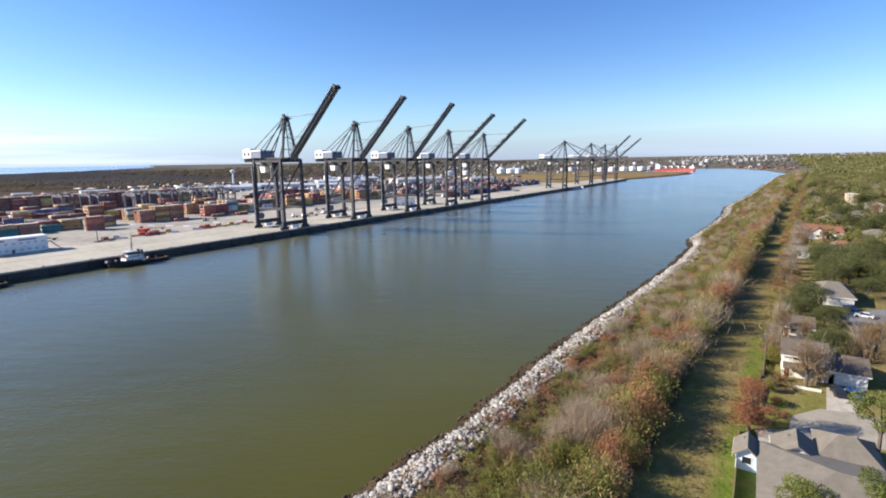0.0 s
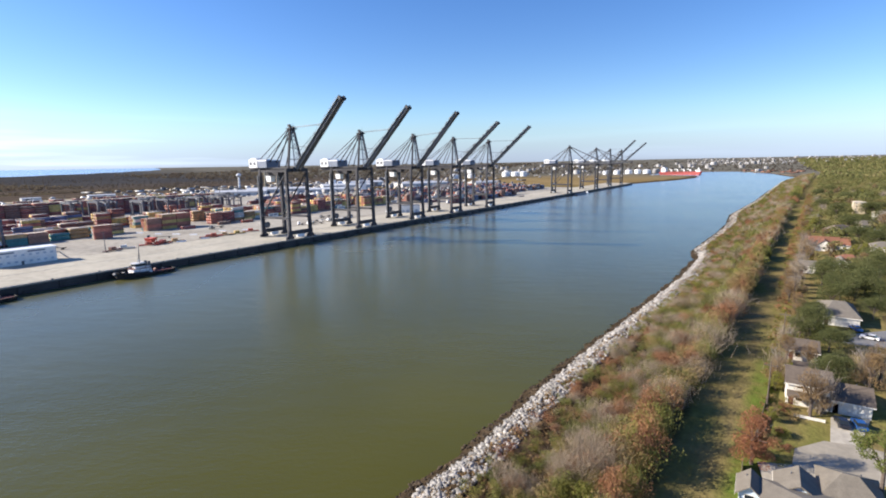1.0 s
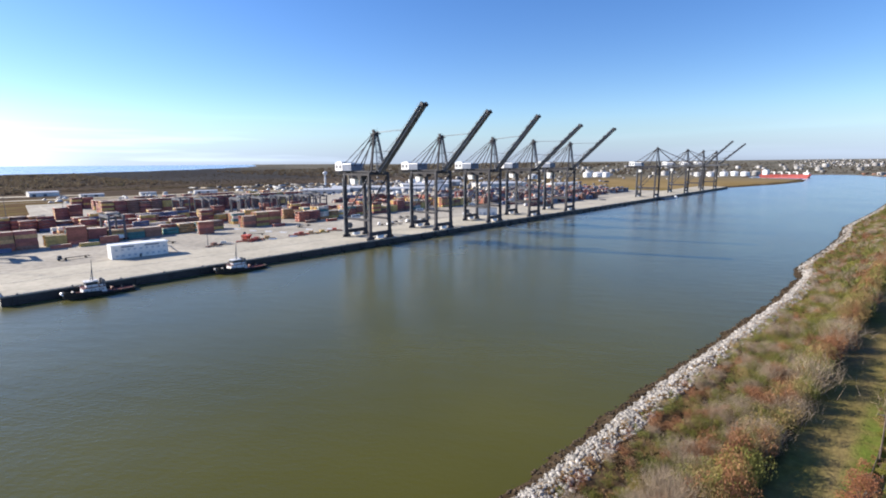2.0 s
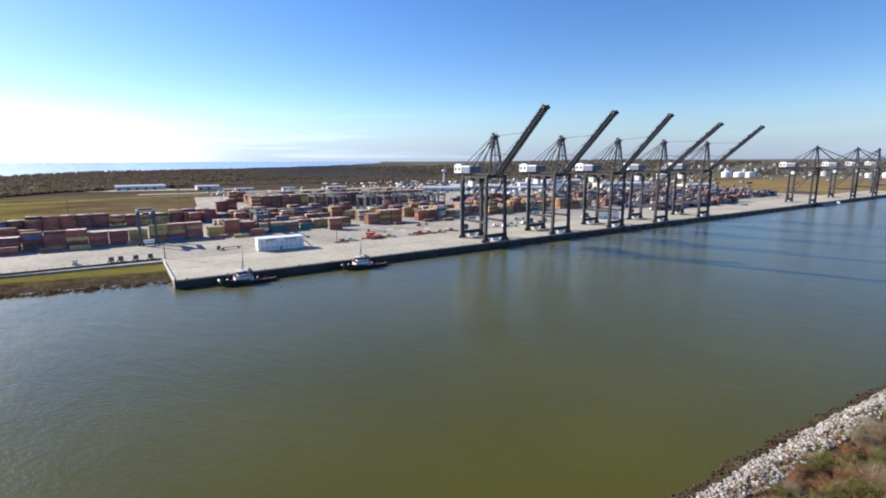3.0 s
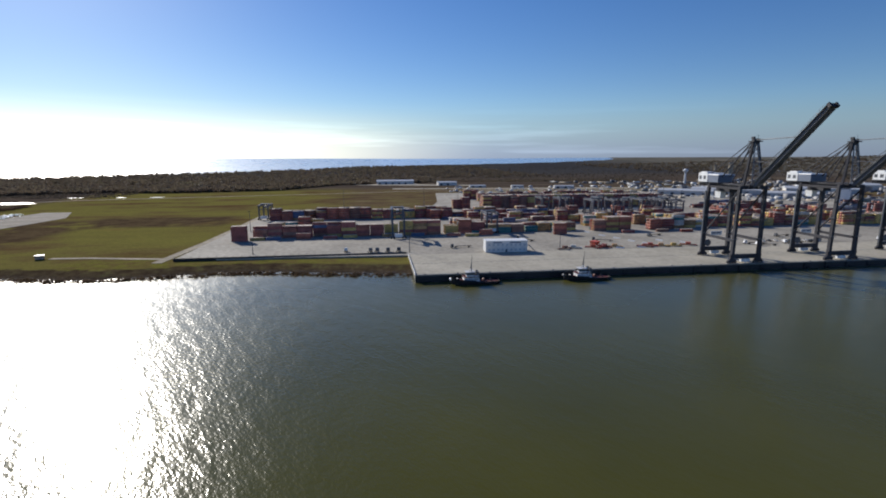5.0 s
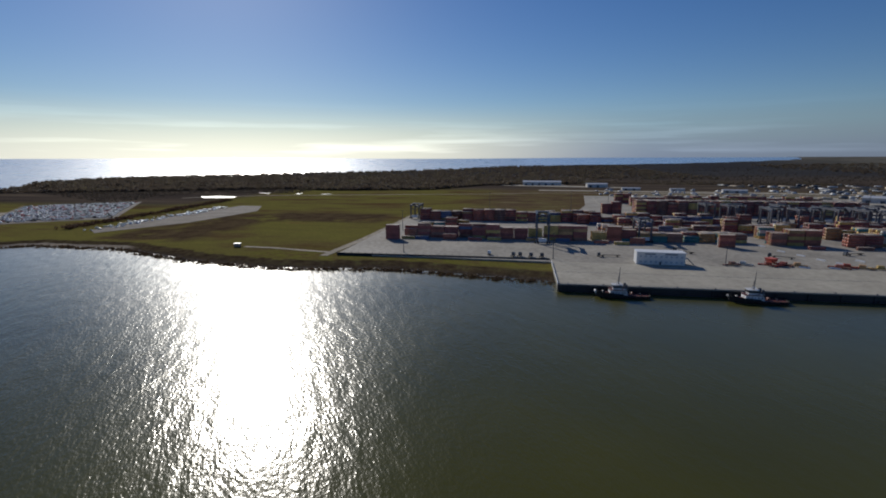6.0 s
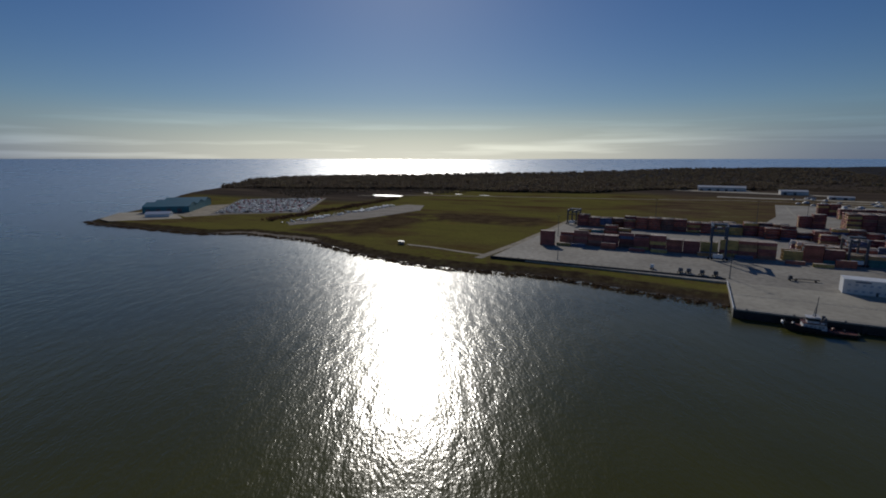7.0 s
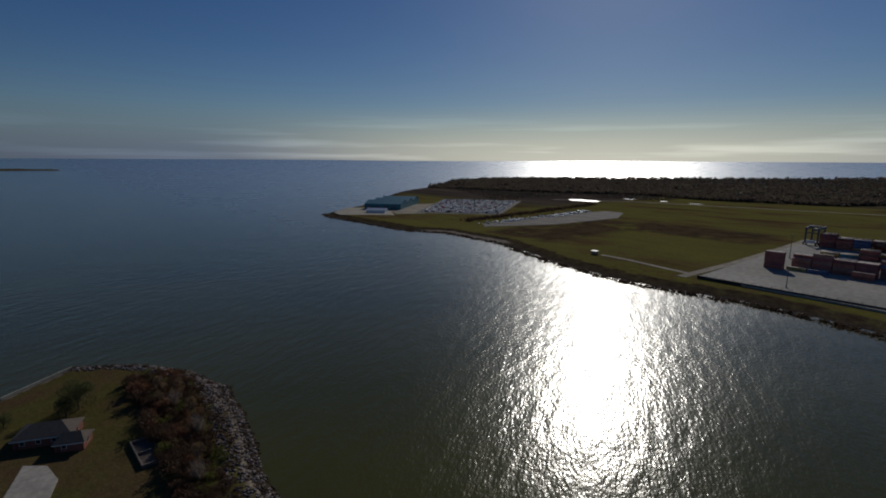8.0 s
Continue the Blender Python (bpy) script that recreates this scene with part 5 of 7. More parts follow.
for a in ((4, 1092, 0, 103, 34, 9), (166, 1010, 3, 50, 26, 8), (548, 610, -40, 95, 30, 9), (640, 640, -40, 120, 34, 9), (700, 520, -38, 90, 30, 8), (230, 900, 0, 40, 14, 5), (330, 880, 0, 30, 12, 5),
          (420, 830, -10, 46, 16, 6), (820, 600, -30, 120, 40, 10), (960, 470, -20, 140, 40, 10), (1000, 700, -20, 120, 40, 10), (1080, 330, -10, 90, 30, 9)):
    long_shed(*a)


tower = thing("silo_building", "tall white square works building behind the yard", "building", (745, 408, 3), -30)
part("wall", Build().box(-7, 7, -7, 7, 0, 27), M_WHITE, tower)
part("roof", Build().box(-7.4, 7.4, -7.4, 7.4, 27, 27.8).box(-3, 3, -3, 3, 27.8, 31), M_STEEL2, tower)
for k in range(4):
    part("louvre", Build().box(-5.8 + k * 3.1, -4.0 + k * 3.1, -7.15, -6.9, 20, 24), M_STEEL2, tower)


def tank(x, y, r, h):
    t = thing("storage_tank", "white cylindrical steel storage tank", "tank", (x, y, 3 + float(rim(x, y))), 0, "storage tanks")
    part("shell", Build().tube((0, 0, 0), (0, 0, h), r, r, 28), M_WHITE, t)
    part("cap", Build().tube((0, 0, h), (0, 0, h + r * .18), r * 1.01, r * .2, 28), M_WHITE, t)
    part("stair", Build().beam((r + .3, 0, 0), (0, r + .3, h), .8, .3), M_STEEL2, t)


for bearing, dist, r, h in ((64.0, 2250, 18, 20), (65.1, 2300, 20, 18), (66.0, 2250, 15, 20), (75.0, 2400, 14, 16), (76.2, 2400, 16, 18), (77.4, 2500, 16, 16), (78.3, 2500, 15, 18), (79.2, 2500, 18, 16),
                            (44.0, 1250, 9, 22), (44.8, 1260, 7, 18), (45.8, 1290, 10, 15), (58, 2000, 18, 16), (60, 2100, 16, 15)):
    tank(dist * math.sin(radians(bearing)), -281 + dist * math.cos(radians(bearing)), r, h)


water_tower = thing("water_tower", "white water tower with a domed tank on a column", "tower", (856, 982, 3))
part("column", Build().tube((0, 0, 0), (0, 0, 32), 3.2, 2.2, 14), M_WHITE, water_tower)
part("tank", Build().tube((0, 0, 30), (0, 0, 35), 2.4, 7, 20, False).tube((0, 0, 35), (0, 0, 38), 7, 7, 20, False).tube((0, 0, 38), (0, 0, 41), 7, 2.0, 20), M_WHITE, water_tower)
for k, (x, y, h, r) in enumerate(((905, 930, 52, 3.0), (935, 915, 44, 2.6), (960, 940, 58, 7.0))):
    stack = thing("chimney", "grey concrete works chimney beyond the yard", "chimney", (x, y, 3), 0, "works chimneys")
    part("shaft", Build().tube((0, 0, 0), (0, 0, h), r, r * .8, 14), M_SAND, stack)
    part("rim", Build().tube((0, 0, h - 2), (0, 0, h + .4), r * .9, r * .9, 14), M_STEEL2, stack)


def ship(x, y, turn):
    z0 = float(rim(x, y))
    s = thing("tanker_ship", "red-hulled tanker lying at a far berth", "ship", (x, y, z0 - .5), turn)
    part("hull", Build().hexa([(-80, -13, -1), (78, -13, -1), (78, 13, -1), (-80, 13, -1), (-92, -4, 15), (84, -14, 12), (84, 14, 12), (-92, 4, 15)]), mat("ship_red", (0.30, 0.045, 0.04), 0.6), s)
    part("superstructure", Build().box(56, 74, -11, 11, 12, 30).box(60, 68, -13, 13, 30, 33), M_WHITE, s)
    part("forecastle", Build().box(-84, -66, -7, 7, 14, 21).box(-78, -74, -1, 1, 21, 30), M_WHITE, s, "white forecastle and mast")
    for k in range(4):
        part("deck_crane", Build().box(-46 + k * 26, -42 + k * 26, -2, 2, 12, 24).box(-46 + k * 26, -30 + k * 26, -.8, .8, 22, 24), M_WHITE, s)
    part("deck_pipes", Build().box(-64, 52, -4, 4, 12, 14.5), M_REDOX, s)
    part("funnel", Build().box(75, 81, -4, 4, 12, 31), M_REDOX, s)


ship(2340, 32, 78)

# ---- stones along the shores ----
def stone_template(seed, n=1):
    r = np.random.default_rng(seed)
    bm = bmesh.new()
    bmesh.ops.create_icosphere(bm, subdivisions=1, radius=1)
    v = np.array([q.co for q in bm.verts])
    f = np.array([[q.index for q in fc.verts] for fc in bm.faces])
    bm.free()
    v = v * r.uniform(0.72, 1.2, (len(v), 1)) * np.array([r.uniform(0.8, 1.3), r.uniform(0.7, 1.1), r.uniform(0.5, 0.8)])
    return v, f


STONES = [stone_template(s) for s in range(7)]


def merged(name, templates, pos, size, material, label, category, seed=1, squash=None):
    """Many small forms in one mesh of kind stuff."""
    r = np.random.default_rng(seed)
    pick = r.integers(0, len(templates), len(pos))
    vs, fs, base = [], [], 0
    for k, (tv, tf) in enumerate(templates):
        sel = np.nonzero(pick == k)[0]
        if not len(sel):
            continue
        a = r.uniform(0, 2 * np.pi, len(sel))
        c, s = np.cos(a), np.sin(a)
        sz = size[sel]
        sz3 = np.stack([sz, sz, sz], 1) if squash is None else np.stack([sz, sz, sz * squash[sel]], 1)
        p = tv[None] * sz3[:, None, :]
        x = p[..., 0] * c[:, None] - p[..., 1] * s[:, None]
        y = p[..., 0] * s[:, None] + p[..., 1] * c[:, None]
        v = np.stack([x, y, p[..., 2]], -1) + pos[sel][:, None, :]
        f = tf[None] + (np.arange(len(sel)) * len(tv))[:, None, None] + base
        vs.append(v.reshape(-1, 3))
        fs.append(f.reshape(-1, tf.shape[1]))
        base += len(sel) * len(tv)
    ob = new(name, arrays(name, np.concatenate(vs), np.concatenate(fs), material))
    return tagged(ob, label, category, kind="stuff")


def along_shore(line, count, lo, hi, r):
    """Random places beside a polyline, lo to hi metres to its left."""
    line = np.asarray(line, float)
    seg = np.diff(line, axis=0)
    ln = np.hypot(seg[:, 0], seg[:, 1])
    i = r.choice(len(seg), count, p=ln / ln.sum())
    t = r.uniform(0, 1, count)
    p = line[i] + seg[i] * t[:, None]
    n = np.stack([seg[i, 1], -seg[i, 0]], 1) / ln[i][:, None]
    return p + n * r.uniform(lo, hi, count)[:, None]


def on_ground(p, lift=0.0):
    return np.column_stack([p, land_height(p[:, 0], p[:, 1]) + lift])


r0 = np.random.default_rng(3)
NEARROCK = on_ground(along_shore(NEAR_LAND[9:18], 12500, 3.2, 10.6, r0), 0.04)
size0 = r0.uniform(0.14, 0.36, len(NEARROCK)) * r0.uniform(0.6, 2.1, len(NEARROCK))
single = np.nonzero((NEARROCK[:, 0] > 50) & (NEARROCK[:, 0] < 58))[0][:290]
rest = np.setdiff1d(np.arange(len(NEARROCK)), single)
rest = rest[NEARROCK[rest, 2] + 0.8 * np.sin(NEARROCK[rest, 0] * .6) * np.sin(NEARROCK[rest, 0] * .13 + NEARROCK[rest, 1]) < 3.75 - 0.12 * np.random.default_rng(2).exponential(1, len(rest))]
merged("riprap", STONES, NEARROCK[rest], size0[rest], M_ROCK, "pale broken rock heaped along the channel bank", "rocks", seed=4)
p = on_ground(along_shore(NEAR_LAND[17:25], 3600, 1.5, 8.0, r0), 0.1)
merged("riprap", STONES, p, r0.uniform(0.3, 0.75, len(p)), M_ROCK, "pale broken rock along the farther channel bank", "rocks", seed=5)
p = on_ground(along_shore(NEAR_LAND[2:9], 4000, 0.8, 11.0, r0), 0.08)
merged("riprap", STONES, p, r0.uniform(0.2, 0.6, len(p)), mat("brown_grey_rock", (0.235, 0.19, 0.17), 0.85, var=0.35, fine=1.2, broad=0.25, island=0.75), "brown-grey rock armour round the point", "rocks", seed=6)
p = on_ground(along_shore(NEAR_LAND[2:24], 10500, -2.6, 4.0, r0), 0.06)
merged("waterline_rocks", STONES, p, r0.uniform(0.15, 0.5, len(p)), M_WETROCK, "dark weedy rocks at the waterline", "rocks", seed=8)
p = on_ground(along_shore(FAR_LAND[0:16], 2600, -0.6, 3.5, r0), 0.05)
merged("bank_rocks", STONES, p, r0.uniform(0.3, 0.9, len(p)), mat("bank_rock", (0.20, 0.16, 0.13), 0.9, var=0.5, fine=0.8), "dull rocks along the far bank", "rocks", seed=9)

# ---- foliage forms ----
def leaf_cloud(seed, blobs, count, leaf, flat=0.8, hollow=0.55):
    """Leaf tufts as small four-cornered blades, round a few blobs (x, y, z, radius)."""
    r = np.random.default_rng(seed)
    blobs = np.asarray(blobs, float)
    k = r.choice(len(blobs), count, p=blobs[:, 3] ** 2 / (blobs[:, 3] ** 2).sum())
    d = r.normal(size=(count, 3))
    d /= np.linalg.norm(d, axis=1)[:, None]
    rad = r.uniform(hollow, 1.0, count) ** 0.6 * r.uniform(0.8, 1.12, count)
    c = blobs[k, :3] + d * (blobs[k, 3] * rad)[:, None] * np.array([1, 1, flat])
    a = r.normal(size=(count, 3)) + d * 0.3
    a /= np.linalg.norm(a, axis=1)[:, None]
    b = np.cross(a, r.normal(size=(count, 3)))
    b /= np.linalg.norm(b, axis=1)[:, None]
    s = leaf * r.uniform(0.6, 1.4, count)[:, None]
    a, b = a * s, b * s * r.uniform(0.45, 0.9, count)[:, None]
    v = np.stack([c - a - b * 0.7, c + a * 0.5 + b * 1.1, c + a * 0.9 - b * 1.0], 1).reshape(-1, 3)
    return v, np.arange(3 * count).reshape(-1, 3)


def twig_cloud(seed, count, wide=0.02, spread=0.6, high=1.0):
    """Bare stems and twigs that fan out from the root."""
    r = np.random.default_rng(seed)
    v, f = [], []
    for i in range(count):
        stem = i < count // 5
        a = r.uniform(0, 2 * np.pi)
        lean = r.uniform(0.1, spread)
        if stem:
            p0 = np.array([r.normal(0, .12), r.normal(0, .12), 0])
            ln = high * r.uniform(0.7, 1.0)
        else:
            p0 = np.array([r.normal(0, .28), r.normal(0, .28), r.uniform(0.25, 0.75) * high])
            ln = high * r.uniform(0.2, 0.45)
        d = np.array([math.cos(a) * lean, math.sin(a) * lean, 1.0 if stem else r.uniform(0.3, 1.0)])
        d /= np.linalg.norm(d)
        p1 = p0 + d * ln
        s = np.cross(d, r.normal(size=3))
        s = s / np.linalg.norm(s) * wide * (1.6 if stem else 1.0)
        k = len(v)
        v += [p0 - s * 1.3, p0 + s * 1.3, p1]
        f.append((k, k + 1, k + 2))
    return np.array(v), np.array(f)


def bush_blobs(r, n=5):
    return [(r.normal(0, .36), r.normal(0, .36), r.uniform(.35, .95), r.uniform(.28, .5)) for _ in range(n)]


rb = np.random.default_rng(21)
def mixed_bush(seed, n_blobs, leaves, leaf, stems, wide):
    lv, lf = leaf_cloud(seed, bush_blobs(rb, n_blobs), leaves, leaf, hollow=0.35)
    tv, tf = twig_cloud(seed + 500, stems, wide, 1.3)
    tv = tv * np.array([1.15, 1.15, 1.3])
    return np.concatenate([lv, tv]), np.concatenate([lf, tf + len(lv)])


BUSH_NEAR = [mixed_bush(30 + k, 9, 560, 0.034, 26, 0.0045) for k in range(6)]
BUSH_MID = [mixed_bush(40 + k, 7, 190, 0.085, 14, 0.010) for k in range(4)]
BUSH_FAR = [leaf_cloud(50 + k, bush_blobs(rb, 4), 34, 0.26) for k in range(4)]
TWIG_NEAR = [twig_cloud(60 + k, 620, 0.0026, 1.0) for k in range(5)]
BUSH_TALL = [mixed_bush(45 + k, 12, 1200, 0.030, 40, 0.004) for k in range(4)]
TWIG_MID = [twig_cloud(70 + k, 190, 0.0068, .8) for k in range(4)]

CANOPY = [leaf_cloud(55 + k, bush_blobs(rb, 9), 170, 0.105, hollow=.4) for k in range(5)]

M_OLIVE = leafy("olive_leaves", [(0.085, 0.095, 0.026), (0.165, 0.17, 0.045), (0.285, 0.265, 0.08)], island=0.22, through_light=0.2)
M_RUST = leafy("rust_leaves", [(0.175, 0.078, 0.042), (0.28, 0.14, 0.072), (0.37, 0.215, 0.11)], island=0.22, through_light=0.2)
M_TAN = leafy("tan_stalks", [(0.165, 0.115, 0.048), (0.265, 0.19, 0.082), (0.35, 0.265, 0.125)], island=0.22, through_light=0.2)
M_LIME = leafy("yellow_green_leaves", [(0.11, 0.115, 0.026), (0.185, 0.18, 0.038), (0.28, 0.26, 0.06)], island=0.22, through_light=0.2)
M_GREYTWIG = leafy("bare_grey_twigs", [(0.25, 0.19, 0.135), (0.35, 0.28, 0.20), (0.45, 0.37, 0.275)], through_light=0.3)
M_BROWN = leafy("brown_autumn_leaves", [(0.17, 0.105, 0.05), (0.27, 0.18, 0.085), (0.36, 0.26, 0.14)])
M_DARKSCRUB = leafy("dark_brown_scrub", [(0.06, 0.04, 0.028), (0.11, 0.065, 0.04), (0.16, 0.10, 0.055)])
M_OAK = leafy("live_oak_leaves", [(0.065, 0.075, 0.026), (0.11, 0.12, 0.042), (0.17, 0.17, 0.07)])
M_PINE = leafy("pine_needles", [(0.07, 0.09, 0.02), (0.14, 0.165, 0.04), (0.22, 0.225, 0.065)])
M_RED = leafy("red_autumn_leaves", [(0.20, 0.078, 0.040), (0.29, 0.125, 0.064), (0.37, 0.19, 0.10)])
M_WOOD = leafy("far_wood", [(0.112, 0.086, 0.066), (0.145, 0.115, 0.080), (0.160, 0.143, 0.078)], wide=0.012, island=0.16, through_light=0.45)
M_SCRUB = leafy("brown_scrub", [(0.090, 0.073, 0.058), (0.110, 0.090, 0.068), (0.132, 0.108, 0.080)], wide=0.01, island=0.12, through_light=0.4)
M_CANOPY = leafy("tree_canopy", [(0.105, 0.115, 0.040), (0.185, 0.18, 0.062), (0.29, 0.215, 0.11)], wide=0.022, island=0.2)

STRIP_L = ((-300, -262), (40, -266), (66, -268), (101, -268.5), (140, -272), (215, -278), (419, -290), (1027, -334), (2500, -450))
STRIP_R = ((-300, -278), (40, -280), (72, -280.9), (102, -281.4), (147, -285), (245, -289.6), (424, -301), (1040, -345), (2500, -462))


def line_y(pts, x):
    return np.interp(x, [q[0] for q in pts], [q[1] for q in pts])


def thicket(x0, x1, per, lo, hi, templates, twigs, seed):
    """A belt of scrub between the rocks and the mown strip, sorted by kind."""
    r = np.random.default_rng(seed)
    n = int((x1 - x0) * 34 / per)
    x = r.uniform(x0, x1, n)
    left = line_y(STRIP_L, x)
    t = r.uniform(0, 1, n) ** 0.85
    shore_y = np.interp(x, NEAR_LAND[5:27, 0], NEAR_LAND[5:27, 1]) - np.where(x < 250, 8.8, 7.4)
    y = shore_y + (left - shore_y) * t
    tall = (0.4 + 0.5 * np.clip(t * 1.4, 0, 1) + 0.35 * (t > 0.86) * (np.sin(x * .55) + np.sin(x * .23 + 1) > -.3)) * r.uniform(lo, hi, n)
    tall *= np.where(r.uniform(0, 1, n) < .25, 1.28, .84)
    patch = 1.3 * np.sin(x * .33 + 1.9 * np.sin(y * .37)) + 1.2 * np.sin(y * .45 + x * .17 + 1.5 * np.sin(x * .11)) + .6 * np.sin(x * .04 + y * .1) + r.normal(0, .5, n)
    kinds = np.digitize(patch, (-1.3, -0.85, 0.5, 0.95, 1.6))
    pos = on_ground(np.column_stack([x, y]), -0.1)
    for k, (m, name, label, tw) in enumerate(((M_RUST, "rust_scrub", "rust-brown autumn scrub on the bank", False), (M_GREYTWIG, "bare_scrub", "bare grey leafless scrub on the bank", True),
                                              (M_OLIVE, "olive_scrub", "olive-green scrub on the bank", False), (M_TAN, "dry_scrub", "dry tan brush on the bank", False),
                                              (M_OLIVE, "evergreen_scrub", "dark green scrub on the bank", False), (M_LIME, "yellow_scrub", "yellow-green scrub on the bank", False))):
        # the point's brush is brown; shade on it is put into this darker colour
        if x1 < 0 and k not in (0, 5):
            m, label = M_DARKSCRUB, "dark brown winter scrub on the point"
        sel = kinds == k
        if sel.sum() < 3:
            continue
        sz = tall[sel]
        if tw:
            merged(name, twigs, pos[sel], sz * 1.15, m, label, "scrub", seed=seed + k)
        else:
            merged(name, templates, pos[sel], sz * 0.55, m, label, "scrub", seed=seed + k, squash=np.random.default_rng(seed + k).uniform(1.0, 1.5, sel.sum()))


thicket(28, 270, 3.0, 2.8, 5.8, BUSH_NEAR, TWIG_NEAR, 100)
thicket(270, 720, 6.0, 3.5, 6.5, BUSH_MID, TWIG_MID, 120)
thicket(720, 2000, 18, 6, 9, BUSH_MID, TWIG_MID, 140)
thicket(-205, -112, 2.6, 2.0, 4.2, BUSH_MID, TWIG_MID, 150)
rt = np.random.default_rng(155)
p = on_ground(along_shore(NEAR_LAND[2:9], 420, 2.0, 10.0, rt))
merged("shore_weeds", BUSH_MID, p, rt.uniform(.3, .9, len(p)), M_DARKSCRUB, "dark brown weeds among the rocks of the point", "weeds", seed=156)

# taller growth along the strip, whose shadows fall across it
re_ = np.random.default_rng(171)
x = re_.uniform(30, 560, 640)
x = x[(np.sin(x * .21) + np.sin(x * .083 + 1) + re_.normal(0, .5, 640)) > -0.5]
p = on_ground(np.column_stack([x, line_y(STRIP_L, x) + re_.uniform(0.3, 3.5, len(x))]))
hue = re_.choice((0, 0, 1, 1, 2, 2, 3), len(x))
for k, (m, nm) in enumerate(((M_OLIVE, "olive-green"), (M_RUST, "rust-brown"), (M_TAN, "dry tan"), (M_GREYTWIG, "bare grey"))):
    s = hue == k
    merged("tall_scrub", BUSH_TALL if k < 3 else TWIG_NEAR, p[s], (1.6 + 2.6 * re_.beta(1.2, 2.0, s.sum())) * (1 if k < 3 else 1.6), m, nm + " tall scrub beside the mown strip", "scrub", seed=175 + k, squash=re_.uniform(1.7, 2.5, s.sum()) if k < 3 else None)

# undergrowth that covers the soil of the belt
x = np.random.default_rng(31).uniform(25, 420, 6500)
t = np.random.default_rng(32).uniform(0, 1, 6500)
sy = np.interp(x, NEAR_LAND[5:27, 0], NEAR_LAND[5:27, 1]) - 6.2
y = sy + (line_y(STRIP_L, x) - 0.6 - sy) * t
TUFT = [leaf_cloud(80 + k, [(0, 0, .2, .6), (.3, .2, .15, .5)], 16, 0.22, 0.5) for k in range(4)]
merged("dry_undergrowth", TUFT, on_ground(np.column_stack([x, y])), np.random.default_rng(33).uniform(.5, 1.2, 6500), M_BROWN, "dry brown undergrowth on the bank", "undergrowth", seed=34)
# rough growth beside the strip on the garden side
x = np.random.default_rng(35).uniform(95, 900, 1200)
y = line_y(STRIP_R, x) - np.random.default_rng(36).uniform(0, 7, 1200) ** 1.0
sz = np.random.default_rng(37).uniform(.8, 2.2, 1200) * np.where(x > 300, 1.6, 1)
pp = on_ground(np.column_stack([x, y]))
cut = np.random.default_rng(38).integers(0, 3, 1200)
for k, m, nm in ((0, M_TAN, "dry"), (1, M_LIME, "yellow-green"), (2, M_RUST, "rust-brown")):
    merged("hedge_growth", BUSH_MID, pp[cut == k], sz[cut == k] * .7, m, nm + " growth along the garden fences", "hedge", seed=39 + k)

# far bank weeds, hedge and woods
p = along_shore(FAR_LAND[0:17], 10500, 2.5, 24.0, r0)
merged("bank_weeds", BUSH_FAR, on_ground(p), r0.uniform(.7, 2.0, len(p)), leafy("bank_weed", [(0.085, 0.054, 0.032), (0.125, 0.083, 0.047), (0.165, 0.12, 0.06)], wide=0.03), "dark weeds along the far bank", "weeds", seed=51)
t = r0.uniform(0, 1, 420)
p = np.column_stack([-479 - 38 * t + r0.normal(0, 4.5, 420), 159 + 362 * t])
merged("hedge", BUSH_FAR, on_ground(p), r0.uniform(1.8, 3.4, 420), M_DARKSCRUB, "dark overgrown hedge across the field", "hedge", seed=52)
EDGE = ((-1600, 560), (-1050, 640), (-760, 740), (-590, 840), (-440, 800), (-225, 850), (-100, 1060), (200, 1180), (900, 1150), (1600, 900), (4000, 500))
rw = np.random.default_rng(61)
WOODS = [leaf_cloud(90 + k, [(0, 0, .75, .6), (.4, .2, .55, .5), (-.3, .35, .6, .5), (0, -.4, .5, .5), (0, 0, .25, .7)], 34, 0.29) for k in range(5)]


def woods(x0, x1, y0, y1, count, lo, hi, keep, seed, name="woodland", m=M_WOOD, label="dark leafless woodland behind the fields"):
    r = np.random.default_rng(seed)
    x, y = r.uniform(x0, x1, count), r.uniform(y0, y1, count)
    ok = (inside_distance(x, y, FAR_LAND) > 6) & (y > line_y(EDGE, x)) & (r.uniform(0, 1, count) < keep(x, y))
    p = np.column_stack([x[ok], y[ok]])
    sz = lo + (hi - lo) * r.beta(1.2, 2.2, ok.sum()) * (0.75 + 0.5 * np.sin(p[:, 0] * .013 + 2 * np.sin(p[:, 1] * .011)) ** 2)
    merged(name, WOODS, on_ground(p), sz * 1.25, m, label, "woods", seed=seed, squash=r.uniform(.5, .85, len(sz)))


woods(-1600, 200, 560, 1500, 9000, 4, 10.5, lambda x, y: 0.9 + 0 * x, 62)
# the front of the woods, where the trees stand close
rf_ = np.random.default_rng(68)
x = rf_.uniform(-1050, 900, 7000)
y = line_y(EDGE, x) + 6 + rf_.exponential(60, 7000)
ok = inside_distance(x, y, FAR_LAND) > 6
merged("woodland", WOODS, on_ground(np.column_stack([x[ok], y[ok]])), rf_.uniform(3.0, 7.5, ok.sum()) * np.where(x[ok] > -60, .38, 1), M_WOOD, "dark leafless woodland edge behind the fields", "woods", seed=68, squash=rf_.uniform(.7, 1.1, ok.sum()))
woods(-1600, 700, 1500, 3400, 5000, 6, 11, lambda x, y: 0.8 + 0 * x, 63)
woods(150, 2900, 1050, 3400, 11000, 1.6, 4.6, lambda x, y: 0.25 + 0.35 * (np.sin(x * .004) * np.sin(y * .006 + 1) > 0), 64, "scrubland", M_SCRUB, "brown scrub and scattered low trees")
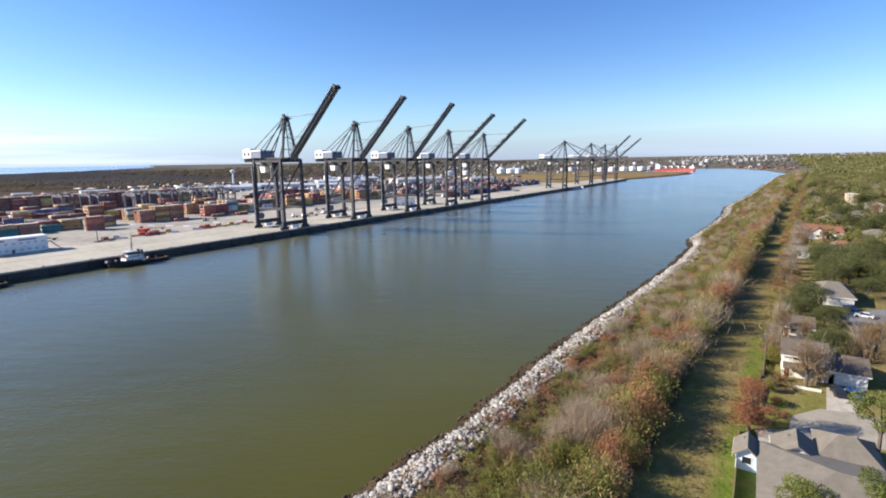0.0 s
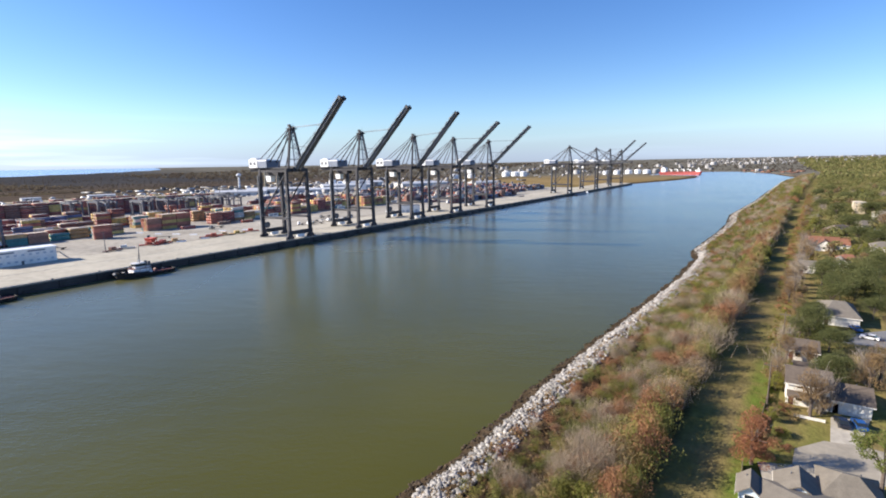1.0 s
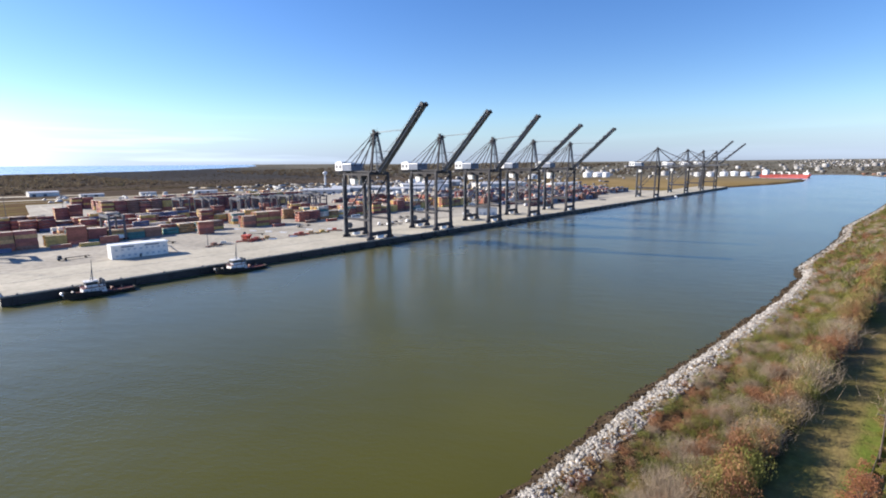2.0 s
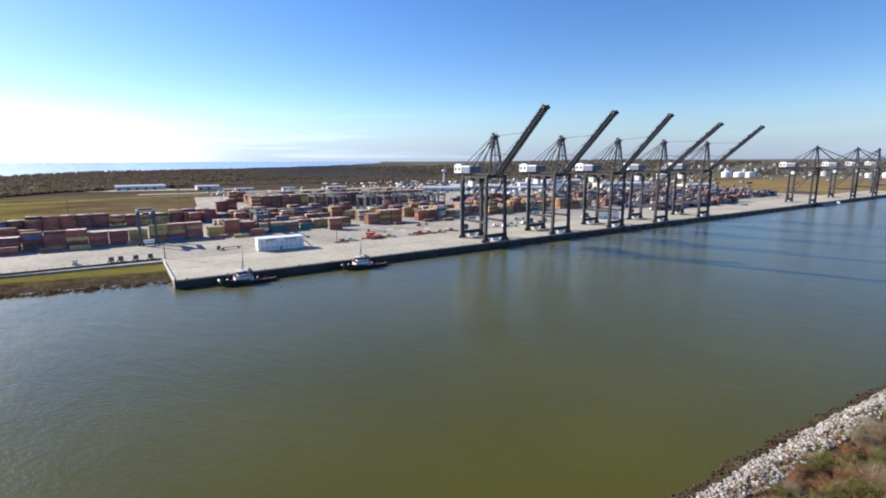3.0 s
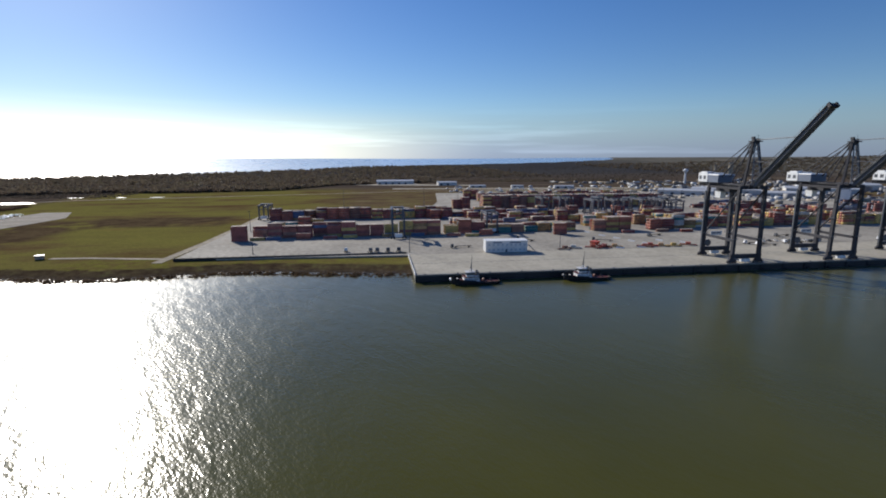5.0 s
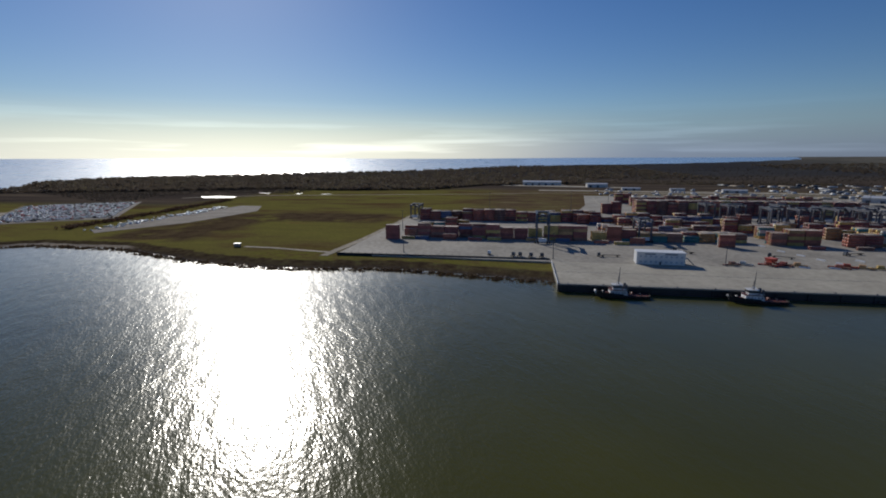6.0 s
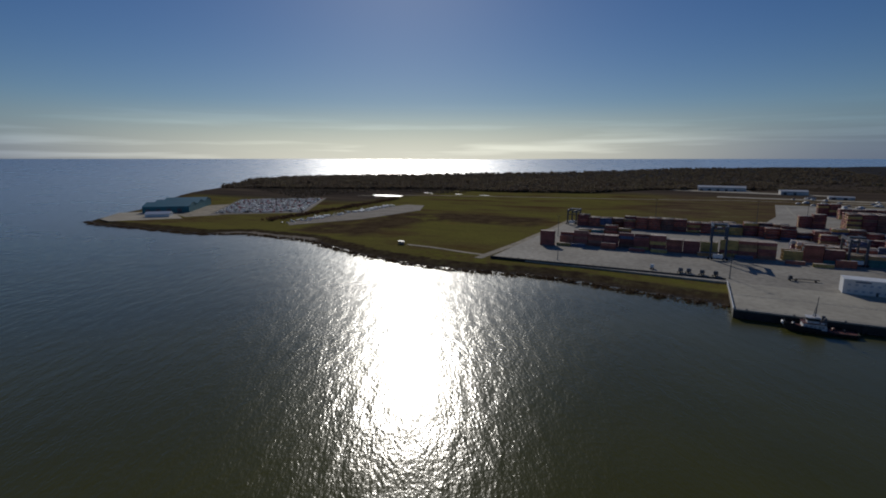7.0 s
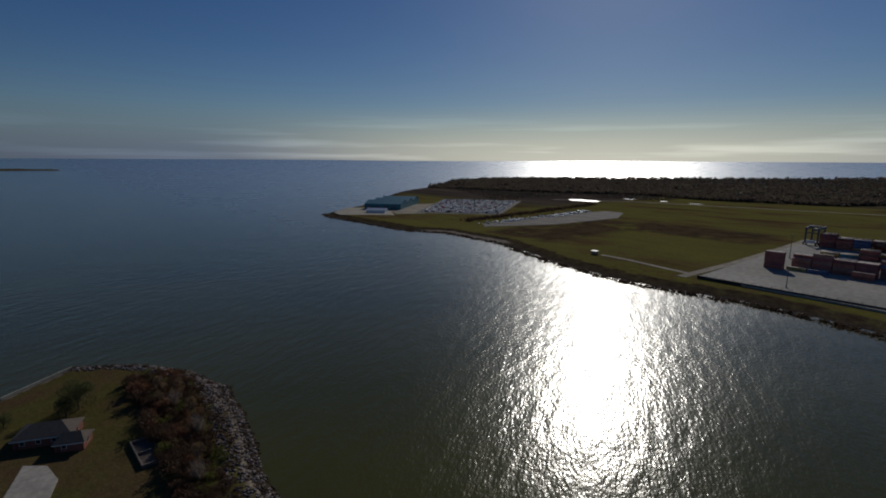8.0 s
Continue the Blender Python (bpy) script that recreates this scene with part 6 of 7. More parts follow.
woods(1500, 4400, 300, 3300, 5000, 7, 13, lambda x, y: np.where(y > 1900 - .1 * x, 0.9, .25), 65)
x, y = rw.uniform(-1060, -480, 4200), rw.uniform(330, 860, 4200)
ok = (inside_distance(x, y, FAR_LAND) > 4) & (y > 330 + (-480 - x) * .55) & ~((x > -700) & (y < 690)) & (inside_distance(x, y, np.array([(-606, 172), (-505, 255), (-655, 476), (-785, 378)], float)) < -8)
merged("brush", WOODS, on_ground(np.column_stack([x[ok], y[ok]])), rw.uniform(1.2, 3.0, ok.sum()), M_SCRUB, "dark brown brush behind the car park", "brush", seed=66)

# ---- trees ----
def make_tree(kind, seed):
    r = np.random.default_rng(seed)
    spec = {"oak": (M_OAK, "broad dark evergreen oak", 9.0, 5.5, 9000, .125, 12), "red": (M_RED, "russet autumn-leaved tree by the mown strip", 9.5, 4.4, 11000, .085, 12),
            "pine": (M_PINE, "slender pine with light green tufted crown", 11.0, 3.6, 5200, .12, 9), "brown": (M_BROWN, "half-bare tree with brown leaves", 9.0, 4.0, 5200, .085, 9),
            "lime": (M_LIME, "yellow-green leafy garden tree", 8.0, 3.8, 5500, .11, 9), "bare": (M_GREYTWIG, "bare grey leafless tree", 9.0, 3.6, 0, .3, 0)}[kind]
    m, label, h, rad, count, leaf, nb = spec
    t = thing("tree", label, "tree")
    trunk = Build()
    fork = h * (0.35 if kind not in ("pine", "red") else 0.5)
    trunk.tube((0, 0, -.3), (r.normal(0, .15), r.normal(0, .15), fork), .34, .24, 8)
    tips = []
    for k in range(7):
        a = k * 0.9 + r.uniform(-.3, .3)
        reach = rad * r.uniform(.4, .8)
        tip = (math.cos(a) * reach, math.sin(a) * reach, h * r.uniform(.6, .92))
        mid = (tip[0] * .4, tip[1] * .4, fork + (tip[2] - fork) * .5)
        trunk.tube((0, 0, fork - .2 + r.uniform(-.8, .3)), mid, .16, .11, 6).tube(mid, tip, .11, .04, 5)
        tips.append(tip)
        if kind in ("bare", "brown"):
            for j in range(9):
                b2 = [mid[q] + (tip[q] - mid[q]) * r.uniform(.1, 1) for q in range(3)]
                e2 = (b2[0] + r.normal(0, 1.0), b2[1] + r.normal(0, 1.0), b2[2] + abs(r.normal(0, 1.3)))
                trunk.tube(b2, e2, .045, .015, 4, False)
    part("trunk", trunk, M_BARK if kind != "bare" else mat("grey_bark", (0.24, 0.21, 0.18), 0.9), t)
    if count:
        blobs = [(q[0], q[1], q[2], rad * r.uniform(.32, .5)) for q in tips]
        blobs += [(r.normal(0, rad * .3), r.normal(0, rad * .3), h * r.uniform(.62, .95), rad * r.uniform(.3, .45)) for _ in range(nb - 5)]
        if kind == "oak":
            blobs += [(math.cos(k) * rad * .62, math.sin(k) * rad * .62, h * r.uniform(.25, .5), rad * r.uniform(.3, .42)) for k in range(6)]
        if kind in ("red", "brown", "lime"):
            blobs = []
            for k in range(40 if kind == "red" else 22):
                up = r.uniform(.14 if kind == "red" else .3, .97)
                wide = rad * .8 * math.sin(math.pi * min(.92, .25 + up * .72)) ** .7
                a = r.uniform(0, 6.28)
                blobs.append((math.cos(a) * wide * r.uniform(.2, .95), math.sin(a) * wide * r.uniform(.2, .95), h * up, rad * r.uniform(.18, .36)))
        v, f = leaf_cloud(seed + 5, blobs, count, leaf)
        part("crown", arrays("crown", v, f, m), None, t)
    else:
        v, f = twig_cloud(seed + 6, 240, 0.006, .7)
        v = v * np.array([rad * 1.6, rad * 1.6, h])
        part("crown", arrays("crown", v, f, m), None, t, "fine bare twigs")
    return t


G = 3.0
TREES = {k: [make_tree(k, 200 + 10 * i + j) for j in range(2)] for i, k in enumerate(("oak", "red", "pine", "brown", "lime", "bare"))}
used = {}
tr = random.Random(5)


def tree(kind, x, y, s=1.0):
    lst = TREES[kind]
    j = used.get(kind, 0)
    used[kind] = j + 1
    z = float(land_height(np.array([x]), np.array([y]))[0])
    m = Matrix.Translation((x, y, z)) @ Matrix.Rotation(tr.uniform(0, 6.28), 4, "Z") @ Matrix.Scale(s, 4)
    if j < 2:
        lst[j].matrix_world = m
    else:
        c = copy_thing(lst[j % 2], m)
        c.scale = (s, s, s)


for k, x, y, s in (("red", 93.3, -282.7, 1.0), ("pine", 91.2, -299.2, 1.05), ("pine", 67, -288.5, .85), ("pine", 71, -296.5, .85), ("brown", 118.3, -292.3, 1.05), ("bare", 121, -294, 1.0), ("oak", 138, -296.5, .75), ("oak", 143, -299, .7), ("brown", 139, -304.5, 1.0),
                   ("brown", 145, -307, 1.05), ("brown", 136, -308, .9), ("bare", 143, -304, 1.0), ("brown", 131, -286.3, .7), ("lime", 128.5, -286.5, .55), ("bare", 138, -287, .8), ("brown", 149, -289, .8), ("oak", 163, -299, .7), ("oak", 168, -302, .6),
                   ("oak", 176, -295.5, .95), ("oak", 183, -297, .8), ("oak", 191.5, -297, .8), ("oak", 171, -293, .7), ("oak", 214, -304, 1.0), ("oak", 222, -307, 1.1), ("oak", 229, -312, 1.1), ("oak", 226, -319, 1.1), ("oak", 236, -308, 1.1), ("oak", 240, -316, 1.2), ("oak", 252, -304, 1.1),
                   ("oak", 252, -313, 1.2), ("oak", 262, -318, 1.2), ("oak", 262, -307, 1.1), ("oak", 278, -326, 1.2), ("oak", 214, -322, 1.0), ("oak", 205, -314, .8), ("brown", 190, -293, .7), ("brown", 204, -293.5, .7), ("bare", 160, -289, .8), ("brown", 222, -292, .8),
                   ("brown", 244, -292, .8), ("bare", 232, -294, .9), ("bare", 262, -297, .9), ("bare", 284, -298, 1.0), ("brown", 300, -302, 1.0), ("lime", 326, -323, 1.2), ("lime", 334, -327, 1.0), ("brown", 316, -312, 1.0), ("bare", 330, -305, 1.1), ("oak", 300, -326, 1.1), ("oak", 372, -338, 1.2),
                   ("lime", 346, -330, .9), ("oak", 392, -332, 1.2), ("brown", 384, -315, 1.0), ("bare", 350, -303, 1.1), ("oak", 400, -348, 1.2), ("brown", 292, -322, 1.0), ("lime", 206, -308, .4), ("lime", 112, -285.5, .45), ("brown", 104, -283.5, .45),
                   ("oak", -190.7, -278.6, 1.05), ("oak", -187, -282, .7), ("oak", -191, -297, .5), ("brown", -186, -256, .75), ("brown", -181, -251, .7), ("bare", -172, -254, .7), ("brown", -163, -251, .7), ("bare", -150, -252, .7), ("brown", -176, -258, .6), ("brown", -134, -256, .7), ("bare", -126, -258, .7)):
    tree(k, x, y, s)
# hedgerow of small autumn trees along the garden side of the strip
for k in range(46):
    x = 148 + k * 11 + tr.uniform(-4, 4)
    tree(tr.choice(("brown", "brown", "bare", "bare", "lime", "brown")), x, float(line_y(STRIP_R, x)) - tr.uniform(3, 9), tr.uniform(.45, .8))
for _ in range(60):
    x = tr.uniform(420, 1000)
    top, low = float(line_y(STRIP_R, x)) - 10, -281 - .21 * x
    tree(tr.choice(("oak", "oak", "brown", "lime", "bare")), x, tr.uniform(low, top), tr.uniform(1.0, 1.5))
for kind, lst in TREES.items():
    for spare_tree in lst[used.get(kind, 0):]:
        for o in (*spare_tree.children_recursive, spare_tree):
            bpy.data.objects.remove(o)
for seed, x0, x1, n, lo, hi in ((71, 280, 700, 420, 4, 6.5), (72, 700, 1600, 1500, 5, 9), (73, 1600, 3200, 2600, 7, 12), (74, 3000, 4700, 2200, 9, 15)):
    r = np.random.default_rng(seed)
    x = r.uniform(x0, x1, n)
    t = r.uniform(0, 1, n)
    top = line_y(STRIP_R, x) - 9
    y = top + (-281 - .32 * x - 60 - top) * t
    p = on_ground(np.column_stack([x, y]))
    ok = p[:, 2] > 2
    merged("tree_canopy", WOODS if x0 > 1500 else CANOPY, p[ok], r.uniform(lo, hi, ok.sum()), M_CANOPY, "mixed green and brown tree canopy over the suburb", "trees", seed=seed)

# ---- houses ----
M_SHINGLE = mat("grey_shingle", (0.168, 0.148, 0.12), 0.9, var=0.16, fine=5, broad=0.9)
M_SHINGLE2 = mat("brown_shingle", (0.125, 0.098, 0.075), 0.9, var=0.18, fine=5, broad=0.9)
M_TILE = mat("orange_roof", (0.24, 0.105, 0.06), 0.85, var=0.3, fine=2.0)
M_SIDING = mat("white_siding", (0.70, 0.67, 0.61), 0.7, var=0.1, fine=2.0)
M_BLUESIDE = mat("pale_blue_siding", (0.50, 0.58, 0.66), 0.7, var=0.1, fine=2.0)
M_BRICK = mat("red_brick", (0.25, 0.09, 0.06), 0.85, var=0.4, fine=5)
M_TANWALL = mat("tan_stucco", (0.50, 0.42, 0.31), 0.8, var=0.15)
M_FENCE = mat("weathered_boards", (0.20, 0.16, 0.12), .9, var=.3, fine=3)
M_DRIVE = mat("driveway_concrete", (0.43, 0.39, 0.32), 0.9, var=0.2, fine=0.8, broad=0.2)


def house(name, label, x, y, turn, w, d, h, roof_m, wall_m, rise=2.2, hip=0.0, garage=0, storeys=1):
    """A house w by d metres; its front looks along -y of its own, hip: how far the ridge ends are drawn in."""
    o = thing(name, label, "house" if name == "house" else "shed", (x, y, G), turn)
    wl = Build().box(-w / 2, w / 2, -d / 2, d / 2, -.3, h)
    if hip == 0:
        for sx in (-w / 2, w / 2 - .2):
            k = len(wl.v)
            wl.v += [(sx, -d / 2, h), (sx, d / 2, h), (sx, 0, h + rise), (sx + .2, -d / 2, h), (sx + .2, d / 2, h), (sx + .2, 0, h + rise)]
            wl.f += [(k, k + 2, k + 1), (k + 3, k + 4, k + 5), (k, k + 3, k + 5, k + 2), (k + 1, k + 2, k + 5, k + 4)]
    part("wall", wl, wall_m, o)
    e, t = .5, .22
    for s in (-1, 1):
        a = [(-w / 2 - e, s * (d / 2 + e), h - e * rise / (d / 2)), (w / 2 + e, s * (d / 2 + e), h - e * rise / (d / 2)), (w / 2 + e - hip, 0, h + rise), (-w / 2 - e + hip, 0, h + rise)]
        part("roof", Build().hexa([*a, *[(q[0], q[1], q[2] + t) for q in a]]), roof_m, o)
        part("fascia", Build().beam(a[0], a[1], .06, .3), M_SIDING, o)
        if hip:
            sx = s * (w / 2 + e)
            a = [(sx, -d / 2 - e, h - e * rise / (d / 2)), (sx, d / 2 + e, h - e * rise / (d / 2)), (sx - s * hip, .02, h + rise), (sx - s * hip, -.02, h + rise)]
            part("roof", Build().hexa([*a, *[(q[0], q[1], q[2] + t) for q in a]]), roof_m, o)
    for s in range(storeys):
        z = 1.0 + s * 2.8
        for side in (-1, 1):
            for k in range(max(1, int(w / 4))):
                wx = -w / 2 + 1.6 + k * 3.8
                if garage and side < 0 and s == 0 and wx > w / 2 - 6.5 * garage:
                    continue
                win = part("window", Build().box(wx, wx + 1.3, side * d / 2 - .05, side * d / 2 + .05, z, z + 1.3), M_SIDING, o)
                part("pane", Build().box(wx + .12, wx + 1.18, side * d / 2 - .07, side * d / 2 + .07, z + .12, z + 1.18), M_GLASS, win)
        for sx in (-1, 1):
            win = part("window", Build().box(sx * w / 2 - .05, sx * w / 2 + .05, -.7, .7, z, z + 1.3), M_SIDING, o)
            part("pane", Build().box(sx * w / 2 - .07, sx * w / 2 + .07, -.58, .58, z + .12, z + 1.18), M_GLASS, win)
    part("door", Build().box(-w / 2 + .4, -w / 2 + 1.3, -d / 2 - .06, -d / 2 + .05, 0, 2.05), M_REDOX, o)
    for k in range(garage):
        part("garage_door", Build().box(w / 2 - 3.3 - k * 3.1, w / 2 - .7 - k * 3.1, -d / 2 - .06, -d / 2 + .05, 0, 2.2), M_SIDING, o, "white garage door")
    part("vent_pipe", Build().tube((w * .2, d * .18, h + rise * .5), (w * .2, d * .18, h + rise * .75 + .4), .09), M_STEEL2, o)
    return o


# the front faces the camera's side (-x) with a quarter turn
house("house", "low house with a grey hipped shingle roof", 75.5, -293.8, -90, 19, 18, 2.8, M_SHINGLE, M_BLUESIDE, 3.0, 8.6)
house("house", "low wing with a grey hipped shingle roof", 89.3, -295.2, -90, 7, 8, 2.7, M_SHINGLE, M_BLUESIDE, 1.9, 3.0)
house("house", "front gable of the grey-roofed house", 85.5, -288.8, 0, 5.0, 5.5, 2.7, M_SHINGLE, M_BLUESIDE, 1.7)
house("garden_shed", "small pale blue garden shed with white trim", 82.4, -282.6, 0, 4.4, 2.8, 2.5, M_SHINGLE, M_BLUESIDE, 1.2)
white_house = house("house", "white two-storey house with a brown shingle roof", 127.6, -292, -90, 7.4, 10, 4.9, M_SHINGLE2, M_SIDING, 1.9, 0, 0, 2)
PORCH = (Build().hexa([(-3.7, -7.2, 2.5), (3.7, -7.2, 2.5), (3.7, -5, 3.1), (-3.7, -5, 3.1), (-3.7, -7.2, 2.65), (3.7, -7.2, 2.65), (3.7, -5, 3.25), (-3.7, -5, 3.25)]))
part("porch_roof", PORCH, M_SHINGLE2, white_house)
house("house", "brown-roofed garage wing beside a driveway", 127.2, -299.2, -90, 6.6, 9, 2.9, M_SHINGLE2, M_SIDING, 2.0, 0, 2)
house("house", "small house with brown roof and red brick wall", 156, -292.5, -90, 6.5, 9, 2.9, M_SHINGLE2, M_SIDING, 1.7)
house("house", "low red brick outhouse with a flat brown roof", 141, -292.5, -90, 4, 5, 2.6, M_SHINGLE2, M_BRICK, .8)
house("house", "grey-roofed house with two white garage doors", 200.5, -304.3, -90, 9, 19, 3.0, M_SHINGLE, M_SIDING, 2.8, 3.4, 2)
house("house", "orange-roofed house among trees", 360, -314, -90, 20, 11, 3.4, M_TILE, M_SIDING, 3.6)
house("house", "white front gable of the orange-roofed house", 353, -312, 0, 8, 8, 3.3, M_TILE, M_SIDING, 3.0)
house("house", "white gabled house among the oaks", 293, -314, 0, 10, 6, 3.4, M_SHINGLE, M_SIDING, 2.4)
house("house", "house with red-brown roof behind the oaks", 306, -318, -90, 8, 12, 3.2, M_TILE, M_BRICK, 2.2, 3)
house("house", "pale house at the end of the hedge", 282, -300.5, -90, 6, 10, 3.2, M_SHINGLE, M_SIDING, 1.8)
house("house", "tan four-storey building above the trees", 612, -358, -90, 9, 11, 11, M_TANWALL, M_TANWALL, .8, 4, 0, 4)
house("house", "pale grey-roofed house in the trees", 360, -339, -90, 10, 14, 3.4, M_SHINGLE, M_SIDING, 2.4, 4)
house("house", "pale flat-roofed house in the trees", 552, -366, -90, 10, 12, 6, M_TANWALL, M_SIDING, 1.2, 4, 0, 2)
house("house", "grey-roofed house in the trees", 470, -346, -60, 14, 12, 4, M_SHINGLE, M_SIDING, 3, 3)
house("house", "brown-roofed house in the trees", 430, -326, -40, 14, 12, 4, M_SHINGLE2, M_BRICK, 3, 3)
house("house", "dark-roofed house on the point", -175.5, -286.5, 68, 14, 9, 2.9, M_SHINGLE2, M_BRICK, 2.2, 4)
house("house", "small dark-roofed wing on the point", -166.2, -281.2, 66, 7, 6, 2.7, M_SHINGLE2, M_BRICK, 1.6, 2)
ft = thing("foundation", "old bare foundation slab with low broken walls", "foundation", (-149, -265.8, G), 3)
part("slab", Build().box(-7.5, 7.5, -2.8, 2.8, -.2, .25), M_SHINGLE2, ft)
for q in ((-7.5, 7.5, -2.8, -2.4), (-7.5, 7.5, 2.4, 2.8), (-7.5, -7.1, -2.4, 2.4), (7.1, 7.5, -2.4, 2.4), (0, .4, -2.4, 1)):
    part("wall_stub", Build().box(*q, .25, 1.0), M_FENCE, ft)

# streets, drives, fences
pad("street", [(94.3, -291.4), (96.8, -288.6), (102.7, -289.2), (108.4, -293.8), (109.7, -299.1), (108, -335), (96, -335), (97.6, -298.9)], G + .12, mat("pale_street", (0.31, 0.275, 0.215), .9, var=.15, fine=.8, broad=.2), "pale grey end of a street", "road")
pad("driveway", [(108.5, -294.8), (119.8, -295.8), (122.4, -302.3), (109.9, -299.2)], G + .14, M_DRIVE, "pale concrete driveway before a garage")
pad("path", [(88.2, -284.6), (94.5, -283.6), (96.6, -288.5), (94, -291), (89, -290)], G + .1, M_DRIVE, "pale concrete path by the shed")
pad("street", [(173, -302.6), (183, -305.6), (193, -316), (190, -345), (176, -345), (174.6, -314)], G + .12, M_ASPHALT, "grey street between the houses", "road")
pad("driveway", [(-159, -287.5), (-150, -285.5), (-140, -288), (-137, -298), (-146, -297), (-163, -292.5)], G + .12, M_DRIVE, "pale driveway on the point")
sw = thing("sea_wall", "low pale sea wall along the point", "wall", kind="structure")
b = Build()
for (xa, ya), (xb, yb) in (((-212, -316), (-222, -299)), ((-222, -299), (-239, -278)), ((-200, -345), (-212, -316))):
    b.beam((xa + 1.0, ya, .7), (xb + 1.0, yb, .7), .45, 1.8)
part("wall_run", b, M_CONC, sw)


def board_fence(pts, h, m, label):
    f = thing("fence", label, "fence", (pts[0][0], pts[0][1], G))
    x0, y0 = pts[0]
    for (xa, ya), (xb, yb) in zip(pts, pts[1:]):
        L = math.hypot(xb - xa, yb - ya)
        n = max(1, int(L / 2.4))
        for k in range(n + 1):
            px, py = xa + (xb - xa) * k / n - x0, ya + (yb - ya) * k / n - y0
            part("post", Build().box(px - .06, px + .06, py - .06, py + .06, -.2, h + .1), m, f)
        part("panel", Build().beam((xa - x0, ya - y0, h / 2 + .05), (xb - x0, yb - y0, h / 2 + .05), .05, h), m, f)


board_fence([(66, -281.3), (92, -281.4)], 1.7, M_FENCE, "weathered board fence along the mown strip")
board_fence([(97, -282.6), (118, -284.6), (140, -286.3)], 1.2, M_FENCE, "low weathered fence behind the gardens")
board_fence([(116.5, -289.5), (116.6, -294.6)], .6, M_SIDING, "low white rail beside the lawn")


def utility_pole(x, y):
    u = thing("utility_pole", "wooden utility pole with a cross-arm", "utility pole", (x, y, G), 0, "utility poles")
    part("pole", Build().tube((0, 0, -.3), (0, 0, 10.5), .16, .11, 8), M_BARK, u)
    part("cross_arm", Build().box(-.08, .08, -1.2, 1.2, 9.6, 9.75), M_BARK, u)
    for k in (-1.1, -.4, .4, 1.1):
        part("insulator", Build().tube((0, k, 9.75), (0, k, 9.95), .06), M_STEEL2, u)


for x, y in ((117.5, -284.9), (160, -288.5), (215, -293), (290, -299)):
    utility_pole(x, y)


def car(x, y, turn, m, label, z=G + .12):
    c = thing("car", label, "car", (x, y, z), turn)
    body = part("body", Build().hexa([(-2.2, -.9, .3), (2.2, -.9, .3), (2.2, .9, .3), (-2.2, .9, .3), (-2.15, -.86, .95), (2.1, -.86, .85), (2.1, .86, .85), (-2.15, .86, .95)]), m, c)
    part("cabin", Build().hexa([(-1.7, -.8, .9), (1.0, -.8, .86), (1.0, .8, .86), (-1.7, .8, .9), (-1.2, -.68, 1.45), (.3, -.68, 1.45), (.3, .68, 1.45), (-1.2, .68, 1.45)]), M_GLASS, c)
    part("roof", Build().box(-1.2, .3, -.68, .68, 1.45, 1.5), m, c)
    for sx in (-1.35, 1.4):
        for sy in (-1, 1):
            part("wheel", Build().tube((sx, sy * .68, .33), (sx, sy * .92, .33), .33, n=10), M_BLACK, c)


M_CARW = mat("white_car_paint", (.78, .76, .74), .36, var=.05, spec=.8)
M_CARB = mat("blue_car_paint", (.02, .08, .25), .25, var=.05)
M_CARD = mat("dark_car_paint", (.015, .018, .03), .25, var=.05)
car(180.5, -309.8, 75, M_CARW, "white saloon car parked on the street")
car(117.2, -297.3, 8, M_CARD, "dark car parked in the driveway")
car(117.8, -300.0, 8, M_CARB, "blue car parked in the driveway")
car(188.5, -307.6, 20, M_CARB, "dark blue car parked by the garage")

M_TANWALL_FAR = mat("tan_sheet_metal", (0.40, 0.33, 0.24), 0.7, var=0.2)
for k in range(9):
    car(318 + k * 6.0, 79 - k * .7 + (k % 3) * .8, 88 + (k * 37) % 9, (M_CARW, M_CARD, M_CARW)[k % 3], ("white", "dark", "white")[k % 3] + " car parked on the apron behind the cranes", 4.2)
# ---- crowded car park and boat strip on the far side ----
CARFORM = [(np.array(Build().hexa([(-2.2, -.9, .3), (2.2, -.9, .3), (2.2, .9, .3), (-2.2, .9, .3), (-2.1, -.85, .95), (2.1, -.85, .9), (2.1, .85, .9), (-2.1, .85, .95)]).hexa([(-1.6, -.8, .95), (.9, -.8, .9), (.9, .8, .9), (-1.6, .8, .95), (-1.1, -.68, 1.5), (.4, -.68, 1.5), (.4, .68, 1.5), (-1.1, .68, 1.5)]).v),
            np.array(Build().hexa([(0, 0, 0)] * 8).hexa([(0, 0, 0)] * 8).f))]
rc = np.random.default_rng(81)
u, v = np.meshgrid(np.linspace(.02, .98, 34), np.linspace(.04, .96, 26))
u, v = u.ravel() + rc.normal(0, .004, u.size), v.ravel() + rc.normal(0, .003, u.size)
c00, c10, c11, c01 = np.array((-606, 180.)), np.array((-513, 256.)), np.array((-656, 468.)), np.array((-777, 378.))
pp = (c00 * (1 - u)[:, None] + c10 * u[:, None]) * (1 - v)[:, None] + (c01 * (1 - u)[:, None] + c11 * u[:, None]) * v[:, None]
pp = np.column_stack([pp, np.full(len(pp), 3.2)])
kk = rc.choice((0, 0, 0, 1, 1, 2, 3, 4, 4), len(pp))
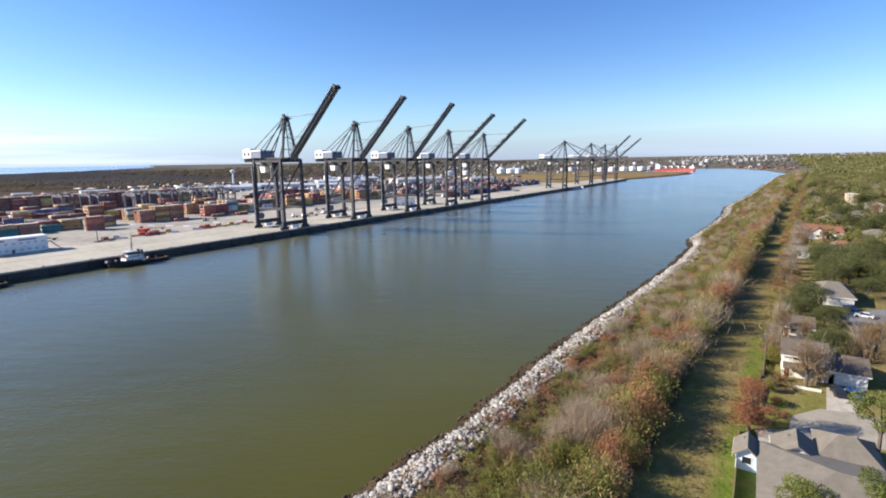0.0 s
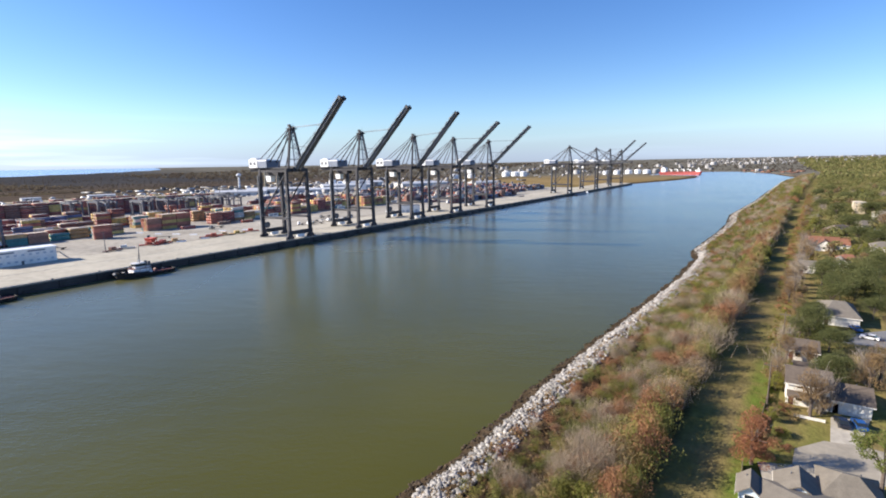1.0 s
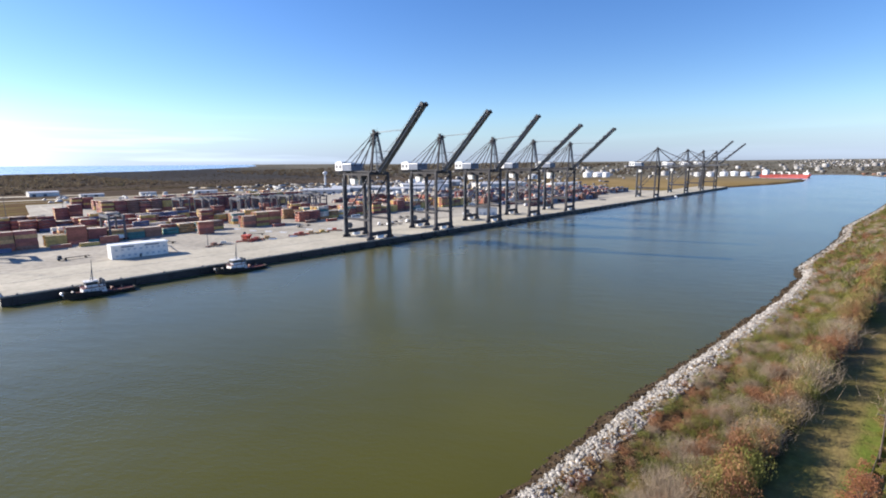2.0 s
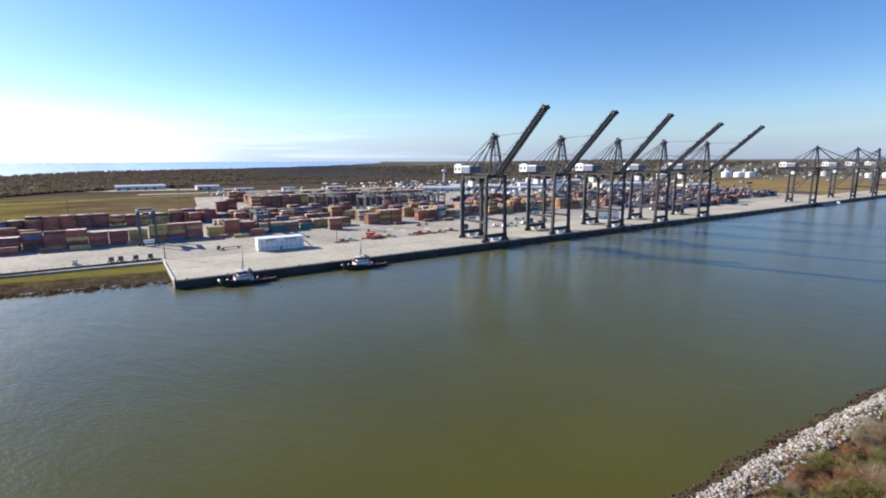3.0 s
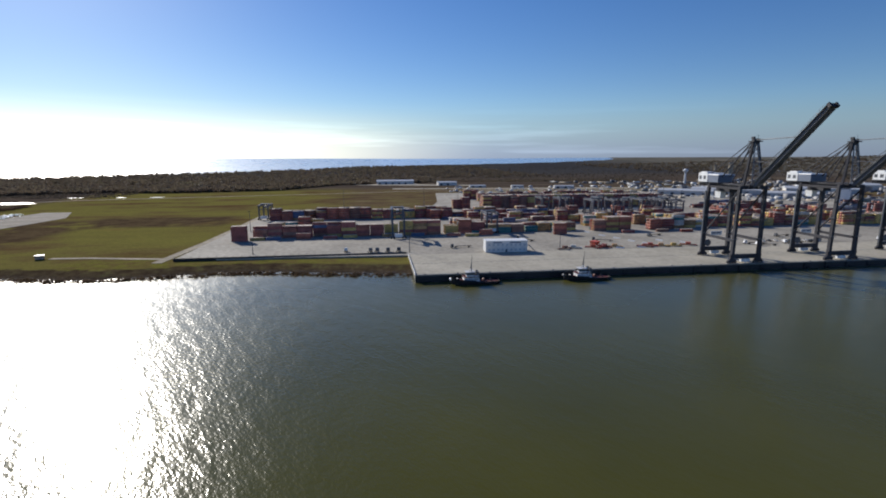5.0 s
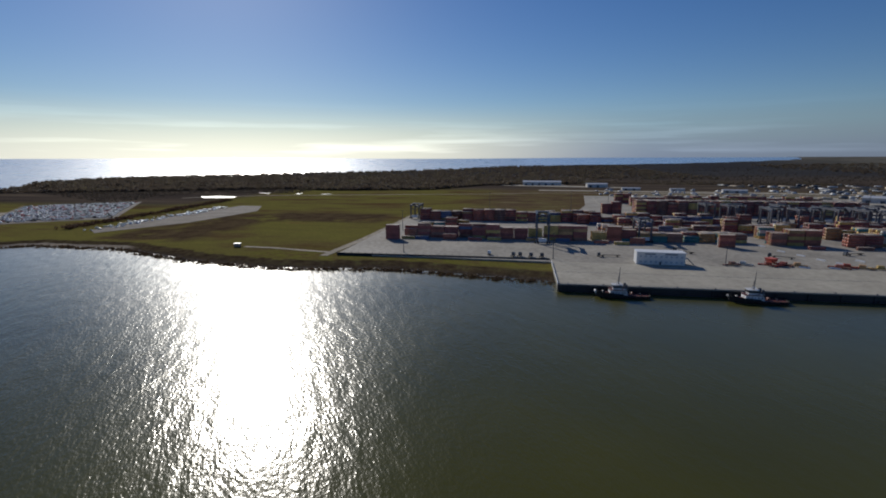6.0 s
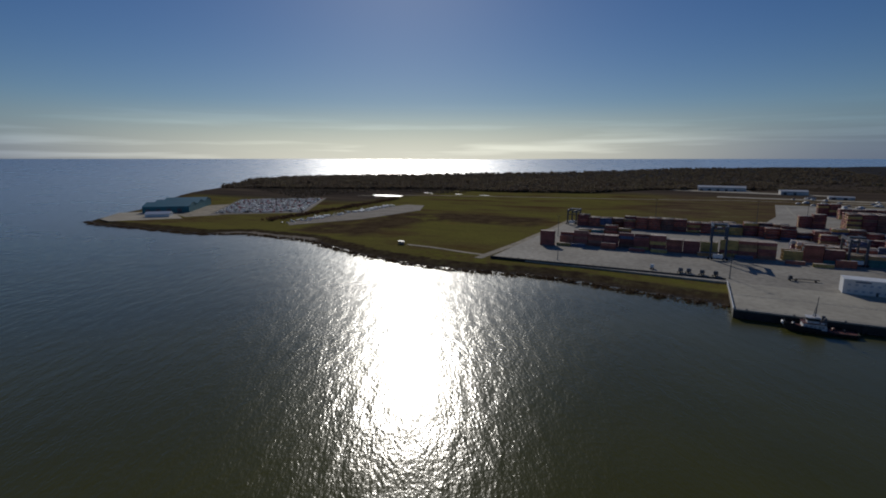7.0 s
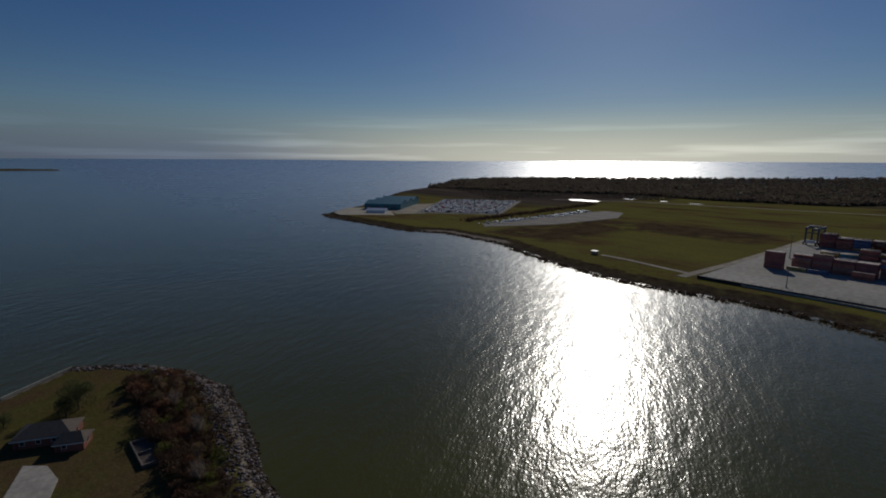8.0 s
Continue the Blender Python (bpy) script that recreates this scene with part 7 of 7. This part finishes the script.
for k, m, nm in ((0, M_CARW, "white"), (1, mat("silver_car_paint", (.5, .49, .48), .36, .6), "silver"), (2, M_CARD, "dark"), (3, mat("red_car_paint", (.35, .05, .04), .36, spec=.8), "red")):
    merged("parked_cars", CARFORM, pp[kk == k], np.full((kk == k).sum(), 1.15), m, nm + " cars crowded in the car park", "cars", seed=82 + k)
t = rc.beta(1.3, 1, 150)
pp = np.column_stack([-444 - 8 * t + rc.normal(0, 6, 150), 146 + 265 * t, np.full(150, 3.2)])
merged("parked_trailers", CARFORM, pp, rc.uniform(.6, 1.25, 150), mat("bright_boat_hulls", (.85, .85, .84), .34, metal=.6, var=.05), "white boats and trailers parked along the strip", "trailers", seed=88)
pp = np.column_stack([rc.uniform(150, 900, 130), rc.uniform(640, 900, 130), np.full(130, 3.2)])
merged("parked_trailers", CARFORM, pp, rc.uniform(1.4, 3.0, 130), M_ROOFW, "white trailers parked behind the yard", "trailers", seed=89)
pp = np.column_stack([rc.uniform(560, 760, 90), rc.uniform(420, 640, 90), np.full(90, 4.2)])
merged("parked_trailers", CARFORM, pp, rc.uniform(1.2, 2.0, 90), M_ROOFW, "white trailers parked beside the sheds", "trailers", seed=90)

# works and stored goods in the flat behind the yard
rk = np.random.default_rng(95)
LOW_FORM = [(np.array(Build().box(-1, 1, -.5, .5, 0, .42).v), np.array(Build().box(0, 1, 0, 1, 0, 1).f)), (np.array(Build().box(-.6, .6, -.6, .6, 0, .7).v), np.array(Build().box(0, 1, 0, 1, 0, 1).f)),
            (np.array(Build().box(-2.2, 2.2, -.5, .5, 0, .4).v), np.array(Build().box(0, 1, 0, 1, 0, 1).f))]
for m, nm, n in ((M_ROOFW, "white", 48), (M_STEEL2, "grey", 70), (M_TANWALL_FAR, "tan", 120)):
    x, y = rk.uniform(520, 1200, n), rk.uniform(360, 1150, n)
    keep = y > 330 + 0.12 * np.abs(x - 900)
    p = on_ground(np.column_stack([x[keep], y[keep]]))
    merged("stored_goods", LOW_FORM, p, rk.uniform(4, 10, keep.sum()), m, nm + " sheds and stored goods in the flat behind the yard", "works", seed=int(n))

# ---- far town and works on the horizon ----
FORM = [(np.array(Build().box(-1, 1, -.6, .6, 0, .5).v), np.array(Build().box(0, 1, 0, 1, 0, 1).f)), (np.array(Build().box(-.5, .5, -.5, .5, 0, 1).v), np.array(Build().box(0, 1, 0, 1, 0, 1).f)),
        (np.array(Build().tube((0, 0, 0), (0, 0, .7), .6, .6, 10).v), np.array([(i, (i + 1) % 10, 10 + (i + 1) % 10, 10 + i) for i in range(10)]))]


def far_scatter(name, templates, lo, hi, near, far, count, small, large, m, label, category, seed):
    """Forms strewn over the distant land between two bearings and two distances."""
    r = np.random.default_rng(seed)
    a, d = np.radians(r.uniform(lo, hi, count)), r.uniform(near, far, count)
    p = on_ground(np.column_stack([d * np.sin(a), -281 + d * np.cos(a)]))
    p = p[land_height(p[:, 0], p[:, 1]) - rim(p[:, 0], p[:, 1]) > 2]
    merged(name, templates, p, small + (large - small) * r.beta(1, 2.5, len(p)), m, label, category, seed=seed)


M_FARWHITE = mat("pale_far_walls", (0.42, 0.41, 0.41), 0.7, var=0.3, fine=0.05, island=0.5)
M_REDSOIL = mat("red_brown_cargo", (0.26, 0.13, 0.09), 0.9, var=0.3, fine=0.05, island=0.4)
far_scatter("far_buildings", FORM[:2], 83, 101, 3900, 5150, 520, 4, 15, M_FARWHITE, "pale buildings along the horizon", "buildings", 91)
far_scatter("far_tanks", FORM[2:], 58, 90, 2400, 4300, 70, 14, 34, M_FARWHITE, "white storage tanks in the flat distance", "tanks", 93)
far_scatter("far_buildings", FORM[:2], 40, 80, 1900, 4600, 130, 4, 12, M_FARWHITE, "pale works buildings in the flat distance", "buildings", 92)
far_scatter("works_sheds", FORM[:2], 40, 63, 820, 2000, 130, 4, 13, M_FARWHITE, "white and pale grey sheds of the works behind the yard", "works", 97)
far_scatter("works_plant", FORM[:2], 38, 66, 760, 1700, 260, 3, 11, mat("grey_plant", (0.22, 0.22, 0.25), 0.7, var=0.3, fine=0.05, island=0.6), "grey plant and stores of the works behind the yard", "works", 98)
far_scatter("works_tanks", FORM[2:], 42, 60, 900, 1700, 26, 8, 18, M_FARWHITE, "white tanks of the works behind the yard", "tanks", 99)
far_scatter("dock_stockpiles", FORM[:1], 87.5, 93, 2350, 2900, 34, 5, 14, M_REDSOIL, "red-brown stockpiles and piers across the basin", "stockpiles", 94)
far_scatter("far_trees", WOODS, 66, 94, 2600, 5000, 1500, 4, 9, M_SCRUB, "dark tree belts in the flat distance", "trees", 96)

# ---- single stones, nearest the camera's line ----
bank = thing("rock_armour", "pale broken rocks forming the channel bank", "rocks")
STONE_MESH = [arrays("stone", tv, tf, M_ROCK) for tv, tf in STONES]
for i in single:
    ob = new("stone", STONE_MESH[int(i) % 7])
    ob.parent = bank
    ob.matrix_basis = Matrix.Translation(NEARROCK[i].tolist()) @ Matrix.Rotation(float(i), 4, "Z") @ Matrix.Scale(float(size0[i]), 4)
